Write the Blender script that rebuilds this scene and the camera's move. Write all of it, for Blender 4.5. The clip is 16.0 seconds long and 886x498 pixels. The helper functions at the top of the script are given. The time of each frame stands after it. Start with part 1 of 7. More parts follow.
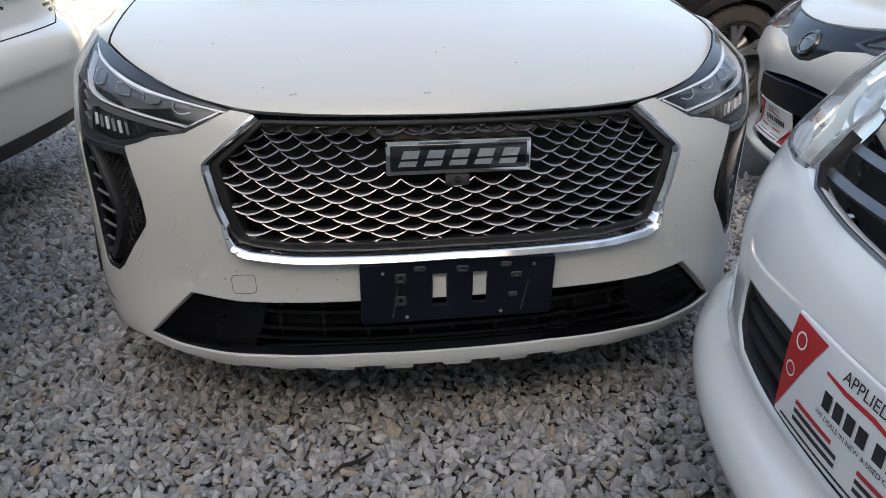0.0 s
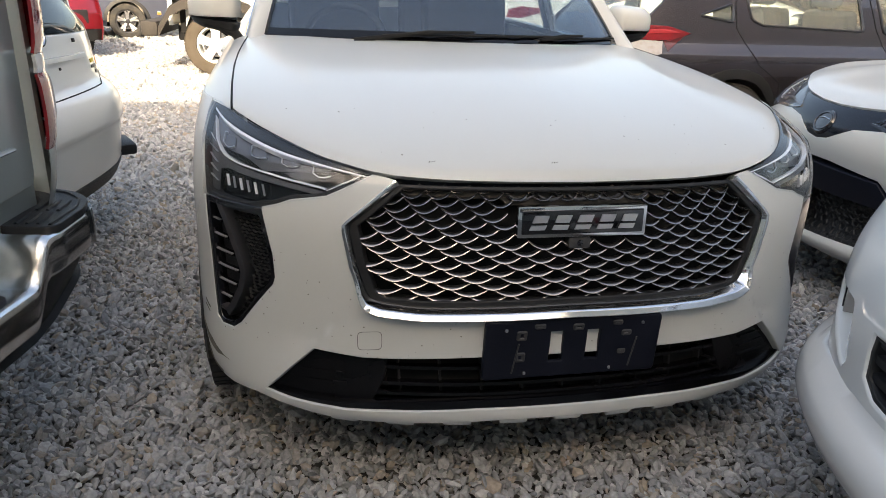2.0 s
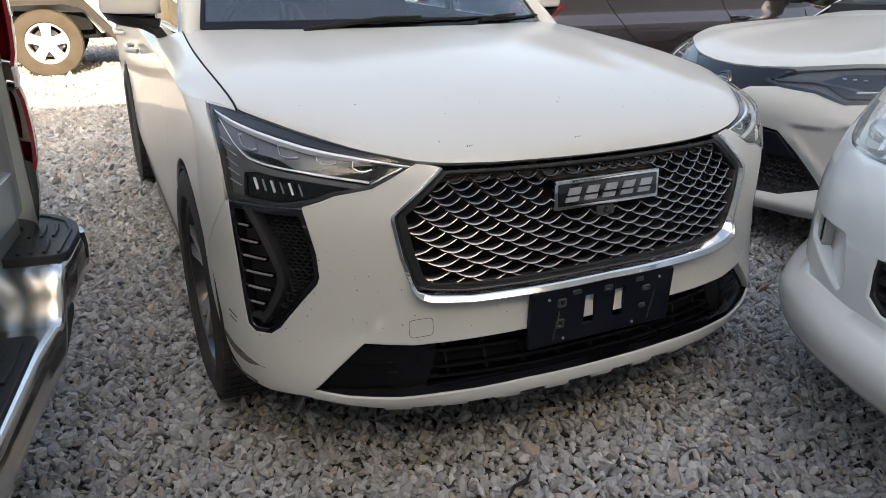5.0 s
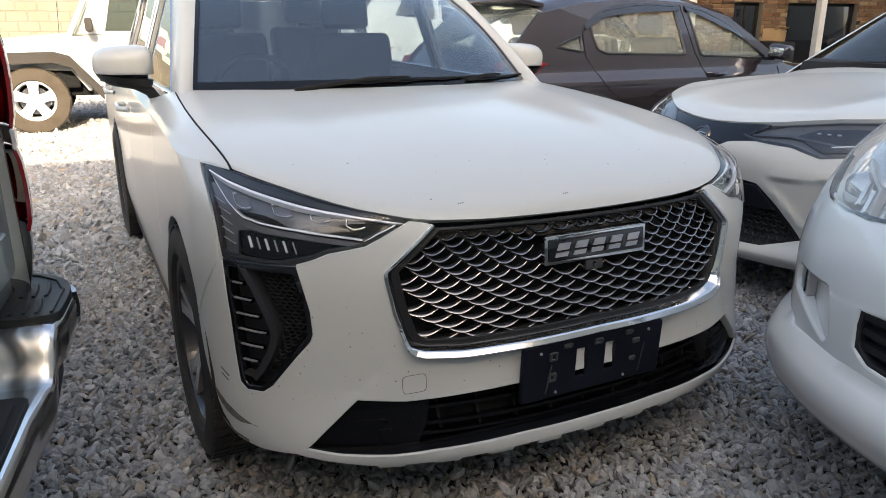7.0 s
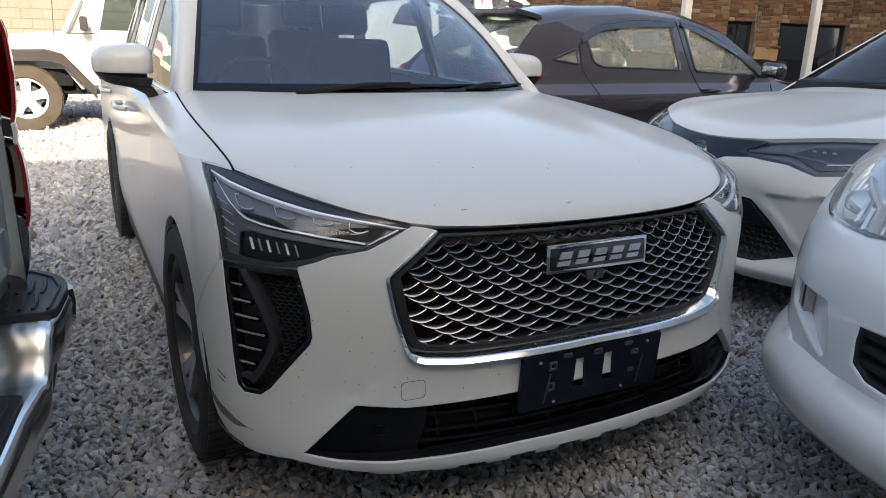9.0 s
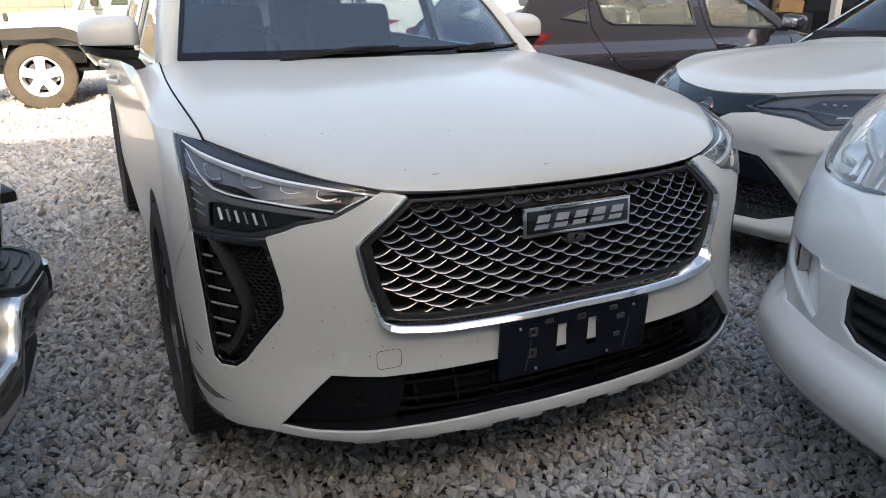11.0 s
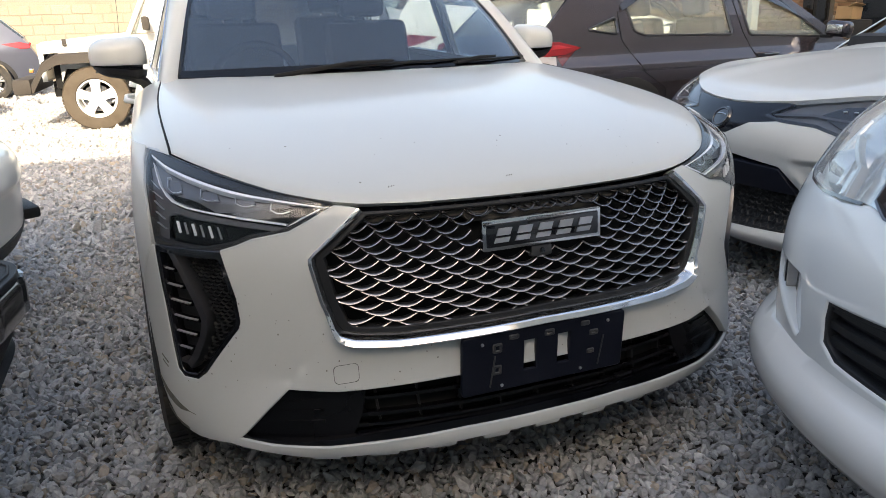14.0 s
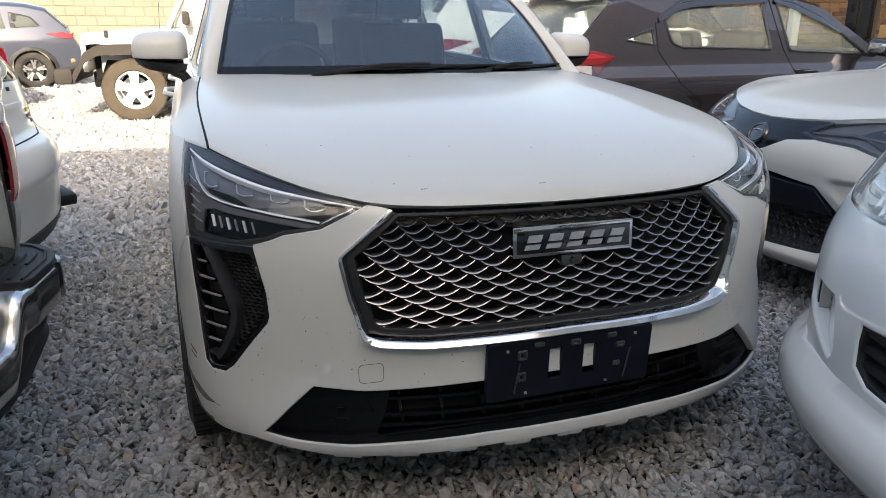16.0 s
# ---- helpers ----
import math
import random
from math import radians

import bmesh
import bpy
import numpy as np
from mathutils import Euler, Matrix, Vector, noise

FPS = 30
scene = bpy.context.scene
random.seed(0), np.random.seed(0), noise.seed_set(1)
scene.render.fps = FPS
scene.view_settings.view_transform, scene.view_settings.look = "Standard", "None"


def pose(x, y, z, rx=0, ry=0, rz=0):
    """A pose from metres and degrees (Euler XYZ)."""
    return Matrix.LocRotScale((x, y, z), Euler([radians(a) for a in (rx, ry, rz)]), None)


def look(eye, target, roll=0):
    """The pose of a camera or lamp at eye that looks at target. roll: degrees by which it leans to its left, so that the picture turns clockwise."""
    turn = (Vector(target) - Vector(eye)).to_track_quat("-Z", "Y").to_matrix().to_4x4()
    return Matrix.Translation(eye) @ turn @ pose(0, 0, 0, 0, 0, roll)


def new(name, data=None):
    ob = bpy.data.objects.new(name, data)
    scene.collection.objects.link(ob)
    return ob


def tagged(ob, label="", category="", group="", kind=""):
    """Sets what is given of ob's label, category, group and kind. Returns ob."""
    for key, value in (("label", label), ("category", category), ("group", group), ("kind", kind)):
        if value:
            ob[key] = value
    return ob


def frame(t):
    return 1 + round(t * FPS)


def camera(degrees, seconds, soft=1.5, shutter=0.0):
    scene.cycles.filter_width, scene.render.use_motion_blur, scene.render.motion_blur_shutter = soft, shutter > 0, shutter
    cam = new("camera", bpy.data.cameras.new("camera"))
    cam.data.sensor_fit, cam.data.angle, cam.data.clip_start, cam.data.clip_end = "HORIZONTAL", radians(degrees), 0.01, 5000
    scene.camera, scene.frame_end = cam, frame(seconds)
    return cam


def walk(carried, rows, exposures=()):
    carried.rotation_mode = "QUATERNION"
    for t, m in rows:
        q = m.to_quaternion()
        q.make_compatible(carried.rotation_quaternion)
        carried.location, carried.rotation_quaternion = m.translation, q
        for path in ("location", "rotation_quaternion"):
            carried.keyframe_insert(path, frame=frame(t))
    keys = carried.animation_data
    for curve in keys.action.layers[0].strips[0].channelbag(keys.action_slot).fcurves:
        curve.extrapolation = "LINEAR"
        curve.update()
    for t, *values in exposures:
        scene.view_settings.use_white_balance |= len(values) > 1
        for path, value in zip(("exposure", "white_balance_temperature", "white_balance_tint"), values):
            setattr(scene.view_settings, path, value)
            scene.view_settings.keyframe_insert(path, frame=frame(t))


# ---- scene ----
SKY, SUN, EXPOSURE, KELVIN = 0.15, 2.8, 1.73, 7250
cam = camera(63.4, 16.0, soft=0.65)
PATH = [
    (0, (-0.236, -1.408, 1.215), (0.018, 0.386, 0.367), 0.1),
    (0.5, (-0.232, -1.451, 1.232), (-0.018, 0.403, 0.513), 0.3),
    (1, (-0.269, -1.458, 1.235), (-0.086, 0.395, 0.505), 1.9),
    (1.5, (-0.474, -1.448, 1.218), (-0.157, 0.401, 0.527), 5.3),
    (2, (-0.635, -1.426, 1.238), (-0.239, 0.411, 0.552), 2.2),
    (2.5, (-0.763, -1.279, 1.236), (-0.313, 0.54, 0.536), 1.7),
    (3, (-0.881, -1.163, 1.237), (-0.397, 0.604, 0.436), 3.0),
    (3.5, (-1.021, -1.215, 1.239), (-0.316, 0.485, 0.456), 0.2),
    (3.7, (-1.066, -1.237, 1.241), (-0.349, 0.474, 0.495), 0.7),
    (5.8, (-1.07, -1.336, 1.259), (-0.232, 0.334, 0.544), -1.7),
    (6, (-1.069, -1.331, 1.264), (-0.221, 0.347, 0.582), -2.3),
    (6.5, (-1.082, -1.328, 1.266), (-0.214, 0.366, 0.653), -0.9),
    (7, (-1.094, -1.33, 1.264), (-0.248, 0.383, 0.673), -0.1),
    (7.5, (-1.097, -1.328, 1.27), (-0.227, 0.388, 0.725), 0.2),
    (8, (-1.105, -1.32, 1.271), (-0.214, 0.402, 0.78), 0.4),
    (8.5, (-1.116, -1.308, 1.267), (-0.217, 0.402, 0.751), 1.3),
    (9, (-1.122, -1.312, 1.255), (-0.244, 0.393, 0.689), 1.6),
    (9.5, (-1.129, -1.318, 1.258), (-0.245, 0.379, 0.678), 1.4),
    (10, (-1.111, -1.32, 1.259), (-0.205, 0.357, 0.653), 1.1),
    (10.2, (-1.1, -1.323, 1.247), (-0.202, 0.356, 0.635), 1.0),
    (12.3, (-0.796, -1.361, 1.233), (-0.172, 0.407, 0.538), -1.4),
    (12.5, (-0.786, -1.37, 1.23), (-0.169, 0.407, 0.552), -1.2),
    (13, (-0.782, -1.387, 1.23), (-0.149, 0.397, 0.586), -1.7),
    (13.5, (-0.78, -1.394, 1.227), (-0.142, 0.397, 0.606), -2.6),
    (14, (-0.775, -1.396, 1.221), (-0.115, 0.391, 0.613), -1.9),
    (14.5, (-0.762, -1.399, 1.215), (-0.126, 0.407, 0.637), -1.3),
    (15, (-0.768, -1.397, 1.212), (-0.188, 0.403, 0.561), -2.0),
    (15.5, (-0.779, -1.4, 1.222), (-0.203, 0.415, 0.613), -0.1),
    (16, (-0.788, -1.395, 1.223), (-0.191, 0.418, 0.626), 0.1),
]
walk(cam, [(t, look(eye, target, roll)) for t, eye, target, roll in PATH],
     [(t, EXPOSURE + e, KELVIN + k, 10) for t, e, k in ((0, 0.13, 100), (1.0, 0.10, 500), (3.5, 0.09, 600), (5.8, 0.11, 500), (7, -0.02, 200), (8.4, -0.22, -150), (9.3, -0.20, -350), (10.2, -0.10, -200), (12.4, 0.06, 150), (14.5, 0.0, 100), (16, -0.08, 0))])
SHADE_Y, SHADE_H = -6.5, 6.4         # unseen shade-casting block behind the camera: where its front stands, its height

# ---------------------------------------------------------------- world, sun
SUN_EL, SUN_AZ = 26.0, 190.0          # degrees; azimuth clockwise from +y
world = bpy.data.worlds.new("world")
scene.world = world
world.use_nodes = True
wn = world.node_tree.nodes
sky = wn.new("ShaderNodeTexSky")
sky.sky_type = 'NISHITA'
sky.sun_disc = False
sky.sun_elevation, sky.sun_rotation = radians(SUN_EL), radians(SUN_AZ)
sky.air_density, sky.dust_density = 1.0, 5.0
wn["Background"].inputs["Strength"].default_value = SKY
world.node_tree.links.new(sky.outputs[0], wn["Background"].inputs["Color"])
sun = new("sun", bpy.data.lights.new("sun", 'SUN'))
sun.data.energy, sun.data.angle, sun.data.color = SUN, radians(0.55), (1.0, 0.93, 0.82)
se, sa = radians(SUN_EL), radians(SUN_AZ)
sun.matrix_world = look((math.sin(sa) * math.cos(se) * 30, math.cos(sa) * math.cos(se) * 30, math.sin(se) * 30), (0, 0, 0))


# ---------------------------------------------------------------- materials
def mat(name, color, rough=0.5, metal=0.0, coat=0.0, grain=0.0, grain_size=60.0, stain=0.0, stain_size=2.0, bump=0.0,
        bump_size=80.0, spec=0.5, dark=(0.3, 0.27, 0.22), emit=None, haze=0.04):
    """Principled material with two scales of variation: fine grain and broad stains, and a bump."""
    m = bpy.data.materials.new(name)
    m.use_nodes = True
    n, l = m.node_tree.nodes, m.node_tree.links
    b = n["Principled BSDF"]
    b.inputs["Base Color"].default_value = (*color, 1)
    b.inputs["Roughness"].default_value = rough
    b.inputs["Metallic"].default_value = metal
    b.inputs["Coat Weight"].default_value = coat
    b.inputs["Coat Roughness"].default_value = haze
    b.inputs["Specular IOR Level"].default_value = spec
    tc = n.new("ShaderNodeTexCoord")
    last = None
    if grain or stain:
        base = n.new("ShaderNodeRGB")
        base.outputs[0].default_value = (*color, 1)
        last = base.outputs[0]
        for amount, size, detail, lo, hi in ((grain, grain_size, 3, 0.35, 0.7), (stain, stain_size, 6, 0.45, 0.75)):
            if not amount:
                continue
            t = n.new("ShaderNodeTexNoise")
            t.inputs["Scale"].default_value, t.inputs["Detail"].default_value = size, detail
            l.new(tc.outputs["Object"], t.inputs["Vector"])
            r = n.new("ShaderNodeMapRange")
            r.inputs["From Min"].default_value, r.inputs["From Max"].default_value = lo, hi
            r.inputs["To Max"].default_value = amount
            l.new(t.outputs["Fac"], r.inputs["Value"])
            x = n.new("ShaderNodeMix")
            x.data_type = 'RGBA'
            l.new(r.outputs[0], x.inputs["Factor"])
            l.new(last, x.inputs["A"])
            x.inputs["B"].default_value = (color[0] * dark[0] * 2, color[1] * dark[1] * 2, color[2] * dark[2] * 2, 1)
            last = x.outputs["Result"]
        l.new(last, b.inputs["Base Color"])
        r2 = n.new("ShaderNodeMapRange")
        r2.inputs["To Min"].default_value, r2.inputs["To Max"].default_value = rough * 0.85, min(1, rough * 1.25 + 0.02)
        l.new(t.outputs["Fac"], r2.inputs["Value"])
        l.new(r2.outputs[0], b.inputs["Roughness"])
    if bump:
        t = n.new("ShaderNodeTexNoise")
        t.inputs["Scale"].default_value, t.inputs["Detail"].default_value = bump_size, 4
        l.new(tc.outputs["Object"], t.inputs["Vector"])
        q = n.new("ShaderNodeBump")
        q.inputs["Strength"].default_value, q.inputs["Distance"].default_value = bump, 0.004
        l.new(t.outputs["Fac"], q.inputs["Height"])
        l.new(q.outputs[0], b.inputs["Normal"])
    if emit:
        b.inputs["Emission Color"].default_value, b.inputs["Emission Strength"].default_value = (*emit[:3], 1), emit[3]
    return m


def glass(name, tint, rough=0.0, ior=1.5, dust=0.0, film=(0.62, 0.66, 0.72)):
    """Thin clear sheet: tinted see-through, gloss by Fresnel; the dust film also paints reflected light."""
    m = bpy.data.materials.new(name)
    m.use_nodes = True
    n, l = m.node_tree.nodes, m.node_tree.links
    n.remove(n["Principled BSDF"])
    t, g, f, x, p, q = (n.new("ShaderNode" + k) for k in ("BsdfTransparent", "BsdfGlossy", "LayerWeight", "MixShader", "Math", "Math"))
    t.inputs["Color"].default_value = (*tint, 1)
    g.inputs["Roughness"].default_value = rough
    # Schlick's rule on the facing angle: the same from both sides of the sheet
    base = 2 * ((ior - 1) / (ior + 1)) ** 2
    f.inputs["Blend"].default_value = 0.5
    p.operation, q.operation = 'POWER', 'MULTIPLY_ADD'
    p.inputs[1].default_value = 5
    q.inputs[1].default_value, q.inputs[2].default_value = 1 - base, base
    l.new(f.outputs["Facing"], p.inputs[0])
    l.new(p.outputs[0], q.inputs[0])
    l.new(q.outputs[0], x.inputs[0])
    l.new(t.outputs[0], x.inputs[1])
    l.new(g.outputs[0], x.inputs[2])
    last = x
    if dust:
        d, last = n.new("ShaderNodeBsdfDiffuse"), n.new("ShaderNodeMixShader")
        d.inputs["Color"].default_value = (*film, 1)
        last.inputs[0].default_value = dust
        l.new(x.outputs[0], last.inputs[1])
        l.new(d.outputs[0], last.inputs[2])
    l.new(last.outputs[0], n["Material Output"].inputs["Surface"])
    return m


def island(m, colors, lo=0.0):
    """Colours the joined pieces of a mesh one by one."""
    n, l = m.node_tree.nodes, m.node_tree.links
    g = n.new("ShaderNodeNewGeometry")
    r = n.new("ShaderNodeValToRGB")
    e = r.color_ramp.elements
    while len(e) < len(colors):
        e.new(0.5)
    for i, c in enumerate(colors):
        e[i].position, e[i].color = i / (len(colors) - 1), (*c, 1)
    l.new(g.outputs["Random Per Island"], r.inputs[0])
    b = n["Principled BSDF"]
    tc, t, x = n.new("ShaderNodeTexCoord"), n.new("ShaderNodeTexNoise"), n.new("ShaderNodeMix")
    x.data_type, x.blend_type = 'RGBA', 'MULTIPLY'
    t.inputs["Scale"].default_value, t.inputs["Detail"].default_value = 90, 5
    l.new(tc.outputs["Object"], t.inputs["Vector"])
    mr = n.new("ShaderNodeMapRange")
    mr.inputs["To Min"].default_value, mr.inputs["To Max"].default_value = 0.55, 1.4
    l.new(t.outputs["Fac"], mr.inputs["Value"])
    x.inputs["Factor"].default_value = 1
    l.new(r.outputs[0], x.inputs["A"])
    l.new(mr.outputs[0], x.inputs["B"])
    l.new(x.outputs["Result"], b.inputs["Base Color"])
    return m


WHITE = mat("white_paint", (0.61, 0.62, 0.595), 0.42, coat=0.65, haze=0.10, spec=0.3, stain=0.10, stain_size=1.4, grain=0.05, grain_size=140, dark=(0.42, 0.40, 0.36))
PEARL = mat("pearl_white_paint", (0.80, 0.80, 0.77), 0.36, coat=1.0, haze=0.07, spec=0.35, stain=0.10, stain_size=1.2, grain=0.04, grain_size=120, dark=(0.42, 0.41, 0.38))
SILVER = mat("silver_paint", (0.40, 0.43, 0.41), 0.35, metal=0.45, coat=0.9, stain=0.22, stain_size=1.5, grain=0.06, grain_size=200)
BROWNGREY = mat("brown_grey_paint", (0.062, 0.053, 0.062), 0.22, metal=0.6, coat=1.0, haze=0.015, stain=0.2, stain_size=2.0, dark=(0.6, 0.55, 0.5))
BLUEGREY = mat("blue_grey_paint", (0.075, 0.085, 0.12), 0.3, metal=0.4, coat=1.0, stain=0.2)
RED = mat("red_paint", (0.15, 0.006, 0.012), 0.3, coat=1.0, stain=0.2)
BLACKPAINT = mat("black_paint", (0.012, 0.012, 0.014), 0.2, coat=1.0, stain=0.2)
PLASTIC = mat("black_plastic", (0.011, 0.0115, 0.013), 0.5, grain=0.3, grain_size=300, stain=0.25, stain_size=7, bump=0.25, bump_size=700, dark=(0.9, 0.85, 0.75))
BRACKET = mat("navy_black_plastic", (0.006, 0.0075, 0.014), 0.36, spec=0.22, stain=0.35, stain_size=9, grain=0.2, grain_size=200, dark=(1.5, 1.4, 1.2))
# pale colour paints the sky's glint into the fins' bright edges
FINEDGE = mat("fin_edge_glint", (0.38, 0.38, 0.39), 0.4, metal=0.4, stain=0.3, stain_size=20)
INTAKE = mat("satin_black", (0.004, 0.004, 0.005), 0.24, spec=0.2, stain=0.4, stain_size=8, dark=(1.2, 1.1, 1.0))
GREYPL = mat("grey_plastic", (0.045, 0.046, 0.05), 0.45, grain=0.3, grain_size=200, stain=0.2, bump=0.2, bump_size=500)
PIANO = mat("piano_black", (0.0035, 0.0037, 0.005), 0.10, spec=0.42, stain=0.3, stain_size=6, dark=(0.8, 0.8, 0.9))
NAVY = mat("navy_gloss_black", (0.004, 0.0045, 0.009), 0.12, spec=0.5, stain=0.2, stain_size=6)
GLOSS = mat("gloss_black", (0.008, 0.008, 0.011), 0.12, coat=1.0, stain=0.3, stain_size=6)
DARK = mat("dark_void", (0.006, 0.006, 0.006), 0.9)
CHROME = mat("chrome", (0.82, 0.83, 0.85), 0.08, metal=1.0, stain=0.35, stain_size=9, grain=0.12, grain_size=90)
OLDCHROME = mat("scratched_chrome", (0.80, 0.80, 0.80), 0.17, metal=1.0, stain=0.4, stain_size=7, grain=0.2, grain_size=60, bump=0.05, bump_size=8)
TRAY = mat("dark_satin_tray", (0.10, 0.097, 0.10), 0.30, metal=0.85, stain=0.4, stain_size=14, dark=(0.4, 0.36, 0.32))
SATIN = mat("satin_grey_metal", (0.36, 0.35, 0.345), 0.22, metal=0.95, stain=0.35, stain_size=12, dark=(0.3, 0.27, 0.24))
RUBBER = mat("tyre_rubber", (0.026, 0.025, 0.024), 0.85, stain=0.7, stain_size=8, bump=0.3, bump_size=120, dark=(1.6, 1.4, 1.1))
DUSTYRUBBER = mat("dusty_tyre_rubber", (0.075, 0.059, 0.042), 0.9, stain=0.5, stain_size=6, bump=0.3, bump_size=60)
ALLOY = mat("alloy", (0.62, 0.62, 0.63), 0.28, metal=0.9, stain=0.3, stain_size=9)
WHITERIM = mat("pale_alloy", (0.78, 0.78, 0.76), 0.4, metal=0.25, stain=0.15, stain_size=9)
DARKRIM = mat("dark_alloy", (0.05, 0.05, 0.055), 0.35, metal=0.5, coat=0.4, stain=0.4, stain_size=10)
GLASS = glass("clear_glass", (0.84, 0.91, 0.90))
# pale film stands in for bright reflections on the side windows
GLAREGLASS = glass("painted_glare_side_glass", (0.80, 0.86, 0.82), dust=0.20, film=(0.74, 0.78, 0.70))
# film coloured blue: dust plus the sky's reflection painted into the screen
SCREEN = glass("dusty_sky_film_windscreen", (0.26, 0.31, 0.36), dust=0.13, film=(0.30, 0.45, 0.68))
BLADE = mat("dark_satin_metal", (0.13, 0.13, 0.14), 0.3, metal=0.8, stain=0.3, stain_size=15)
PROJPANEL = mat("grey_lamp_panel", (0.14, 0.145, 0.16), 0.34, metal=0.35, stain=0.35, stain_size=22, grain=0.25, grain_size=260)
LAMPPANEL = mat("lamp_inner_panel", (0.055, 0.058, 0.065), 0.45, spec=0.3, stain=0.3, stain_size=20)
RIBBED = mat("ribbed_clear_lens", (0.62, 0.60, 0.58), 0.16, coat=1.0, stain=0.35, stain_size=25)
TINT = glass("tinted_glass", (0.50, 0.58, 0.60))
DEEPTINT = glass("dark_tinted_glass", (0.10, 0.11, 0.12))
SUNBAND = glass("windscreen_sun_band", (0.06, 0.09, 0.17), dust=0.02)
HAZYLENS = glass("hazy_lamp_lens", (0.92, 0.93, 0.92), 0.02, 1.42, dust=0.20, film=(0.70, 0.69, 0.66))
LENS = glass("lamp_lens", (0.95, 0.96, 0.97), 0.01, 1.38)
LAMPBACK = mat("lamp_reflector", (0.74, 0.74, 0.74), 0.18, metal=0.8, stain=0.5, stain_size=18)
REDLENS = mat("red_lens", (0.24, 0.006, 0.010), 0.1, coat=1.0, stain=0.25, stain_size=14)
BRIGHTRED = mat("lit_red_lens", (0.44, 0.022, 0.028), 0.12, coat=1.0)
DARKRED = mat("dark_red_lens", (0.10, 0.004, 0.006), 0.1, coat=1.0)
PALELENS = mat("smoky_clear_lens", (0.42, 0.40, 0.38), 0.12, coat=1.0, stain=0.5, stain_size=25)
AMBER = mat("amber_lens", (0.48, 0.19, 0.06), 0.15, coat=0.8)
WHITELED = mat("white_lamp_strip", (0.92, 0.93, 0.95), 0.25, coat=0.4)
FABRIC = mat("dark_seat_fabric", (0.022, 0.022, 0.024), 0.85, grain=0.3, grain_size=400, stain=0.2)
PALESEAT = mat("grey_seat_fabric", (0.16, 0.16, 0.165), 0.85, grain=0.3, grain_size=300)
BEIGE = mat("beige_trim", (0.35, 0.31, 0.24), 0.8, grain=0.2, stain=0.2)
PAPER = mat("printed_sheet", (0.80, 0.79, 0.77), 0.45, stain=0.12, stain_size=9)
INKRED = mat("red_print", (0.52, 0.03, 0.03), 0.45, stain=0.1)
INKBLACK = mat("black_print", (0.02, 0.02, 0.022), 0.5)
YELLOW = mat("yellow_sticker", (0.7, 0.5, 0.05), 0.5)
BADGEBAR = mat("bright_satin_badge", (0.66, 0.67, 0.69), 0.3, metal=0.75, stain=0.15, stain_size=20)
DUSTYPL = mat("dusty_black_plastic", (0.040, 0.036, 0.031), 0.7, stain=0.5, stain_size=12, grain=0.4, grain_size=150, dark=(0.9, 0.8, 0.7))
SCUFF = mat("scuffed_bare_plastic", (0.16, 0.15, 0.13), 0.8, grain=0.6, grain_size=60)


# ---------------------------------------------------------------- mesh helpers
def mesh(name, verts, faces, material, parent=None, smooth=True, label="", angle=40):
    me = bpy.data.meshes.new(name)
    me.from_pydata([tuple(v) for v in verts], [], faces)
    me.validate()
    me.polygons.foreach_set("use_smooth", [smooth] * len(me.polygons))
    if smooth and angle:
        me.set_sharp_from_angle(angle=radians(angle))
    me.materials.append(material)
    ob = new(name, me)
    ob.parent = parent
    if label:
        tagged(ob, label)
    return ob


def part(name, bm, material, parent=None, label="", smooth=True, angle=35):
    me = bpy.data.meshes.new(name)
    bm.normal_update()
    bm.to_mesh(me)
    bm.free()
    me.polygons.foreach_set("use_smooth", [smooth] * len(me.polygons))
    if smooth:
        me.set_sharp_from_angle(angle=radians(angle))
    me.materials.append(material)
    ob = new(name, me)
    ob.parent = parent
    if label:
        tagged(ob, label)
    return ob


def thing(name, m, label, category, group="", kind=""):
    e = new(name)
    e.empty_display_size = 0.1
    e.matrix_world = m
    return tagged(e, label, category, group, kind)


def block(name, size, m, material, parent=None, bevel=0.004, label="", seg=2):
    """A box with rounded edges, size in metres, centred on the pose m."""
    bm = bmesh.new()
    bmesh.ops.create_cube(bm, size=1)
    bmesh.ops.scale(bm, vec=size, verts=bm.verts)
    if bevel:
        bmesh.ops.bevel(bm, geom=bm.edges[:], offset=min(bevel, min(size) * 0.45), segments=seg, affect='EDGES', profile=0.6)
    bmesh.ops.transform(bm, matrix=m, verts=bm.verts)
    return part(name, bm, material, parent, label)


def tube(name, pts, radius, material, parent=None, sides=8, label="", flat=1.0, closed=False, up=(0, 0, 1)):
    """A round or flattened rod along points; radius may be a list."""
    pts = [Vector(p) for p in pts]
    n = len(pts)
    rad = radius if isinstance(radius, (list, tuple)) else [radius] * n
    V, F = [], []
    for i, p in enumerate(pts):
        a = pts[i - 1] if (i or closed) else p
        b = pts[(i + 1) % n] if (i < n - 1 or closed) else p
        d = (b - a).normalized()
        s = d.cross(Vector(up))
        s = s.normalized() if s.length > 1e-6 else d.orthogonal().normalized()
        u = s.cross(d).normalized()
        for k in range(sides):
            w = 2 * math.pi * k / sides
            V.append(p + s * math.cos(w) * rad[i] + u * math.sin(w) * rad[i] * flat)
    for i in range(n if closed else n - 1):
        for k in range(sides):
            j, q = (i + 1) % n, (k + 1) % sides
            F.append((i * sides + k, i * sides + q, j * sides + q, j * sides + k))
    if not closed:
        F.append(tuple(range(sides - 1, -1, -1)))
        F.append(tuple((n - 1) * sides + k for k in range(sides)))
    return mesh(name, V, F, material, parent, True, label, 50)


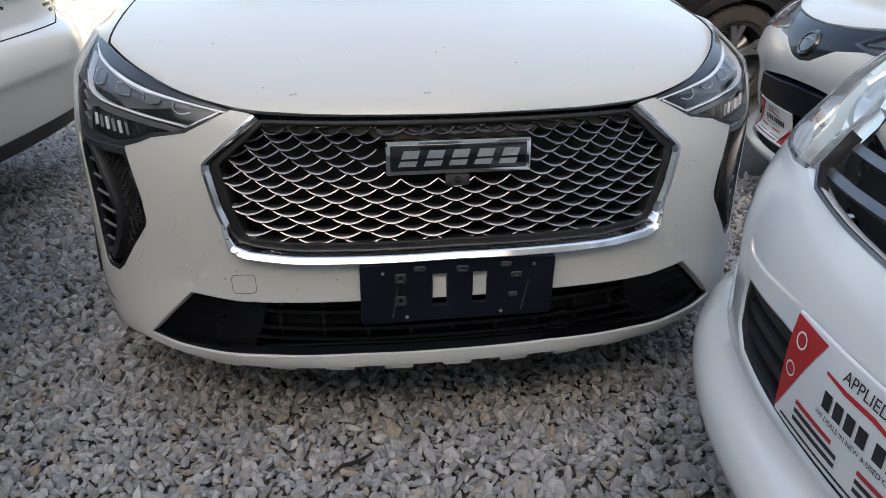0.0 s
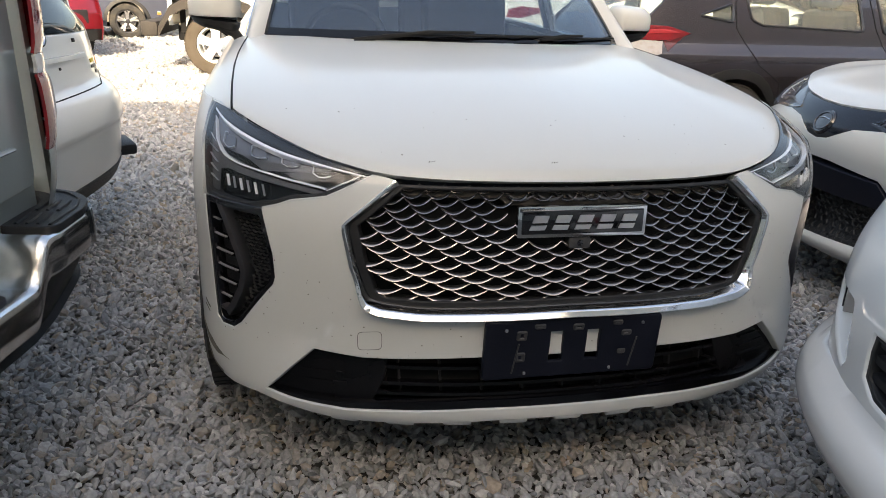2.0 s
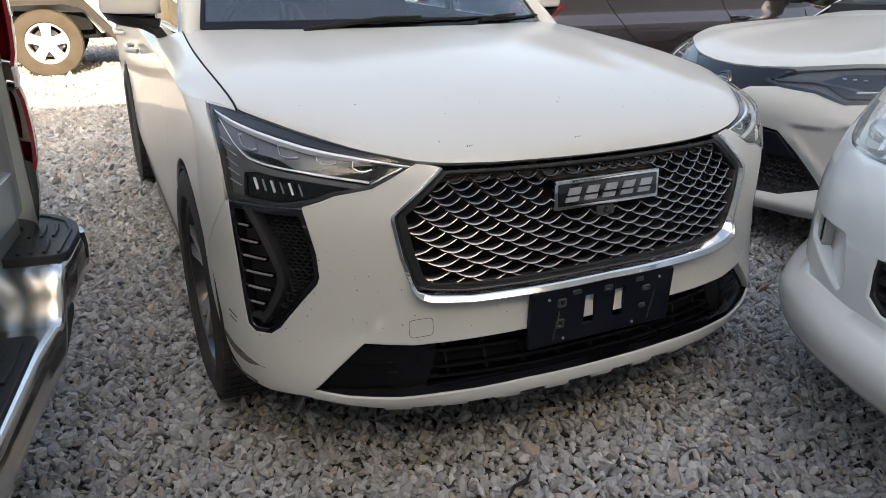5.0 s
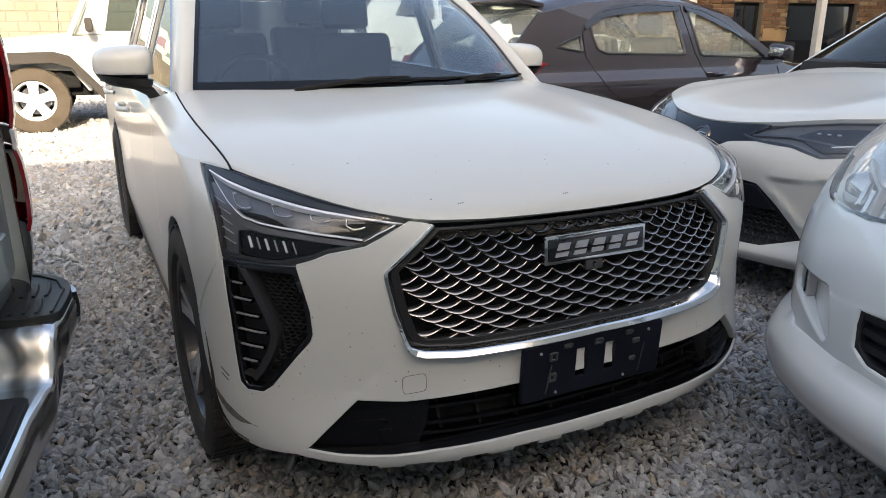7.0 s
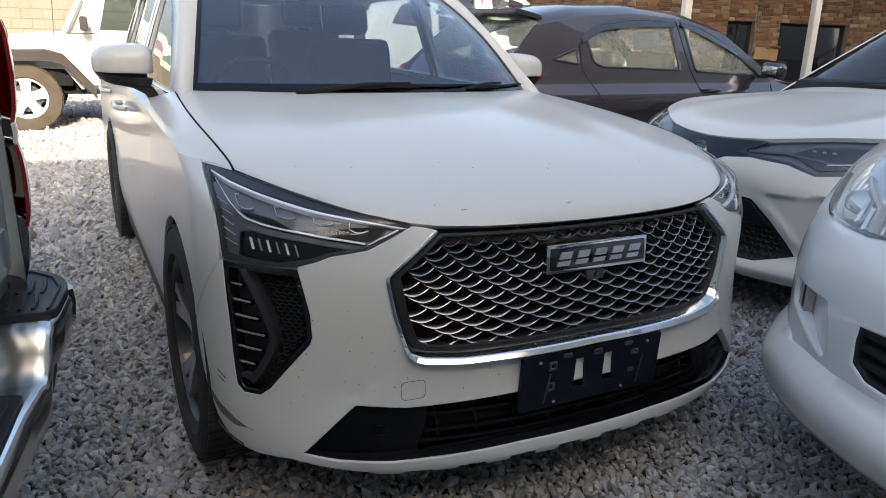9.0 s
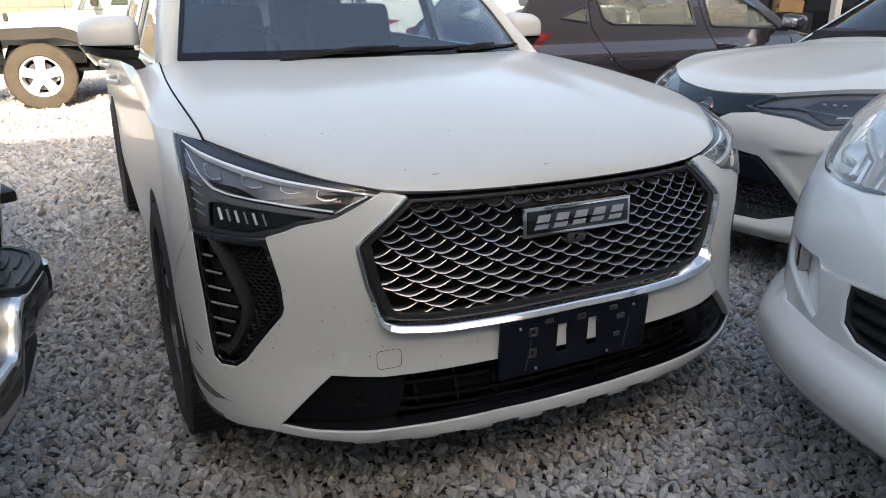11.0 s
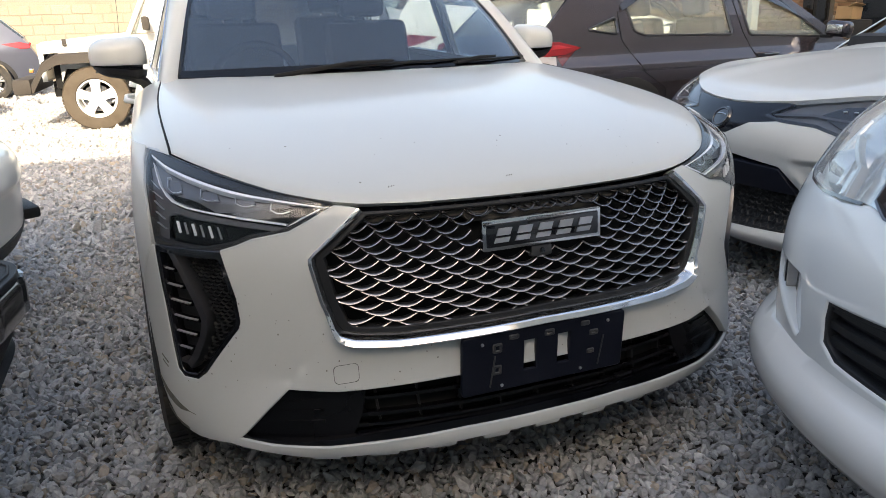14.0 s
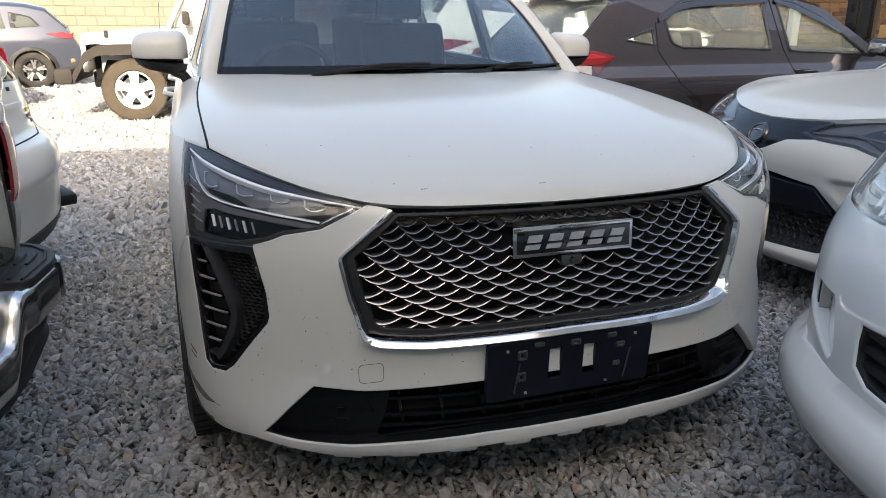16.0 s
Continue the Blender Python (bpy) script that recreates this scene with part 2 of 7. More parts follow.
def lathe(name, prof, material, parent, m=Matrix(), seg=48, label="", axis='X'):
    """Turns a profile of (radius, along) about the x axis."""
    V, F = [], []
    n = len(prof)
    for i in range(seg):
        w = 2 * math.pi * i / seg
        for r, x in prof:
            V.append(m @ Vector((x, r * math.cos(w), r * math.sin(w))))
    for i in range(seg):
        j = (i + 1) % seg
        for k in range(n - 1):
            F.append((i * n + k, i * n + k + 1, j * n + k + 1, j * n + k))
    return mesh(name, V, F, material, parent, True, label, 35)


def interp(x, xs, ys):
    return float(np.interp(x, xs, ys))


def inside(p, poly):
    c, j = False, len(poly) - 1
    for i in range(len(poly)):
        a, b = poly[i], poly[j]
        if (a[1] > p[1]) != (b[1] > p[1]) and p[0] < (b[0] - a[0]) * (p[1] - a[1]) / (b[1] - a[1]) + a[0]:
            c = not c
        j = i
    return c


def resample(poly, step, closed=True):
    out = []
    n = len(poly)
    for i in range(n if closed else n - 1):
        a, b = poly[i], poly[(i + 1) % n]
        k = max(1, int(math.dist(a, b) / step + 0.5))
        out += [(a[0] + (b[0] - a[0]) * t / k, a[1] + (b[1] - a[1]) * t / k) for t in range(k)]
    if not closed:
        out.append(tuple(poly[-1]))
    return out


def rounded(poly, r, seg=4):
    """A polygon with rounded corners."""
    out = []
    n = len(poly)
    for i in range(n):
        p, a, b = Vector(poly[i]), Vector(poly[i - 1]), Vector(poly[(i + 1) % n])
        k = min(r, (a - p).length * 0.45, (b - p).length * 0.45)
        s, e = p + (a - p).normalized() * k, p + (b - p).normalized() * k
        for t in range(seg + 1):
            t /= seg
            q = s * (1 - t) ** 2 + p * 2 * t * (1 - t) + e * t * t
            out.append((q.x, q.y))
    return out


def area2(poly):
    return sum(poly[i - 1][0] * poly[i][1] - poly[i][0] * poly[i - 1][1] for i in range(len(poly))) / 2


def sheet2d(outer, holes, step):
    """Triangles that fill a polygon with holes: points, triangles, border loops."""
    from_loops = [resample(outer, step)] + [resample(h, step) for h in holes]
    verts, edges, loops = [], [], []
    for lp in from_loops:
        s = len(verts)
        verts += lp
        edges += [(s + i, s + (i + 1) % len(lp)) for i in range(len(lp))]
        loops.append([s + i for i in range(len(lp))])
    arr = np.array(verts)
    xs, ys = [p[0] for p in outer], [p[1] for p in outer]
    row = 0
    y = min(ys) + step * 0.5
    while y < max(ys):
        x = min(xs) + step * (0.25 + 0.5 * (row % 2))
        while x < max(xs):
            if np.min((arr[:, 0] - x) ** 2 + (arr[:, 1] - y) ** 2) > (step * 0.55) ** 2:
                if inside((x, y), outer) and not any(inside((x, y), h) for h in holes):
                    verts.append((x, y))
            x += step
        y += step * 0.87
        row += 1
    from mathutils.geometry import delaunay_2d_cdt
    vo, eo, fo, ov, oe, of = delaunay_2d_cdt([Vector(v) for v in verts], edges, [], 0, 1e-6)
    back = {}
    for i, src in enumerate(ov):
        for s in src:
            back[s] = i
    tris = []
    for f in fo:
        c = (sum(vo[i].x for i in f) / len(f), sum(vo[i].y for i in f) / len(f))
        if inside(c, outer) and not any(inside(c, h) for h in holes):
            tris.append(tuple(f))
    return [(v.x, v.y) for v in vo], tris, [[back[i] for i in lp] for lp in loops]


def patch(name, outer, holes, step, place, material, parent=None, depth=0.012, off=0.0, label="", roll=0.003):
    """A panel laid on a curved surface place(u, v, off): a face, a rolled edge and a rim of the given depth."""
    pts, tris, loops = sheet2d(outer, holes, step)
    V = [place(u, v, off) for u, v in pts]
    o = sum(((V[t[1]] - V[t[0]]).cross(V[t[2]] - V[t[0]]).dot(place(*pts[t[0]], off + 0.01) - V[t[0]]) for t in tris[:40]))
    if o < 0:
        tris = [t[::-1] for t in tris]
    F = list(tris)
    for k, lp in enumerate(loops):
        n = len(lp)
        if not depth:
            break
        turn = 1 if (area2([pts[i] for i in lp]) > 0) == (k == 0) else -1
        rings = []
        for out, down in ((roll * 0.7, roll * 0.3), (roll, roll), (roll, depth)):
            ring = []
            for j, i in enumerate(lp):
                a, b = pts[lp[j - 1]], pts[lp[(j + 1) % n]]
                d = Vector((b[0] - a[0], b[1] - a[1]))
                d = d.normalized() if d.length else Vector((1, 0))
                nn = Vector((d.y, -d.x)) * turn
                ring.append(len(V))
                V.append(place(pts[i][0] + nn.x * out, pts[i][1] + nn.y * out, off - down))
            rings.append(ring)
        prev = lp
        for ring in rings:
            for j in range(n):
                q = (prev[j], prev[(j + 1) % n], ring[(j + 1) % n], ring[j])
                F.append(q if turn * (1 if o >= 0 else -1) < 0 else q[::-1])
            prev = ring
    ob = mesh(name, V, F, material, parent, True, label, 55)
    bm = bmesh.new()
    bm.from_mesh(ob.data)
    bmesh.ops.recalc_face_normals(bm, faces=bm.faces)
    bm.to_mesh(ob.data)
    bm.free()
    # shading normals of the face taken from the surface itself
    me, h = ob.data, 0.003
    nrm = []
    for u, v in pts:
        n = (place(u + h, v, 0) - place(u - h, v, 0)).cross(place(u, v + h, 0) - place(u, v - h, 0))
        nrm.append(n.normalized() if n.length else Vector((0, 0, 0)))
    custom = [(0, 0, 0)] * len(me.loops)
    for p in me.polygons[:len(tris)]:
        for i in p.loop_indices:
            k = me.loops[i].vertex_index
            if k < len(nrm):
                d = nrm[k].dot(p.normal)
                if abs(d) > 0.5:
                    custom[i] = tuple(nrm[k] if d > 0 else -nrm[k])
    me.normals_split_custom_set(custom)
    return ob


def mirrored(half):
    """Closes a half outline that runs from (0, v) to (0, v) by its mirror image."""
    return half + [(-u, v) for u, v in reversed(half) if abs(u) > 1e-6]


class Nose:
    """The front of a car: a plan curve from the middle round the corner and along the side, leaning back by height."""

    def __init__(self, w, d, n, zk, yk, wz, ww, fade=1.6):
        t = np.linspace(0, math.pi / 2, 1500)
        self.rx, self.ry = w * np.sin(t) ** (2 / n), d * (1 - np.cos(t) ** (2 / n))
        self.ra = np.concatenate([[0], np.cumsum(np.hypot(np.diff(self.rx), np.diff(self.ry)))])
        self.w, self.d, self.end, self.zk, self.yk, self.wz, self.ww, self.fade = w, d, self.ra[-1], zk, yk, wz, ww, fade

    def at(self, a, z):
        b = abs(a)
        x, y = (interp(b, self.ra, self.rx), interp(b, self.ra, self.ry)) if b < self.end else (self.w, self.d + b - self.end)
        k = min(1, max(0, (self.fade - b) / 0.5))
        y += smooth_interp(z, self.zk, self.yk) * k * k * (3 - 2 * k)
        return Vector((math.copysign(x, a) * smooth_interp(z, self.wz, self.ww) / self.w, y, z))

    def __call__(self, a, z, off=0.0):
        p = self.at(a, z)
        if not off:
            return p
        h = 0.004
        n = (self.at(a + h, z) - self.at(a - h, z)).cross(self.at(a, z + h) - self.at(a, z - h)).normalized()
        return p + n * off


def smooth_interp(x, xs, ys):
    """Catmull-Rom through the keys."""
    if x <= xs[0]:
        return ys[0]
    if x >= xs[-1]:
        return ys[-1]
    i = max(k for k in range(len(xs) - 1) if xs[k] <= x)
    h = xs[i + 1] - xs[i]
    t = (x - xs[i]) / h
    m0 = (ys[i + 1] - ys[i - 1]) / (xs[i + 1] - xs[i - 1]) if i else (ys[1] - ys[0]) / h
    m1 = (ys[i + 2] - ys[i]) / (xs[i + 2] - xs[i]) if i + 2 < len(xs) else (ys[i + 1] - ys[i]) / h
    return ((2 * t ** 3 - 3 * t * t + 1) * ys[i] + (t ** 3 - 2 * t * t + t) * h * m0 + (3 * t * t - 2 * t ** 3) * ys[i + 1] + (t ** 3 - t * t) * h * m1)


def grid(name, fn, nu, nv, material, parent=None, label="", thick=0.0, flip=False):
    """A smooth surface fn(u, v), u and v from 0 to 1, with an edge turned in by thick."""
    V = [fn(i / nu, j / nv) for i in range(nu + 1) for j in range(nv + 1)]
    F = [(i * (nv + 1) + j, i * (nv + 1) + j + 1, (i + 1) * (nv + 1) + j + 1, (i + 1) * (nv + 1) + j) for i in range(nu) for j in range(nv)]
    if thick:
        bm = bmesh.new()
        vs = [bm.verts.new(v) for v in V]
        for f in F:
            bm.faces.new([vs[i] for i in f])
        bm.normal_update()
        sgn = -1 if flip else 1
        border = [e for e in bm.edges if e.is_boundary]
        nrm = {v: v.normal.copy() for v in bm.verts}
        r = bmesh.ops.extrude_edge_only(bm, edges=border)
        low = [v for v in r["geom"] if isinstance(v, bmesh.types.BMVert)]
        for v in low:
            src = min(nrm, key=lambda k: (k.co - v.co).length)
            v.co -= nrm[src] * thick * sgn
        bmesh.ops.recalc_face_normals(bm, faces=bm.faces)
        return part(name, bm, material, parent, label, angle=50)
    return mesh(name, V, F, material, parent, True, label, 0)


def mix(a, b, t):
    return a + (b - a) * t


def wheel(car, x, y, r, width, rim_r, out, rim_mat, face_mat, spokes=5, double=True, tyre_mat=None):
    """A wheel with its tyre, rim, spokes and hub; out is +1 or -1, the side that it faces."""
    w = new("wheel")
    w.parent = car
    w.location = (x, y, r)
    h = width / 2
    tread = [(r * 0.97, -h * 0.93), (r * 0.995, -h * 0.8), (r, -h * 0.4), (r, h * 0.4), (r * 0.995, h * 0.8), (r * 0.97, h * 0.93)]
    lathe("tyre", [(rim_r, -h * 0.75), (rim_r + 0.02, -h * 0.98), ((r + rim_r) / 2, -h * 1.04)] + tread + [((r + rim_r) / 2, h * 1.04), (rim_r + 0.02, h * 0.98), (rim_r, h * 0.75), (rim_r, -h * 0.75)],
          tyre_mat or RUBBER, w, seg=56)
    V, F = [], []
    nb = 60
    for i in range(nb):
        for xx in (-h * 0.72, -h * 0.25, h * 0.25, h * 0.72):
            t = 2 * math.pi * i / nb
            ww = 2 * math.pi / nb * 0.36
            b = len(V)
            sk = 0.012 if xx > 0 else -0.012
            for dw, dx, dr in ((-ww, -h * 0.2, 0), (ww, -h * 0.2, 0), (ww, h * 0.2, 0), (-ww, h * 0.2, 0)):
                V.append(((xx + dx), (r + 0.004) * math.cos(t + dw + (dx > 0) * sk), (r + 0.004) * math.sin(t + dw + (dx > 0) * sk)))
            for dw, dx, dr in ((-ww, -h * 0.2, 0), (ww, -h * 0.2, 0), (ww, h * 0.2, 0), (-ww, h * 0.2, 0)):
                V.append(((xx + dx), (r - 0.004) * math.cos(t + dw + (dx > 0) * sk), (r - 0.004) * math.sin(t + dw + (dx > 0) * sk)))
            F += [(b, b + 1, b + 2, b + 3), (b, b + 4, b + 5, b + 1), (b + 1, b + 5, b + 6, b + 2), (b + 2, b + 6, b + 7, b + 3), (b + 3, b + 7, b + 4, b)]
    tagged(mesh("tread_pattern", V, F, tyre_mat or RUBBER, w, False), kind="stuff")
    o = out
    lathe("rim", [(rim_r, o * h * 0.8), (rim_r + 0.008, o * h * 0.86), (rim_r - 0.012, o * h * 0.84), (rim_r - 0.025, o * h * 0.4), (rim_r - 0.03, -o * h * 0.7)], rim_mat, w, seg=48)
    lathe("brake_disc", [(0.0, o * h * 0.12), (rim_r * 0.72, o * h * 0.12), (rim_r * 0.72, o * h * 0.02), (0, o * h * 0.02)], SATIN, w, seg=32)
    lathe("hub_cap", [(0.0, o * h * 0.72), (0.026, o * h * 0.71), (0.032, o * h * 0.66), (0.05, o * h * 0.6), (0.055, o * h * 0.4)], rim_mat, w, seg=24)
    for s in range(spokes):
        for e in ((-0.16, 0.16) if double else (0.0,)):
            a = 2 * math.pi * s / spokes + 0.3
            wd = 0.017 if double else 0.056
            P = []
            for k, (rr, xx, wi) in enumerate(((0.045, 0.62, 1.0), (0.10, 0.64, 0.95), (rim_r * 0.6, 0.7, 0.95), (rim_r - 0.012, 0.8, 1.25))):
                aa = a + e * (rr / rim_r) * (1.15 if double else 0)
                c = Vector((o * h * xx, rr * math.cos(aa), rr * math.sin(aa)))
                t = Vector((0, -math.sin(aa), math.cos(aa))) * wd * wi
                P.append((c - t, c + t, c + t * 0.7 - Vector((o * 0.03, 0, 0)), c - t * 0.7 - Vector((o * 0.03, 0, 0))))
            V = [q for p in P for q in p]
            F = [(4 * i + j, 4 * i + (j + 1) % 4, 4 * i + 4 + (j + 1) % 4, 4 * i + 4 + j) for i in range(3) for j in range(4)] + [(0, 1, 2, 3), (12, 13, 14, 15)]
            bm = bmesh.new()
            vs = [bm.verts.new(v) for v in V]
            for f in F:
                bm.faces.new([vs[i] for i in f])
            bmesh.ops.recalc_face_normals(bm, faces=bm.faces)
            part("spoke", bm, face_mat, w)
    for s in range(5):
        a = 2 * math.pi * s / 5
        lathe("wheel_nut", [(0, 0.012), (0.009, 0.01), (0.01, -0.01)], CHROME, w, pose(o * h * 0.5, 0.075 * math.cos(a), 0.075 * math.sin(a)) @ Matrix.Scale(o, 4, (1, 0, 0)), 8)
    return w


def seat(car, x, y, z, material=None, belt=0.0):
    """A car seat: cushion, backrest, headrest."""
    s = new("seat")
    s.parent = car
    s.location = (x, y, z)
    material = material or FABRIC
    block("cushion", (0.50, 0.50, 0.16), pose(0, -0.05, 0.0, 6), material, s, 0.05, seg=3)
    block("backrest", (0.48, 0.13, 0.60), pose(0, 0.24, 0.32, -14), material, s, 0.055, seg=3)
    block("headrest", (0.26, 0.09, 0.17), pose(0, 0.36, 0.72, -12), material, s, 0.04, seg=3)
    for dx in (-0.05, 0.05):
        tube("headrest_post", [(dx, 0.32, 0.58), (dx, 0.345, 0.68)], 0.006, CHROME, s, 6)


# ---------------------------------------------------------------- ground
GROUND = mat("gravel_bed", (0.13, 0.125, 0.115), 0.95, grain=0.8, grain_size=45, stain=0.4, stain_size=3, bump=1.0, bump_size=40)
tagged(mesh("ground", [(-150, -150, -0.012), (150, -150, -0.012), (150, 150, -0.012), (-150, 150, -0.012)], [(0, 1, 2, 3)], GROUND, None, False), "grey crushed-stone gravel bed of the car yard", "ground", kind="structure")


# ---------------------------------------------------------------- the white compact SUV in the middle
SUV_NOSE = Nose(0.888, 0.5, 2.2,
                [0.12, 0.20, 0.25, 0.29, 0.36, 0.42, 0.50, 0.58, 0.66, 0.73, 0.80, 0.835, 0.867, 0.90, 0.93, 0.96, 1.1],
                [0.10, 0.03, -0.02, -0.030, -0.012, 0.004, 0.010, 0.010, 0.010, 0.014, 0.030, 0.046, 0.070, 0.15, 0.25, 0.33, 0.45],
                [0.1, 0.25, 0.40, 0.60, 0.75, 0.90, 1.0, 1.1], [0.845, 0.865, 0.888, 0.888, 0.888, 0.878, 0.868, 0.855])
GRILLE = [(0.428, 0.834), (0.534, 0.743), (0.546, 0.731), (0.546, 0.716), (0.529, 0.632), (0.506, 0.566), (0.496, 0.543), (0.481, 0.530), (0.458, 0.522), (0.36, 0.515), (0.17, 0.518), (0, 0.522)]
GRILLE_IN = [(0.414, 0.826), (0.519, 0.742), (0.530, 0.731), (0.530, 0.717), (0.514, 0.638), (0.492, 0.576), (0.480, 0.561), (0.464, 0.556), (0.450, 0.552), (0.36, 0.545), (0.17, 0.548), (0, 0.551)]
LAMP_LOW = [(0.948, 0.746), (0.873, 0.737), (0.80, 0.738), (0.74, 0.747), (0.70, 0.759), (0.665, 0.773), (0.58, 0.789), (0.506, 0.825), (0.474, 0.840)]
LAMP_TOP = [(0.516, 0.849), (0.586, 0.866), (0.669, 0.883), (0.76, 0.902), (0.846, 0.919), (0.90, 0.929), (0.937, 0.931), (0.956, 0.912), (0.968, 0.866), (0.958, 0.803)]
DUCT = [(0.943, 0.741), (0.941, 0.648), (0.928, 0.520), (0.918, 0.434), (0.897, 0.418), (0.848, 0.421), (0.818, 0.442), (0.717, 0.564), (0.711, 0.583), (0.715, 0.640), (0.740, 0.744)]
HOOD_EDGE = [(0, 0.836), (0.30, 0.838), (0.417, 0.842), (0.478, 0.849), (0.594, 0.870), (0.669, 0.887), (0.76, 0.907), (0.848, 0.925)]


def scale_shape():
    """One scale of the grille: a smile-shaped bar, thick in the middle."""
    me = bpy.data.meshes.new("grille_scale")
    V, F = [], []
    for i in range(9):
        t = i / 4 - 1
        x, z = 0.0352 * t, 0.0165 * abs(t) ** 2.0 - 0.006
        k = 1 - 0.62 * abs(t)
        for dy, dz in ((-0.002, -0.0046), (-0.0085 * k, -0.0032), (-0.0060 * k, -0.0004), (0.002, 0.0026), (0.008, 0.0014), (0.006, -0.0040)):
            V.append((x, dy - 0.004 * (1 - t * t), z + dz * (0.42 + 0.78 * k)))
    for i in range(8):
        for j in range(6):
            F.append((6 * i + j, 6 * i + (j + 1) % 6, 6 * i + 6 + (j + 1) % 6, 6 * i + 6 + j))
    F += [(5, 4, 3, 2, 1, 0), (48, 49, 50, 51, 52, 53)]
    me.from_pydata(V, [], F)
    me.polygons.foreach_set("use_smooth", [True] * len(me.polygons))
    me.set_sharp_from_angle(angle=radians(35))
    me.materials.append(SATIN)
    me.materials.append(TRAY)
    me.polygons.foreach_set("material_index", [1 if i < 48 and i % 6 > 1 else 0 for i in range(len(F))])
    return me


def on_nose(nose, a, z, off):
    """A pose on the nose: x along it, -y outwards, z up."""
    p = nose(a, z, off)
    t = (nose(a + 0.005, z) - nose(a - 0.005, z)).normalized()
    n = (nose(a, z, 0.01) - nose(a, z)).normalized()
    u = n.cross(t).normalized()
    return Matrix(((t.x, -n.x, u.x, p.x), (t.y, -n.y, u.y, p.y), (t.z, -n.z, u.z, p.z), (0, 0, 0, 1)))


def strip_on(nose, name, pts, width, off, thick, material, parent, label="", step=0.02):
    """A flat band along points of the nose, standing proud of it."""
    line = resample(pts, step, False)
    V, F = [], []
    wid = width if callable(width) else (lambda t: width)
    for i, p in enumerate(line):
        a, b = line[max(0, i - 1)], line[min(len(line) - 1, i + 1)]
        d = Vector((b[0] - a[0], b[1] - a[1])).normalized()
        n = Vector((-d.y, d.x)) * wid(i / (len(line) - 1)) / 2
        e = thick * 0.3
        for s, o in ((1, off - thick), (1, off - e), (0.8, off), (-0.8, off), (-1, off - e), (-1, off - thick)):
            V.append(nose(p[0] + n.x * s, p[1] + n.y * s, o))
    for i in range(len(line) - 1):
        for j in range(5):
            F.append((6 * i + j, 6 * i + j + 1, 6 * i + 7 + j, 6 * i + 6 + j))
    F += [tuple(range(6)), tuple(6 * (len(line) - 1) + j for j in range(5, -1, -1))]
    bm = bmesh.new()
    vs = [bm.verts.new(v) for v in V]
    for f in F:
        bm.faces.new([vs[i] for i in f])
    bmesh.ops.recalc_face_normals(bm, faces=bm.faces)
    return part(name, bm, material, parent, label, angle=45)


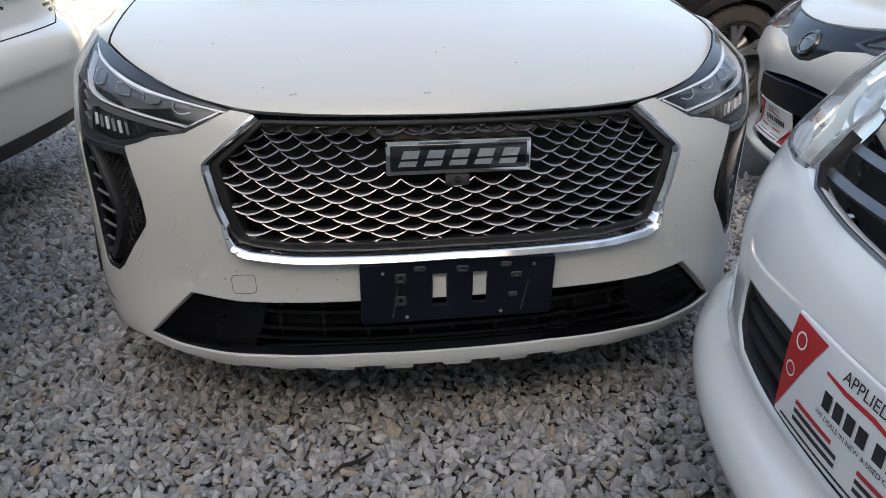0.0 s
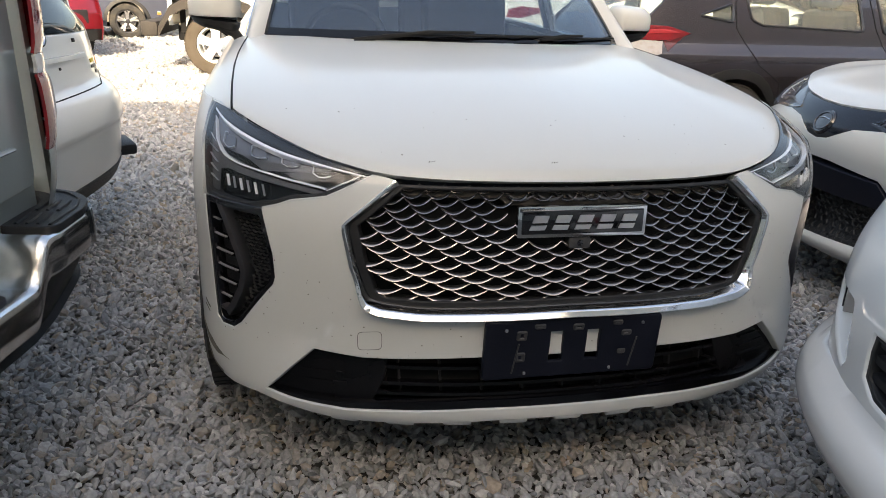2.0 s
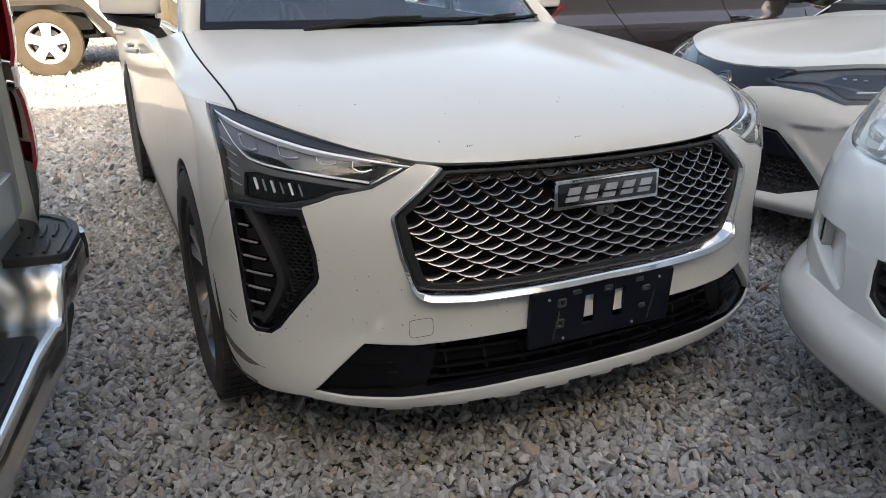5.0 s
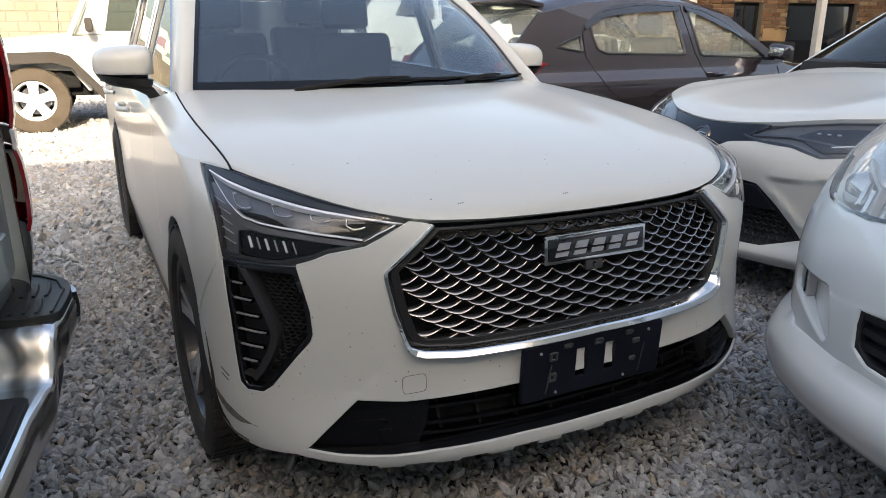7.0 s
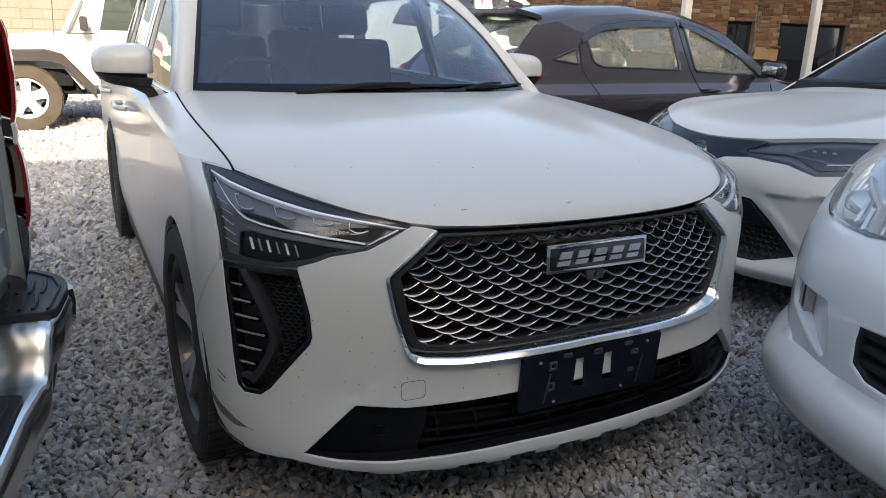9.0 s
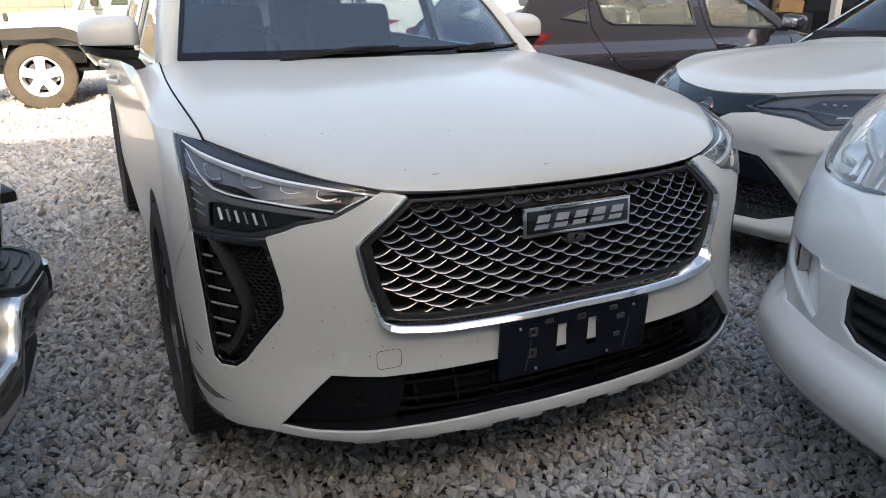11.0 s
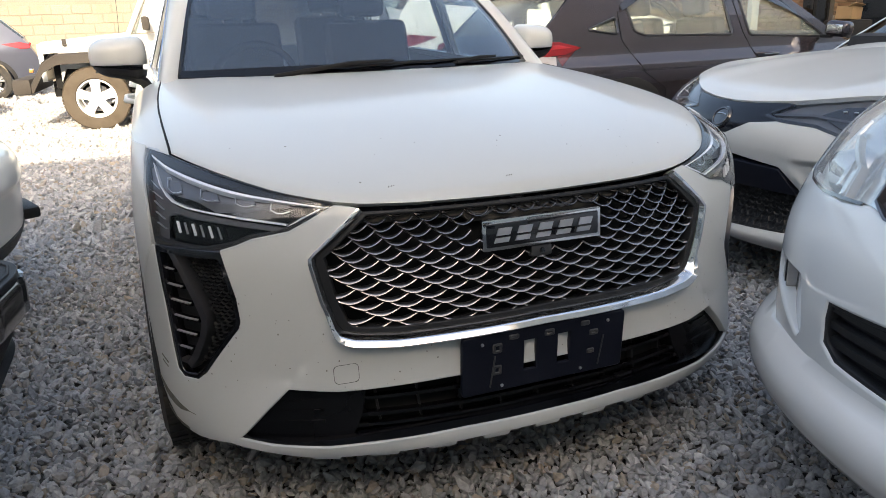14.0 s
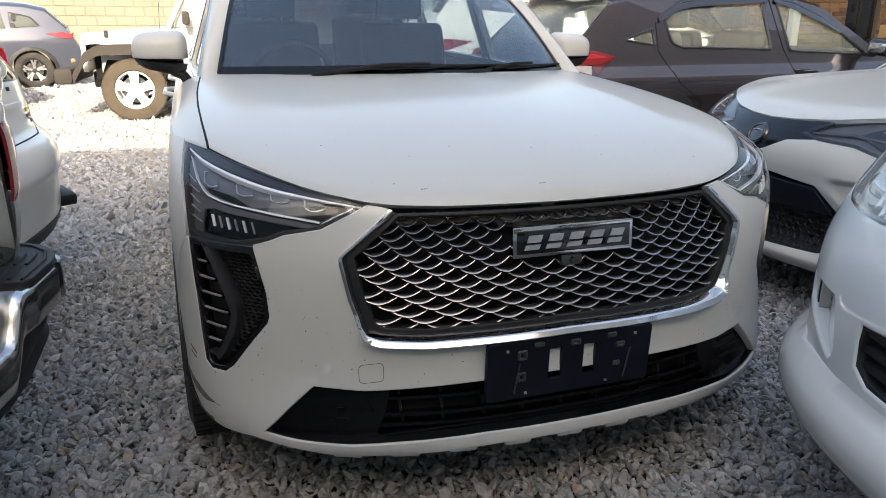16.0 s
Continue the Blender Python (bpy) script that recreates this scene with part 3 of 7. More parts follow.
def suv_headlight(car, s):
    nose = SUV_NOSE
    lamp = new("headlight")
    lamp.parent = car
    sd = lambda pts: [(s * a, z) for a, z in pts]
    outline = sd(LAMP_LOW + LAMP_TOP)
    patch("lens", outline, [], 0.022, nose, LENS, lamp, 0.006, 0.002, "clear glossy lens")
    patch("housing", outline, [], 0.03, lambda a, z, o: nose(a, z, o - 0.045 - 0.035 * math.exp(-((abs(a) - 0.80) / 0.12) ** 2)), LAMPPANEL, lamp, 0.0)
    patch("housing_rim", outline, [rounded(sd([(0.950, 0.756), (0.905, 0.750), (0.80, 0.748), (0.71, 0.766), (0.67, 0.782), (0.60, 0.792), (0.52, 0.824), (0.478, 0.840), (0.53, 0.848), (0.60, 0.861), (0.72, 0.885), (0.80, 0.899), (0.90, 0.918), (0.935, 0.928), (0.952, 0.908), (0.964, 0.866), (0.954, 0.803)]), 0.008)], 0.02, nose, PLASTIC, lamp, 0.03, -0.006, "black lamp surround")
    upper = [(0.930, 0.923), (0.879, 0.908), (0.818, 0.895), (0.766, 0.885), (0.719, 0.876), (0.675, 0.8685), (0.633, 0.862), (0.591, 0.855), (0.55, 0.8485), (0.509, 0.842), (0.482, 0.8395)]
    lower = [(0.926, 0.912), (0.908, 0.877), (0.890, 0.856), (0.872, 0.844), (0.83, 0.836), (0.776, 0.830), (0.728, 0.825), (0.683, 0.819), (0.639, 0.814), (0.597, 0.808), (0.586, 0.806)]
    # grey panel between the two light guides, grey wrap at the side, black box below
    patch("inner_panel", sd(upper + [(0.512, 0.836), (0.583, 0.803)] + lower[::-1]), [], 0.02, nose, PROJPANEL, lamp, 0.0, -0.024)
    patch("side_reflector", sd([(0.960, 0.905), (0.932, 0.912), (0.908, 0.874), (0.888, 0.852), (0.86, 0.838), (0.84, 0.822), (0.902, 0.812), (0.908, 0.755), (0.948, 0.757), (0.955, 0.803), (0.965, 0.862)]), [], 0.02, nose, PROJPANEL, lamp, 0.0, -0.022, "grey ribbed side reflector")
    patch("lower_panel", sd([(0.904, 0.814), (0.84, 0.818), (0.78, 0.816), (0.70, 0.806), (0.59, 0.796), (0.60, 0.790), (0.66, 0.780), (0.71, 0.766), (0.80, 0.746), (0.906, 0.750)]), [], 0.02, nose, PIANO, lamp, 0.0, -0.030)
    patch("shadow_blade", sd([(0.745, 0.8305), (0.60, 0.842), (0.535, 0.843), (0.514, 0.838), (0.583, 0.811), (0.68, 0.8225)]), [], 0.02, nose, PIANO, lamp, 0.0, -0.019)
    patch("shadow_blade", sd([(0.889, 0.868), (0.863, 0.864), (0.815, 0.856), (0.752, 0.8305), (0.80, 0.836), (0.872, 0.848)]), [], 0.02, nose, PIANO, lamp, 0.0, -0.019)
    strip_on(nose, "light_guide", sd(upper), lambda t: 0.0048 + 0.002 * t, -0.007, 0.014, WHITELED, lamp, "bright light guide")
    strip_on(nose, "light_guide", sd(lower), lambda t: 0.003 + 0.0025 * min(1, 1.5 * t), -0.009, 0.014, WHITELED, lamp, "bright light guide")
    strip_on(nose, "guide_bevel", sd([(u, v - 0.013) for u, v in lower[3:]]), lambda t: 0.019 - 0.007 * t, -0.015, 0.012, PROJPANEL, lamp, "grey bevel under the light guide")
    strip_on(nose, "light_guide", sd([(0.583, 0.801), (0.554, 0.817), (0.506, 0.837)]), 0.0035, -0.009, 0.012, WHITELED, lamp, "bright light guide")
    for a, z in ((0.882, 0.895), (0.783, 0.882), (0.697, 0.870), (0.617, 0.857)):
        unit = new("projector_unit")
        unit.parent = lamp
        strip_on(nose, "projector_edge", sd([(a - 0.014, z), (a - 0.002, z - 0.001), (a + 0.002, z - 0.018), (a - 0.012, z - 0.025), (a - 0.026, z - 0.025), (a - 0.042, z - 0.021)]), 0.0017, -0.016, 0.006, BADGEBAR, unit, step=0.006)
        patch("projector_lens", sd(rounded([(a - 0.005, z - 0.004), (a - 0.002, z - 0.016), (a - 0.013, z - 0.022), (a - 0.042, z - 0.018), (a - 0.042, z - 0.004)], 0.004)), [], 0.012, nose, PROJPANEL, unit, 0.004, -0.020)
    for k in range(6):
        a, z = 0.865 - 0.023 * k, 0.804 - 0.0012 * k
        strip_on(nose, "marker_bar", sd([(a, z), (a - 0.007, z - 0.026)]), 0.0018 if k % 2 else 0.0038, -0.012, 0.006, BADGEBAR if k % 2 else WHITELED, lamp, step=0.01)
    for a0, z0, a1, z1 in ((0.960, 0.886, 0.925, 0.874), (0.963, 0.862, 0.920, 0.846), (0.958, 0.838, 0.918, 0.824), (0.955, 0.815, 0.915, 0.802), (0.950, 0.790, 0.912, 0.780)):
        strip_on(nose, "reflector_rib", sd([(a0, z0), (a1, z1)]), 0.0016, -0.017, 0.006, BADGEBAR, lamp, step=0.01)


def suv_duct(car, s):
    nose = SUV_NOSE
    d = new("air_duct")
    d.parent = car
    sd = lambda pts: [(s * a, z) for a, z in pts]
    patch("duct_backing", sd(DUCT), [], 0.03, nose, PLASTIC, d, 0.0, -0.035)
    patch("duct_frame", sd(DUCT), [rounded(sd([(0.932, 0.730), (0.930, 0.648), (0.917, 0.520), (0.906, 0.440), (0.894, 0.429), (0.852, 0.432), (0.826, 0.450), (0.729, 0.570), (0.723, 0.584), (0.728, 0.640), (0.750, 0.730)]), 0.008)], 0.02, nose, GLOSS, d, 0.03, -0.002)
    strip_on(nose, "boomerang_trim", sd([(0.889, 0.738), (0.857, 0.689), (0.827, 0.627), (0.812, 0.588), (0.809, 0.574), (0.812, 0.556), (0.821, 0.528), (0.848, 0.481), (0.874, 0.452)]), 0.022, -0.002, 0.03, BLADE, d, "satin dark grey blade")
    strip_on(nose, "boomerang_hook", sd([(0.870, 0.456), (0.905, 0.459)]), 0.010, -0.006, 0.02, BLADE, d)
    for k in range(6):
        z = 0.686 - 0.0388 * k
        inner = interp(z, [0.49, 0.53, 0.568, 0.607, 0.648, 0.686], [0.870, 0.849, 0.838, 0.855, 0.876, 0.899])
        fin = strip_on(nose, "fin", sd([(0.926 + 0.06 * (z - 0.6), z - 0.004), (inner, z - 0.004)]), 0.009, -0.016, 0.012, GLOSS, d, step=0.012)
        strip_on(nose, "fin_edge", sd([(0.926 + 0.06 * (z - 0.6), z), (inner, z)]), 0.0026, -0.010, 0.007, FINEDGE, fin, step=0.012)
    V, F = [], []
    for r in range(30):
        z = 0.722 - 0.0090 * r
        lo = interp(z, [0.45, 0.50, 0.565, 0.585, 0.64, 0.744], [0.835, 0.793, 0.738, 0.730, 0.734, 0.756])
        hi = interp(z, [0.452, 0.481, 0.528, 0.574, 0.627, 0.689, 0.738], [0.874, 0.848, 0.821, 0.809, 0.827, 0.857, 0.889]) - 0.013
        a = lo + 0.002 + 0.009 * (r % 2)
        while a + 0.016 < hi:
            b = len(V)
            for i in range(5):
                t = i / 2 - 1
                zz = z + 0.005 * t * t
                V += [nose(s * (a + 0.009 + 0.009 * t), zz + 0.002, -0.026), nose(s * (a + 0.009 + 0.009 * t), zz, -0.019), nose(s * (a + 0.009 + 0.009 * t), zz - 0.002, -0.026)]
            for i in range(4):
                F += [(b + 3 * i, b + 3 * i + 1, b + 3 * i + 4, b + 3 * i + 3), (b + 3 * i + 1, b + 3 * i + 2, b + 3 * i + 5, b + 3 * i + 4)]
            a += 0.018
    tagged(mesh("scale_texture", V, F, PLASTIC, d), kind="stuff")


def suv():
    car = thing("compact_suv", pose(-0.0067, 0.0058, 0, 0, 0.36, 0.7), "white compact SUV with scaled chrome grille and bare plate bracket", "car")
    nose = SUV_NOSE
    # bumper skin, cut round grille, lamps, ducts and lower intake
    half = [(0, 0.272), (0.20, 0.270), (0.31, 0.262), (0.515, 0.252), (0.60, 0.252), (0.712, 0.266), (0.80, 0.278), (0.90, 0.270), (0.985, 0.275), (1.035, 0.32), (1.052, 0.38), (1.078, 0.45), (1.115, 0.545),
            (0.955, 0.736), (0.946, 0.737)] + DUCT[1:] + LAMP_LOW[3:] + GRILLE
    low = [(0, 0.300), (0.22, 0.299), (0.44, 0.288), (0.55, 0.281), (0.69, 0.284), (0.772, 0.294), (0.616, 0.422), (0.50, 0.414), (0.43, 0.416), (0.35, 0.419), (0.22, 0.424), (0, 0.426)]
    def cheek(a, z, o):
        """The bumper's surface: a fold that runs up from each lower intake's corner and fades towards the grille."""
        b = abs(a)
        t = min(1, max(0, ((0.616 - b) * 0.69 + (z - 0.422) * 0.72) / 0.13))
        d = (b - 0.616) * 0.72 + (z - 0.422) * 0.69
        fade = (1 - t) ** 0.8 * min(1, max(0, (b - 0.44) / 0.05)) * min(1, max(0, (z - 0.418) / 0.03))
        return nose(a, z, o - 0.011 * fade * math.exp(-max(0, d) / 0.035) * min(1, max(0, d / 0.008)))
    bumper = patch("bumper", mirrored(half), [mirrored(low)], 0.018, cheek, WHITE, car, 0.03, 0, "white bumper skin with stone chips and a scrape")
    for k in range(9):
        a = -0.56 + 0.14 * k
        block("lip_tooth", (0.07, 0.03, 0.022), on_nose(nose, a, interp(abs(a), [0, 0.31, 0.555], [0.266, 0.258, 0.243]), -0.016), WHITE, bumper, 0.008)
    # stone chips
    rnd = random.Random(5)
    V, F = [], []
    for k in range(240):
        a, z = rnd.uniform(-0.9, 0.9), rnd.uniform(0.40, 0.70)
        if inside((a, z), mirrored(half)) and not inside((a, z), mirrored(low)):
            r, b = rnd.uniform(0.0007, 0.0022), len(V)
            V += [nose(a + r * math.cos(w) * rnd.uniform(0.5, 1.2), z + r * math.sin(w), 0.0007) for w in (0, 1.2, 2.4, 3.6, 5)]
            F.append(tuple(range(b, b + 5)))
    tagged(mesh("stone_chips", V, F, SCUFF, bumper, False), kind="stuff")
    for pts, wd in (([(-1.045, 0.385), (-1.0, 0.350), (-0.95, 0.335), (-0.89, 0.330)], lambda t: 0.026 * math.sin(math.pi * min(1, t + 0.12)) + 0.001), ([(-1.05, 0.30), (-1.0, 0.285), (-0.94, 0.278)], 0.009),
                    ([(-0.985, 0.455), (-0.955, 0.440)], 0.004), ([(-0.985, 0.440), (-0.96, 0.428)], 0.003)):
        strip_on(nose, "scrape", pts, wd, 0.0012, 0.001, SCUFF, bumper, "scraped dark patch", 0.01)
    cap = rounded([(-0.508, 0.429), (-0.450, 0.435), (-0.450, 0.481), (-0.508, 0.475)], 0.012)
    patch("tow_hook_cap_gap", cap, [rounded([(-0.5068, 0.4302), (-0.4512, 0.4362), (-0.4512, 0.4798), (-0.5068, 0.4738)], 0.0115)], 0.01, nose, GREYPL, bumper, 0, 0.0008)
    # grille
    gr = new("grille")
    gr.parent = car
    patch("grille_backing", mirrored(GRILLE), [], 0.03, nose, DARK, gr, 0.0, -0.055)
    band_o = [(-u, v) for u, v in GRILLE] + GRILLE[-2::-1]
    band_i = [(-u, v) for u, v in GRILLE_IN] + GRILLE_IN[-2::-1]
    def chrome(u, v):
        q = v * (len(band_o) - 1)
        i = min(int(q), len(band_o) - 2)
        f = q - i
        a = mix(mix(band_o[i][0], band_o[i + 1][0], f), mix(band_i[i][0], band_i[i + 1][0], f), u)
        z = mix(mix(band_o[i][1], band_o[i + 1][1], f), mix(band_i[i][1], band_i[i + 1][1], f), u)
        lean = 0.024 * (1 - u) * min(1, max(0, (0.60 - z) / 0.05))
        foot = min(1, max(0, (0.60 - z) / 0.05))
        return nose(a, z, 0.006 - 0.016 * max(0, 1 - u * 6) + lean * min(1, u * 6) - mix(0.012, 0.020, foot) * max(0, (u - 0.62) / 0.38))
    grid("chrome_frame", chrome, 16, 160, CHROME, gr, "bright chrome surround, broad along the foot")
    ring_in = [(0.408, 0.822), (0.513, 0.731), (0.497, 0.645), (0.472, 0.574), (0.450, 0.560), (0.36, 0.554), (0.17, 0.557), (0, 0.560)]
    patch("inner_frame", mirrored([(u * 0.995, v) for u, v in GRILLE_IN]), [mirrored(ring_in)], 0.016, nose, PLASTIC, gr, 0.03, -0.008)
    base = scale_shape()
    outer = mirrored([(0.412, 0.832), (0.522, 0.731), (0.505, 0.642), (0.476, 0.562), (0.36, 0.548), (0.17, 0.552), (0, 0.555)])
    row, z = 0, 0.563
    while z < 0.826:
        pitch = interp(z, [0.56, 0.83], [0.104, 0.056])
        for k in range(-9, 10):
            a = (k + (0.5 if row % 2 else 0.0)) * pitch
            if inside((a - 0.010, z), outer) and inside((a + 0.010, z), outer) and not (abs(a) < 0.172 and 0.704 < z < 0.796):
                ob = new("grille_scale", base)
                ob.parent = gr
                ob.matrix_basis = on_nose(nose, a, z, -0.022) @ Matrix.Diagonal((pitch / 0.0704, 1, 1.0, 1))
        z += 0.0163
        row += 1
    patch("grille_top_plate", mirrored([(0, 0.790), (0.170, 0.790), (0.185, 0.806), (0.418, 0.806), (0.404, 0.826), (0, 0.829)]), [], 0.03, nose, DUSTYPL, gr, 0.012, -0.026, "dusty embossed plate over the badge")
    for k in range(-2, 3):
        strip_on(nose, "embossed_scale", [(0.070 * k + 0.030 * t, 0.800 + 0.012 * t * t) for t in (-1, -0.5, 0, 0.5, 1)], lambda t: 0.003 + 0.005 * math.sin(math.pi * t), -0.016, 0.010, BLADE, gr, step=0.008)
    # name badge: a framed dark plate with five slanting bright shapes
    bd = new("name_badge")
    bd.parent = car
    bd.matrix_basis = pose(0.004, 0.026, 0.750, -4)
    block("badge_frame", (0.313, 0.018, 0.074), pose(0, 0.004, 0), CHROME, bd, 0.006)
    block("badge_plate", (0.294, 0.010, 0.056), pose(0, -0.003, 0), GLOSS, bd, 0.004)
    sl = 0.26
    def slab(pts):
        bm = bmesh.new()
        f = [bm.verts.new((x + sl * z, -0.009, z)) for x, z in pts]
        g = [bm.verts.new((x + sl * z, -0.0125, z)) for x, z in pts]
        bm.faces.new(g)
        for i in range(len(f)):
            bm.faces.new((f[i - 1], f[i], g[i], g[i - 1]))
        bmesh.ops.recalc_face_normals(bm, faces=bm.faces)
        part("badge_bar", bm, BADGEBAR, bd, smooth=False)
    h = 0.0165
    for k in range(5):
        c = -0.107 + 0.0535 * k
        slab([(c - 0.019, -h), (c + 0.017, -h), (c + 0.019, -h * 0.35), (c - 0.017, -h * 0.35)])
        slab([(c - 0.017, h * 0.0), (c + 0.017, h * 0.0), (c + 0.019, h), (c - 0.015, h)])
    cm = new("front_camera")
    cm.parent = car
    cm.matrix_basis = pose(0.002, 0.032, 0.697, -8)
    block("camera_housing", (0.055, 0.03, 0.028), pose(0, 0.004, 0), GREYPL, cm, 0.008)
    lathe("camera_eye", [(0, -0.016), (0.006, -0.015), (0.008, -0.010)], GLOSS, cm, pose(0, 0, 0, 0, 0, 90), 16)
    # lower intake
    li = new("lower_grille")
    li.parent = car
    patch("intake_backing", mirrored(low), [], 0.03, nose, DARK, li, 0.0, -0.075)
    grid("intake_floor", lambda u, v: nose(mix(-0.78, 0.78, v), interp(abs(mix(-0.78, 0.78, v)), [0, 0.22, 0.44, 0.55, 0.69, 0.78], [0.298, 0.297, 0.286, 0.279, 0.282, 0.292]), mix(-0.012, -0.10, u)), 2, 40, DARK, li)
    for sgn in (-1, 1):
        patch("intake_corner", [(sgn * u, v) for u, v in [(0.774, 0.293), (0.617, 0.422), (0.44, 0.414), (0.46, 0.355), (0.505, 0.284), (0.55, 0.279), (0.69, 0.282)]], [], 0.025, lambda a, z, o: nose(a, z, o - 0.028 + 0.07 * max(0, abs(a) - 0.6)), INTAKE, li, 0.04, 0, "gloss black corner blanking panel")
        for k in range(3):
            z = 0.385 - 0.024 * k
            strip_on(nose, "corner_rib", [(sgn * (0.655 - 0.01 * k + 0.02 * k), z), (sgn * 0.55, z + 0.004)], 0.006, -0.022, 0.012, INTAKE, li)
    for z in (0.389, 0.351, 0.328):
        strip_on(nose, "grille_slat", [(-0.50, z - 0.002), (0, z + 0.003), (0.50, z - 0.002)], 0.009, -0.030, 0.03, INTAKE, li)
    for k in range(9):
        a = -0.42 + 0.105 * k
        strip_on(nose, "grille_upright", [(a, 0.318), (a, 0.412)], 0.006, -0.05, 0.02, PLASTIC, li)
    strip_on(nose, "gloss_lip", [(-0.765, 0.298), (-0.66, 0.290), (-0.56, 0.291), (-0.45, 0.301), (-0.25, 0.310), (0, 0.312), (0.25, 0.310), (0.45, 0.301), (0.56, 0.291), (0.66, 0.290), (0.765, 0.298)], lambda t: 0.006 + 0.020 * min(1, 5 * t * (1 - t)), -0.006, 0.035, PIANO, li, "gloss black lip")
    # plate bracket
    pb = new("plate_bracket")
    pb.parent = car
    pb.matrix_basis = pose(0.004, -0.002, 0.442, 3)
    flat = lambda x, z, o: Vector((x, -o, z))
    sq = lambda x0, z0, x1, z1: [(x0, z0), (x1, z0), (x1, z1), (x0, z1)]
    patch("bracket_plate", rounded(sq(-0.218, -0.074, 0.218, 0.075), 0.008), [sq(-0.062, -0.038, -0.024, 0.048), sq(0.030, -0.038, 0.068, 0.048)], 0.03, flat, BRACKET, pb, 0.012)
    for x0, z0, x1, z1 in ((-0.142, 0.030, -0.122, 0.050), (-0.142, -0.028, -0.122, -0.008), (0.122, 0.028, 0.142, 0.038), (0.118, -0.022, 0.134, -0.014), (-0.004, 0.050, 0.018, 0.062), (-0.10, 0.058, -0.078, 0.066), (0.096, 0.058, 0.116, 0.066)):
        patch("bracket_slot", rounded(sq(x0, z0, x1, z1), 0.003), [rounded(sq(x0 + 0.003, z0 + 0.002, x1 - 0.003, z1 - 0.002), 0.002)], 0.02, flat, GREYPL, pb, 0.003, 0.003)
    for x in (-0.150, 0.148):
        tube("bracket_rib", [(x, -0.002, -0.06), (x + 0.012, -0.002, 0.02)], 0.002, GREYPL, pb, 6)
    for x, z in ((-0.171, 0.056), (0.171, 0.058), (-0.118, -0.062), (0.10, -0.062)):
        lathe("screw", [(0, -0.004), (0.003, -0.004), (0.0042, -0.001), (0.0042, 0.002)], ALLOY, pb, pose(x, 0, z, 0, 0, 90), 10)
    for s in (-1, 1):
        suv_headlight(car, s)
        suv_duct(car, s)
    # hood: from its front edge over the nose to the foot of the windscreen
    def hood_front(v):
        a = (v * 2 - 1) * HOOD_EDGE[-1][0]
        return nose(a, interp(abs(a), [p[0] for p in HOOD_EDGE], [p[1] for p in HOOD_EDGE]))
    def cowl(v):
        t = v * 2 - 1
        return Vector((0.765 * t, 1.19 + 0.27 * t * t + 0.05 * t ** 6, 1.052 - 0.012 * t * t))
    def hood(u, v):
        f, c = hood_front(v), cowl(v)
        t = abs(v * 2 - 1)
        p = f.lerp(c, u)
        p.z = f.z + (c.z - f.z) * u ** (0.5 + 0.12 * t) + 0.012 * math.sin(math.pi * u) * (1 - t ** 3)
        p.z += 0.005 * math.exp(-((t - 0.62 - 0.12 * u) / 0.09) ** 2) * min(1, u * 2.2) * (1 - 0.6 * u)
        p.x += math.copysign(0.018, v - 0.5) * math.sin(math.pi * u) * t ** 4
        return p
    hd = grid("hood", lambda u, v: hood(u * u * 0.6 + u * 0.4, v), 46, 64, WHITE, car, "white hood with a soft fold along each side", 0.02)
    V, F = [], []
    for k in range(26):
        u, v, r = rnd.uniform(0.01, 0.25), rnd.uniform(0.1, 0.9), rnd.uniform(0.001, 0.0035)
        b = len(V)
        V += [hood(u + r * math.cos(w) * 0.8, v + r * math.sin(w) * 0.5) + Vector((0, -0.0005, 0.0008)) for w in (0, 1.5, 3, 4.5)]
        F.append((b, b + 1, b + 2, b + 3))
    tagged(mesh("hood_chips", V, F, SCUFF, hd, False), kind="stuff")
    for uv in ((0.028, 0.468), (0.028, 0.302)):
        for k in range(3):
            p = hood(uv[0], uv[1])
            tube("paint_scratch", [p + Vector((0.006 * k - 0.008, -0.001, 0.002)), p + Vector((0.008 * k - 0.014, 0.001, -0.012 + 0.006 * k))], 0.0009, SCUFF, hd, 5)
    # fender tops, sides, doors
    belt_y, belt_z = [0.3, 0.6, 1.2, 1.6, 2.5, 3.6, 4.4], [0.925, 0.935, 0.955, 0.975, 1.0, 1.03, 1.05]
    side = lambda a, z, o: nose(a, z, o)
    ya = lambda y: nose.end + y - nose.d
    arch = lambda y, r, n=18: [(ya(y) + r * math.cos(math.pi * i / n), 0.35 + r * math.sin(math.pi * i / n)) for i in range(n + 1)]
    for s in (-1, 1):
        m = lambda pts: [(s * a, z) for a, z in pts]
        fa = [p for p in arch(0.80, 0.385) if p[1] >= 0.35]
        fender = [(0.960, 0.742), (1.122, 0.552)] + [p for p in fa[::-1] if p[0] > 1.118] + [(1.829, 0.30), (ya(1.29), 0.30), (ya(1.33), 0.70), (ya(1.36), 0.963), (ya(1.0), 0.949), (ya(0.6), 0.937), (1.05, 0.934), (0.955, 0.934), (0.966, 0.916), (0.975, 0.875), (0.962, 0.803)]
        patch("fender", m(fender), [], 0.03, side, WHITE, car, 0.02)
        patch("front_door", m([(ya(1.296), 0.30), (ya(2.36), 0.30), (ya(2.38), 0.70), (ya(2.40), 0.998), (ya(1.366), 0.966), (ya(1.336), 0.70)]), [], 0.05, side, WHITE, car, 0.02)
        ra = [p for p in arch(3.50, 0.385) if p[1] >= 0.35]
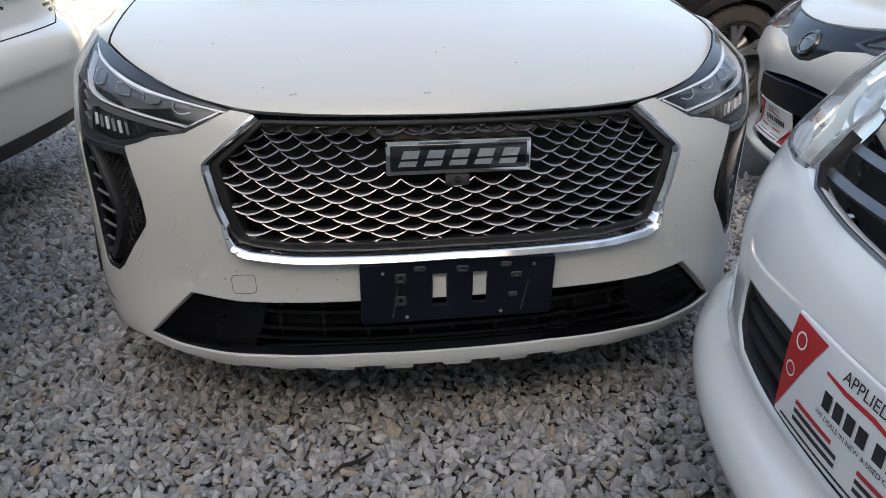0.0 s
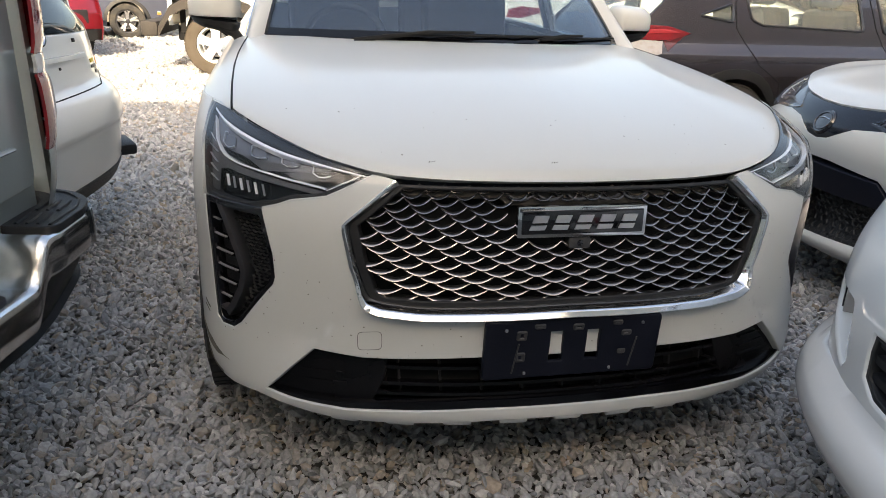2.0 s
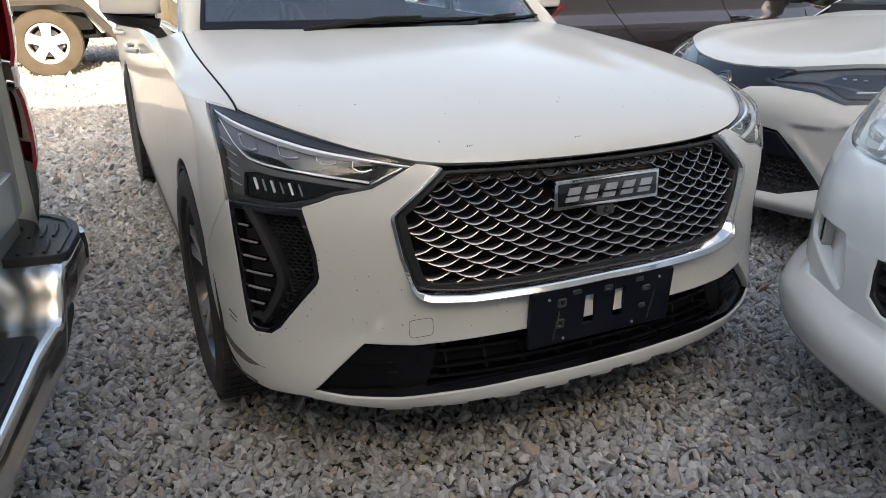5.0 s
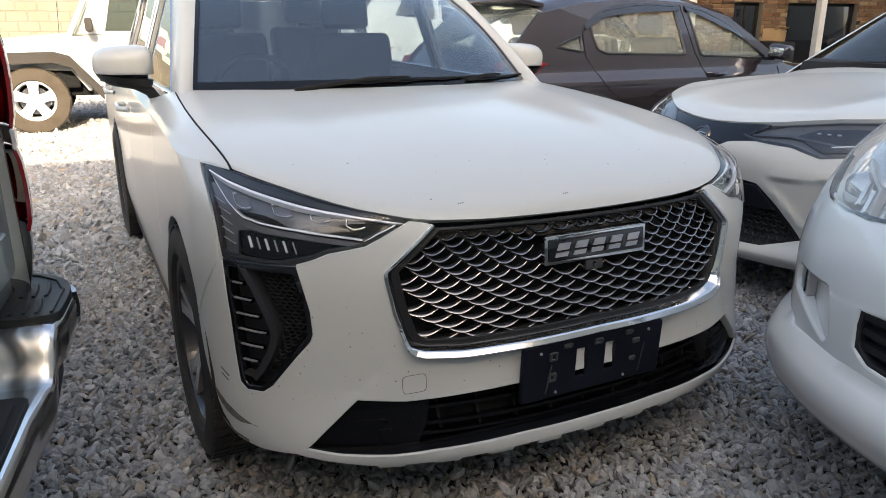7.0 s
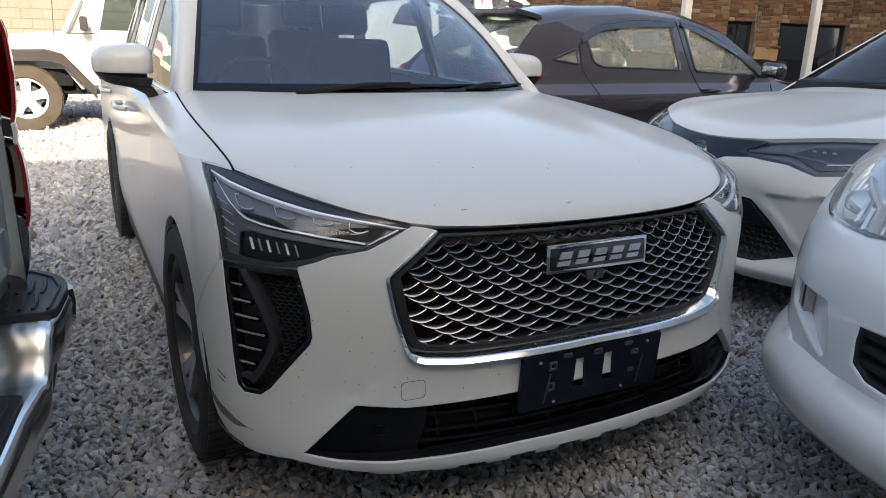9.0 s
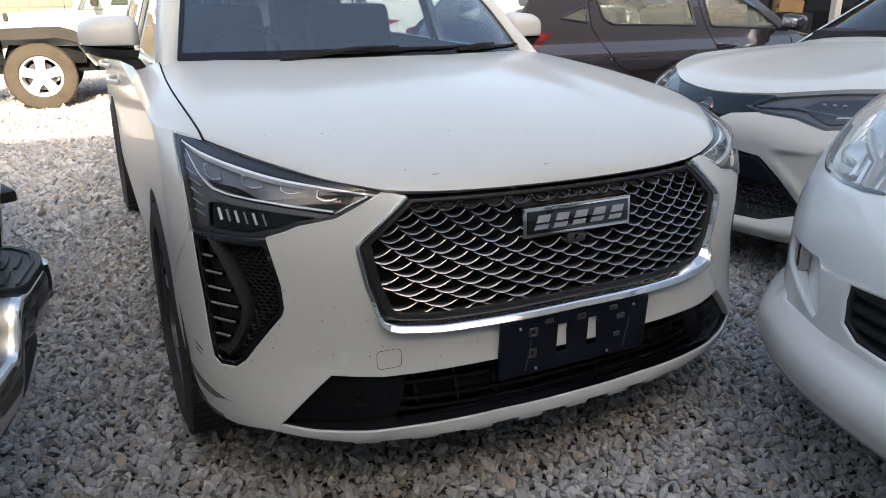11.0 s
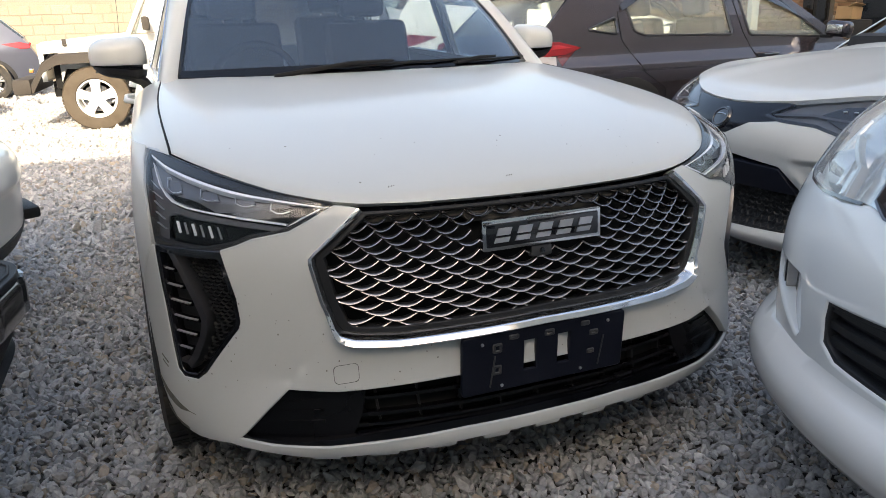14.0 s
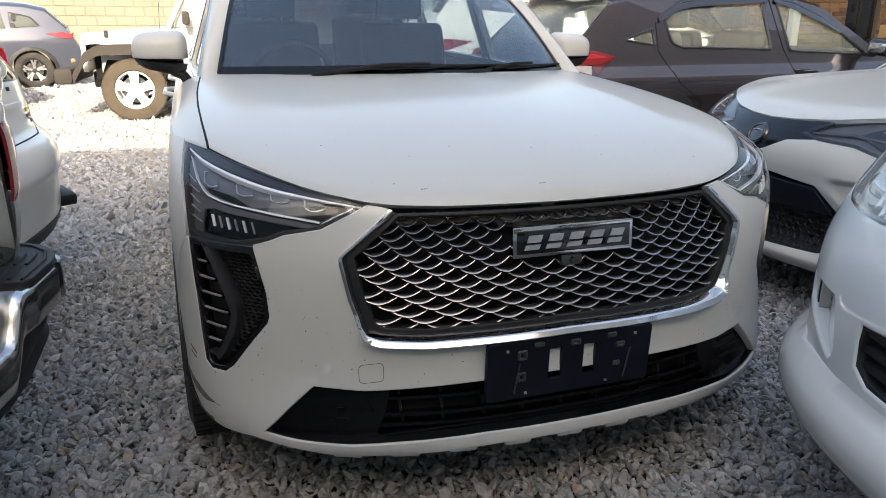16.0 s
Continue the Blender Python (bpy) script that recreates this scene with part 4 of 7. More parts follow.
        patch("rear_door", m([(ya(2.366), 0.30), (ya(3.06), 0.30)] + [(ya(3.08), 0.36), (ya(3.14), 0.55), (ya(3.25), 0.68)] + [(ya(3.42), 0.80), (ya(3.44), 1.028), (ya(2.406), 1.002), (ya(2.386), 0.70)]), [], 0.05, side, WHITE, car, 0.02)
        patch("rear_quarter", m([(ya(3.066), 0.28)] + ra[::-1] + [(ya(3.95), 0.28), (ya(4.40), 0.30), (ya(4.40), 1.045), (ya(3.446), 1.030), (ya(3.426), 0.79), (ya(3.26), 0.67), (ya(3.15), 0.55)]), [], 0.05, side, WHITE, car, 0.02)
        patch("sill_cladding", m([(ya(1.20), 0.18), (ya(3.10), 0.18), (ya(3.06), 0.296), (ya(1.25), 0.296)]), [], 0.05, side, PLASTIC, car, 0.02)
        for yy in (0.80, 3.50):
            V = [Vector((s * x, yy + 0.40 * math.cos(math.pi * i / 16), 0.35 + 0.40 * math.sin(math.pi * i / 16))) for i in range(17) for x in (0.55, 0.885)]
            mesh("wheel_arch_liner", V, [(2 * i, 2 * i + 1, 2 * i + 3, 2 * i + 2) for i in range(16)], PLASTIC, car)
            w = wheel(car, s * (0.79 if yy > 1 else 0.782), yy, 0.352, 0.225, 0.250, s, DARKRIM, ALLOY)
            w.rotation_euler.z = 0.012 if yy < 1 else 0.0          # front wheels turned a little
        # fender shoulder between hood edge and side
        def shoulder(u, v):
            e = hood(u, 1.0 if s > 0 else 0.0) + Vector((s * 0.005, 0, -0.003))
            k = 0.30 * (1 - u) ** 3
            d = nose(s * (ya(e.y) - k * 0.25), interp(e.y, belt_y, belt_z))
            p = e.lerp(d, v)
            p.z += 0.010 * math.sin(math.pi * v) * min(1, 0.1 + u * 2)
            p.x += s * 0.008 * math.sin(math.pi * v) * min(1, 0.2 + u * 2)
            return p
        grid("fender_shoulder", lambda u, v: shoulder(u ** 1.5, v), 26, 8, WHITE, car)
        tube("hood_gap", [hood(u, 1.0 if s > 0 else 0.0) + Vector((s * 0.003, 0, -0.001)) for u in (0.001, 0.03, 0.08, 0.2, 0.4, 0.6, 0.8, 0.97)], 0.0028, DARK, car, 6)
        # greenhouse: pillar, windows, roof rail
        def glass_side(y, z, o):
            return Vector((s * (interp(y, [1.36, 1.6, 2.0, 3.0, 4.2], [0.778, 0.792, 0.805, 0.825, 0.765]) - 0.34 * max(0, z - 1.0) + o), y, z))
        sill_y, sill_z = [1.36, 2.4, 3.4, 4.38], [0.985, 1.012, 1.045, 1.06]
        def ledge(u, v):
            y = mix(1.36, 4.38, u)
            a = nose(s * ya(y), interp(y, [1.36, 2.4, 3.44, 4.4], [0.964, 0.997, 1.028, 1.044]))
            b = glass_side(y, interp(y, sill_y, sill_z) + 0.012, -0.004)
            return a.lerp(b, v) + Vector((0, 0, 0.006 * math.sin(math.pi * v)))
        grid("belt_ledge", ledge, 30, 4, WHITE, car)
        frame_out = [(1.36, 0.985), (1.95, 1.40), (2.15, 1.50), (2.6, 1.545), (3.4, 1.53), (4.0, 1.46), (4.38, 1.06), (3.4, 1.045), (2.4, 1.012)]
        w1 = rounded([(1.50, 1.025), (1.98, 1.343), (2.21, 1.448), (2.42, 1.466), (2.40, 1.04)], 0.025)
        w2 = rounded([(2.50, 1.045), (2.52, 1.468), (3.1, 1.462), (3.42, 1.42), (3.42, 1.065)], 0.03)
        w3 = rounded([(3.50, 1.075), (3.50, 1.41), (3.78, 1.36), (3.98, 1.12)], 0.03)
        patch("window_frame", frame_out, [w1, w2, w3], 0.05, glass_side, WHITE, car, 0.03)
        for wpoly in (w1, w2, w3):
            patch("side_window", wpoly, [], 0.08, glass_side, GLASS, car, 0.0, -0.012)
            wp = resample(wpoly, 0.05)
            tube("window_trim", [glass_side(y, z, 0.002) for y, z in wp], 0.006, CHROME, car, 6, closed=True, up=(1, 0, 0))
        tube("roof_rail", [(s * 0.62, 2.1, 1.575), (s * 0.63, 2.25, 1.60), (s * 0.64, 3.0, 1.625), (s * 0.62, 3.7, 1.60), (s * 0.61, 3.85, 1.56)], 0.016, ALLOY, car, 8)
        # door mirror
        mr = new("door_mirror")
        mr.parent = car
        mr.matrix_basis = pose(s * 0.91, 1.73, 1.118) @ Matrix.Scale(0.92, 4)
        def shell(u, v):
            w, t = 2 * math.pi * v, math.pi * (u * 0.5)
            c = math.cos(w)
            return Vector((s * (0.005 + 0.116 * math.sin(t) ** 0.6 * math.copysign(abs(c) ** 0.55, c)), 0.09 - 0.145 * math.cos(t) ** 0.8 + 0.035 * c * math.sin(t), (0.082 - 0.016 * c) * math.sin(t) ** 0.6 * math.copysign(abs(math.sin(w)) ** 0.6, math.sin(w))))
        def cut(p, lo, hi, k):
            return Vector((p.x * k, p.y * k, min(hi, max(lo, p.z))))
        grid("mirror_cap", lambda u, v: cut(shell(u, v), -0.032, 1, 1), 14, 32, WHITE, mr)
        def foot(u, v):
            p = cut(shell(u, v), -1, -0.034, 0.965)
            p.z -= 0.022 * min(1, max(0, 0.5 - s * p.x / 0.2))
            return p
        grid("mirror_foot_shell", foot, 14, 32, PLASTIC, mr)
        block("mirror_glass", (0.19, 0.006, 0.12), pose(s * 0.005, 0.088, -0.005, 0, 0, 0), CHROME, mr, 0.002)
        tube("mirror_arm", [(s * 0.04, 0.0, -0.060), (s * -0.03, 0.0, -0.075), (s * -0.085, 0.01, -0.105), (s * -0.12, 0.02, -0.16), (s * -0.135, 0.03, -0.22)], [0.03, 0.036, 0.036, 0.036, 0.04], PLASTIC, mr, 10, flat=0.6)
        for yy in (2.22, 3.25):
            tube("door_handle", [(s * 0.885, yy, 0.905), (s * 0.925, yy + 0.03, 0.91), (s * 0.925, yy + 0.19, 0.915), (s * 0.888, yy + 0.22, 0.915)], 0.012, WHITE, car, 8)
    # windscreen, roof, tail
    def top(v):
        t = v * 2 - 1
        return Vector((0.60 * t, 1.98 + 0.13 * t * t, 1.503 - 0.035 * t * t))
    def screen(u, v):
        p = cowl(v).lerp(top(v), u)
        t = v * 2 - 1
        return p + Vector((0, -0.05, 0.05)) * math.sin(math.pi * u) * (1 - 0.5 * t * t)
    grid("windscreen", lambda u, v: screen(0.02 + 0.96 * u, 0.03 + 0.94 * v), 16, 24, SCREEN, car, "dusty windscreen with the sky's reflection painted in as a blue film, dark edges")
    for nm, u0, u1, v0, v1 in (("screen_edge", 0.0, 0.045, 0.02, 0.98), ("sun_band", 0.80, 0.99, 0.02, 0.98), ("screen_edge", 0.02, 0.98, 0.012, 0.042), ("screen_edge", 0.02, 0.98, 0.958, 0.988)):
        grid(nm, lambda u, v: screen(mix(u0, u1, u), mix(v0, v1, v)) + Vector((0, 0.004, -0.004) if nm == "sun_band" else (0, -0.003, 0.003)), 12, 20, PIANO if nm == "screen_edge" else SUNBAND, car)
    for s in (-1, 1):
        def pillar(u, v):
            e = 0.965 if s > 0 else 0.035
            q = screen(u, e)
            y = mix(1.36, 2.15, u)
            z = interp(y, [1.36, 1.95, 2.15], [0.985, 1.40, 1.50])
            o = Vector((s * (interp(y, [1.36, 1.6, 2.0, 3.0], [0.778, 0.792, 0.805, 0.825]) - 0.34 * max(0, z - 1.0) + 0.003), y, z))
            p = q.lerp(o, v)
            return p + Vector((s * 0.012, -0.02, 0.012)) * math.sin(math.pi * v)
        grid("windscreen_pillar", pillar, 16, 6, WHITE, car)
    def roof(u, v):
        a = top(v)
        t = v * 2 - 1
        b = Vector((0.56 * t, 4.15 - 0.05 * t * t, 1.47 - 0.03 * t * t))
        p = a.lerp(b, u)
        p.z += 0.065 * math.sin(math.pi * u) + 0.01
        p.x *= 1 + 0.06 * math.sin(math.pi * u)
        return p
    grid("roof", roof, 20, 20, WHITE, car, thick=0.03)
    def back(u, v):
        t = v * 2 - 1
        return Vector(((0.60 + 0.14 * u) * t, 4.10 + 0.22 * u - 0.08 * t * t, 1.44 - 0.36 * u))
    grid("rear_window", back, 8, 12, DEEPTINT, car)
    def tail(u, v):
        t = v * 2 - 1
        return Vector(((0.78 + 0.1 * u) * t, 4.34 + 0.10 * math.sin(math.pi * u) - 0.14 * t ** 4, 1.08 - 0.82 * u))
    grid("tailgate", tail, 12, 12, WHITE, car)
    mesh("underbody", [(-0.55, 0.5, 0.2), (0.55, 0.5, 0.2), (0.8, 4.3, 0.2), (-0.8, 4.3, 0.2), (-0.8, 0.35, 0.24), (0.8, 0.35, 0.24)], [(0, 1, 2, 3)], DARK, car, False)
    # unseen sheet added under the nose to darken the gravel below
    grid("nose_shade_sheet", lambda u, v: nose(mix(-0.85, 0.85, v), 0.245, -0.035).lerp(Vector((mix(-0.6, 0.6, v), 0.55, 0.2)), u), 6, 24, DARK, car)
    # wipers, dashboard, steering wheel, seats
    for x0, x1, dy in ((-0.30, 0.36, 0), (0.30, 0.70, 0.05)):
        a = [screen(0.015 + 0.02 * t, 0.5 + mix(x0, x1, t) / 1.53) + Vector((0, -0.010, 0.008)) for t in (0, 0.25, 0.5, 0.75, 1)]
        wp = new("wiper")
        wp.parent = car
        tube("wiper_blade", a, 0.0045, DARK, wp, 6)
        tube("wiper_arm", [a[0] + Vector((-0.1, 0, -0.02)), a[1] + Vector((0, -0.008, 0.012)), a[2] + Vector((0, -0.004, 0.012))], [0.010, 0.008, 0.005], DARK, wp, 6)
    def dash(u, v):
        t = v * 2 - 1
        return Vector((0.74 * t, mix(1.33 + 0.24 * t * t, 1.95, u), 1.045 - 0.05 * u * u + 0.015 * math.sin(6 * v)))
    grid("dashboard", dash, 8, 16, FABRIC, car, thick=0.12)
    sw = new("steering_wheel")
    sw.parent = car
    sw.matrix_basis = pose(-0.36, 2.05, 0.98, 25)
    tube("wheel_rim", [(0.18 * math.cos(w), 0, 0.18 * math.sin(w)) for w in np.linspace(0, 2 * math.pi, 28, endpoint=False)], 0.016, PLASTIC, sw, 8, closed=True, up=(0, 1, 0))
    block("wheel_hub", (0.30, 0.04, 0.07), pose(0, 0.01, 0), PLASTIC, sw, 0.02)
    block("cabin_mirror", (0.23, 0.025, 0.065), pose(0, 2.06, 1.41, 8), PLASTIC, car, 0.015)
    block("sensor_pod", (0.12, 0.10, 0.03), pose(0, 1.98, 1.475, 25), PLASTIC, car, 0.01)
    for x in (-0.36, 0.36):
        seat(car, x, 2.45, 0.62)
        seat(car, x, 3.30, 0.66)
    mesh("cabin_floor", [(-0.8, 1.3, 0.36), (0.8, 1.3, 0.36), (0.8, 4.2, 0.4), (-0.8, 4.2, 0.4)], [(0, 1, 2, 3)], FABRIC, car, False)
    mesh("cabin_lining", [(-0.55, 2.05, 1.47), (0.55, 2.05, 1.47), (0.55, 4.0, 1.46), (-0.55, 4.0, 1.46)], [(0, 1, 2, 3)], BEIGE, car, False)
    return car


suv()


# ---------------------------------------------------------------- the other cars
def body(car, spec, paint):
    """A car's shell from its side view. Car frame: nose at y = 0, tail at y = spec['len'], x across, z up.
    top: (y, z, part) along the middle from nose foot over the roof to tail foot; sides are cut for windows and wheels."""
    L, W, belt, tum = spec["len"], spec["half"], spec["belt"], spec.get("tumble", 0.32)
    nar = spec.get("narrow", 0.10)
    def side_x(y, z):
        k = abs(y - L / 2) / (L / 2)
        w = W * (1 - nar * k ** 5)
        w -= 0.05 * max(0, (0.55 - z) / 0.4) ** 2 + 0.03 * (1 / (1 + math.exp(-(z - belt + 0.06) / 0.03)))
        w -= spec.get("waist", 0.0) * math.exp(-((z - 0.52) / 0.13) ** 2)
        w -= spec.get("shoulder", 0.0) / (1 + math.exp(-(z - 0.86 - 0.03 * (y / L)) / 0.022))
        w -= tum * 0.5 * ((z - belt) + math.hypot(z - belt, 0.05))
        return w
    top = spec["top"]
    crown = spec.get("crown", 0.05)
    ed = spec.get("edge", 0.035)
    ys, zs = [p[0] for p in top], [p[1] for p in top]
    def side(sgn):
        return lambda y, z, o: Vector((sgn * (side_x(y, z) + o), y, z))
    # side outline: the top line pulled in a little
    arcs = []
    for wy, wr in spec["wheels"]:
        arcs.append([(wy + (wr + 0.045) * math.cos(math.pi * i / 14), wr + (wr + 0.045) * math.sin(math.pi * i / 14)) for i in range(15)])
    sill = spec.get("sill", 0.26)
    foot = []
    for arc in reversed(arcs):
        foot += [(arc[0][0] + 0.01, sill)] + arc + [(arc[-1][0] - 0.01, sill)]
    outline = [(y, z - ed if 0.15 < y < L - 0.15 else z) for y, z, _ in top] + foot
    wins = [rounded(w, 0.025, 3) for w in spec["windows"]]
    for s in (-1, 1):
        patch("side_panel", outline, wins, spec.get("step", 0.07), side(s), paint, car, 0.02)
        for w in wins:
            patch("side_window", w, [], 0.12, side(s), spec.get("glass", TINT), car, 0.0, -0.010)
            if spec.get("trim"):
                tube("window_trim", [side(s)(y, z, 0.003) for y, z in resample(w, 0.06)], 0.008, spec["trim"], car, 6, closed=True, up=(1, 0, 0))
        for line in spec.get("seams", ()):
            tube("door_seam", [side(s)(y, z, 0.0005) for y, z in resample(line, 0.05, False)], 0.0035, DARK, car, 5)
        if spec.get("cladding"):
            for arc in arcs:
                pts = resample(arc, 0.05, False)
                V, F = [], []
                wy, wr = (arc[0][0] + arc[-1][0]) / 2, arc[0][1]
                for y, z in pts:
                    d = Vector((y - wy, z - wr)).normalized()
                    for o, e in ((-0.004, -0.02), (-0.004, 0.018), (0.03, 0.016), (0.062, 0.008), (0.066, -0.006)):
                        V.append(side(s)(y + d.x * o, z + d.y * o, e))
                F = [(5 * i + j, 5 * i + j + 1, 5 * i + 6 + j, 5 * i + 5 + j) for i in range(len(pts) - 1) for j in range(4)]
                mesh("arch_cladding", V, F, spec["cladding"], car)
    # strips over the middle, one part for each run of the same name
    runs = []
    for i in range(len(top) - 1):
        nm = top[i][2]
        if runs and runs[-1][0] == nm:
            runs[-1][1].append(i + 1)
        else:
            runs.append([nm, [i, i + 1]])
    for nm, idx in runs:
        pts = [(top[i][0], top[i][1]) for i in idx]
        fine = []
        for i in range(len(pts) - 1):
            for k in range(4):
                fine.append((mix(pts[i][0], pts[i + 1][0], k / 4), mix(pts[i][1], pts[i + 1][1], k / 4)))
        fine.append(pts[-1])
        def skin(u, v):
            q = u * (len(fine) - 1)
            i = min(int(q), len(fine) - 2)
            y, z = mix(fine[i][0], fine[i + 1][0], q - i), mix(fine[i][1], fine[i + 1][1], q - i)
            d = Vector((fine[i + 1][0] - fine[i][0], fine[i + 1][1] - fine[i][1])).normalized()
            n = Vector((-d.y, d.x))
            t = v * 2 - 1
            e = 1 - abs(t) ** 2.4
            x = side_x(min(max(y, 0.02), L - 0.02), z - ed * 0.5) * t
            out = crown * e - ed * abs(t) ** 8
            return Vector((x, y + n.x * out, z + n.y * out))
        m = {"windscreen": spec.get("screen", GLASS), "rear_window": spec.get("glass", TINT), "bumper": spec.get("bumper", paint), "lower_bumper": PLASTIC}.get(nm, paint)
        grid(nm, skin, len(fine) - 1, 16, m, car)
    for wy, wr in spec["wheels"]:
        for s in (-1, 1):
            V = [Vector((s * x, wy + (wr + 0.05) * math.cos(math.pi * i / 12), wr + (wr + 0.05) * math.sin(math.pi * i / 12))) for i in range(13) for x in (W - 0.40, W - 0.03)]
            mesh("wheel_arch_liner", V, [(2 * i, 2 * i + 1, 2 * i + 3, 2 * i + 2) for i in range(12)], PLASTIC, car)
            if s in spec.get("wheel_sides", (-1, 1)):
                wheel(car, s * (W - 0.125), wy, wr, spec.get("tyre_w", 0.21), spec.get("rim_r", 0.22), s, spec.get("rim", DARKRIM), spec.get("rim_face", ALLOY), spec.get("spokes", 5), spec.get("double", True), spec.get("tyre"))
    mesh("underbody", [(-W + 0.1, 0.3, sill - 0.02), (W - 0.1, 0.3, sill - 0.02), (W - 0.1, L - 0.3, sill - 0.02), (-W + 0.1, L - 0.3, sill - 0.02)], [(0, 1, 2, 3)], DARK, car, False)
    for x in (-0.36, 0.36):
        for sy in spec.get("seats", ()):
            seat(car, x, sy, belt - 0.42, spec.get("seat_mat"))
    if spec.get("seats"):
        y0, y1 = spec["seats"][0] - 0.9, spec["seats"][-1] + 0.6
        mesh("cabin_floor", [(-W + 0.12, y0, belt - 0.55), (W - 0.12, y0, belt - 0.55), (W - 0.12, y1, belt - 0.5), (-W + 0.12, y1, belt - 0.5)], [(0, 1, 2, 3)], FABRIC, car, False)
        block("dashboard", (2 * W - 0.3, 0.5, 0.22), pose(0, y0 + 0.15, belt - 0.06), FABRIC, car, 0.06)
    return side


def sign_plate(place, x0, z0, x1, z1, parent):
    """A dealer's paper plate laid on a bumper: red corner with two pale roundels, bars for the lines that carry names and numbers."""
    w, h = x1 - x0, z1 - z0
    at = lambda u, v: (x0 + u * w, z0 + v * h)
    s = new("dealer_plate")
    s.parent = parent
    tagged(s, "white and red printed dealer plate, taped on")
    patch("sheet", [at(0, 0), at(1, 0), at(1, 1), at(0, 1)], [], 0.03, place, PAPER, s, 0.004, 0.010)
    poly = lambda nm, pts, m, o=0.0112: patch(nm, [at(*p) for p in pts], [], 0.03, place, m, s, 0, o)
    poly("red_corner", [(0.0, 0.02), (0.21, 0.97), (0.0, 0.99)], INKRED)
    poly("red_corner", [(1.0, 0.02), (0.80, 0.02), (1.0, 0.6)], INKRED)
    for u, v, r in ((0.075, 0.82, 0.062), (0.055, 0.52, 0.056)):
        ring = [(u + r * math.cos(t) * h / w * 1.3, v + r * 1.3 * math.sin(t)) for t in np.linspace(0, 2 * math.pi, 20, endpoint=False)]
        inner = [(u + (p - u) * 0.78, v + (q - v) * 0.78) for p, q in ring]
        patch("roundel", [at(*p) for p in ring], [[at(*p) for p in inner]], 0.03, place, PAPER, s, 0, 0.0124)
    bar = lambda u0, u1, v, t, m: poly("text_bar", [(u0, v - t), (u1, v - t), (u1, v + t), (u0, v + t)], m)
    # dealer's name as a row of heavy upright strokes under a swoosh
    for k in range(9):
        u = 0.27 + 0.062 * k + (0.02 if k > 3 else 0)
        poly("name_stroke", [(u, 0.50), (u + 0.045, 0.50), (u + 0.045, 0.655), (u, 0.655)], INKBLACK)
    pts = [(0.25, 0.80), (0.36, 0.79), (0.50, 0.80), (0.64, 0.74), (0.74, 0.68)]
    poly("swoosh", pts + [(u, v - 0.025 - 0.02 * math.sin(i)) for i, (u, v) in reversed(list(enumerate(pts)))], INKRED)
    for u0, u1, v, m in ((0.13, 0.36, 0.30, INKRED), (0.13, 0.40, 0.22, INKBLACK), (0.13, 0.40, 0.14, INKBLACK), (0.50, 0.74, 0.30, INKRED), (0.50, 0.77, 0.22, INKBLACK), (0.50, 0.77, 0.14, INKBLACK), (0.05, 0.76, 0.05, INKBLACK)):
        bar(u0, u1, v, 0.022 if v > 0.1 else 0.012, m)
    for text, u, v, size in (("APPLIED FOR", 0.33, 0.845, 0.125), ("WE DEALS IN NEW & USED CARS", 0.25, 0.415, 0.058)):
        c = bpy.data.curves.new("lettering", 'FONT')
        c.body, c.size = text, size * h * 1.15
        c.materials.append(INKBLACK)
        t = new("lettering", c)
        bpy.context.view_layer.update()
        me = bpy.data.meshes.new_from_object(t.evaluated_get(bpy.context.evaluated_depsgraph_get()))
        bpy.data.objects.remove(t)
        for vtx in me.vertices:
            vtx.co = place(x0 + u * w + vtx.co.x, z0 + v * h + vtx.co.y, 0.0125)
        ob = new("lettering", me)
        ob.parent = s
    return s


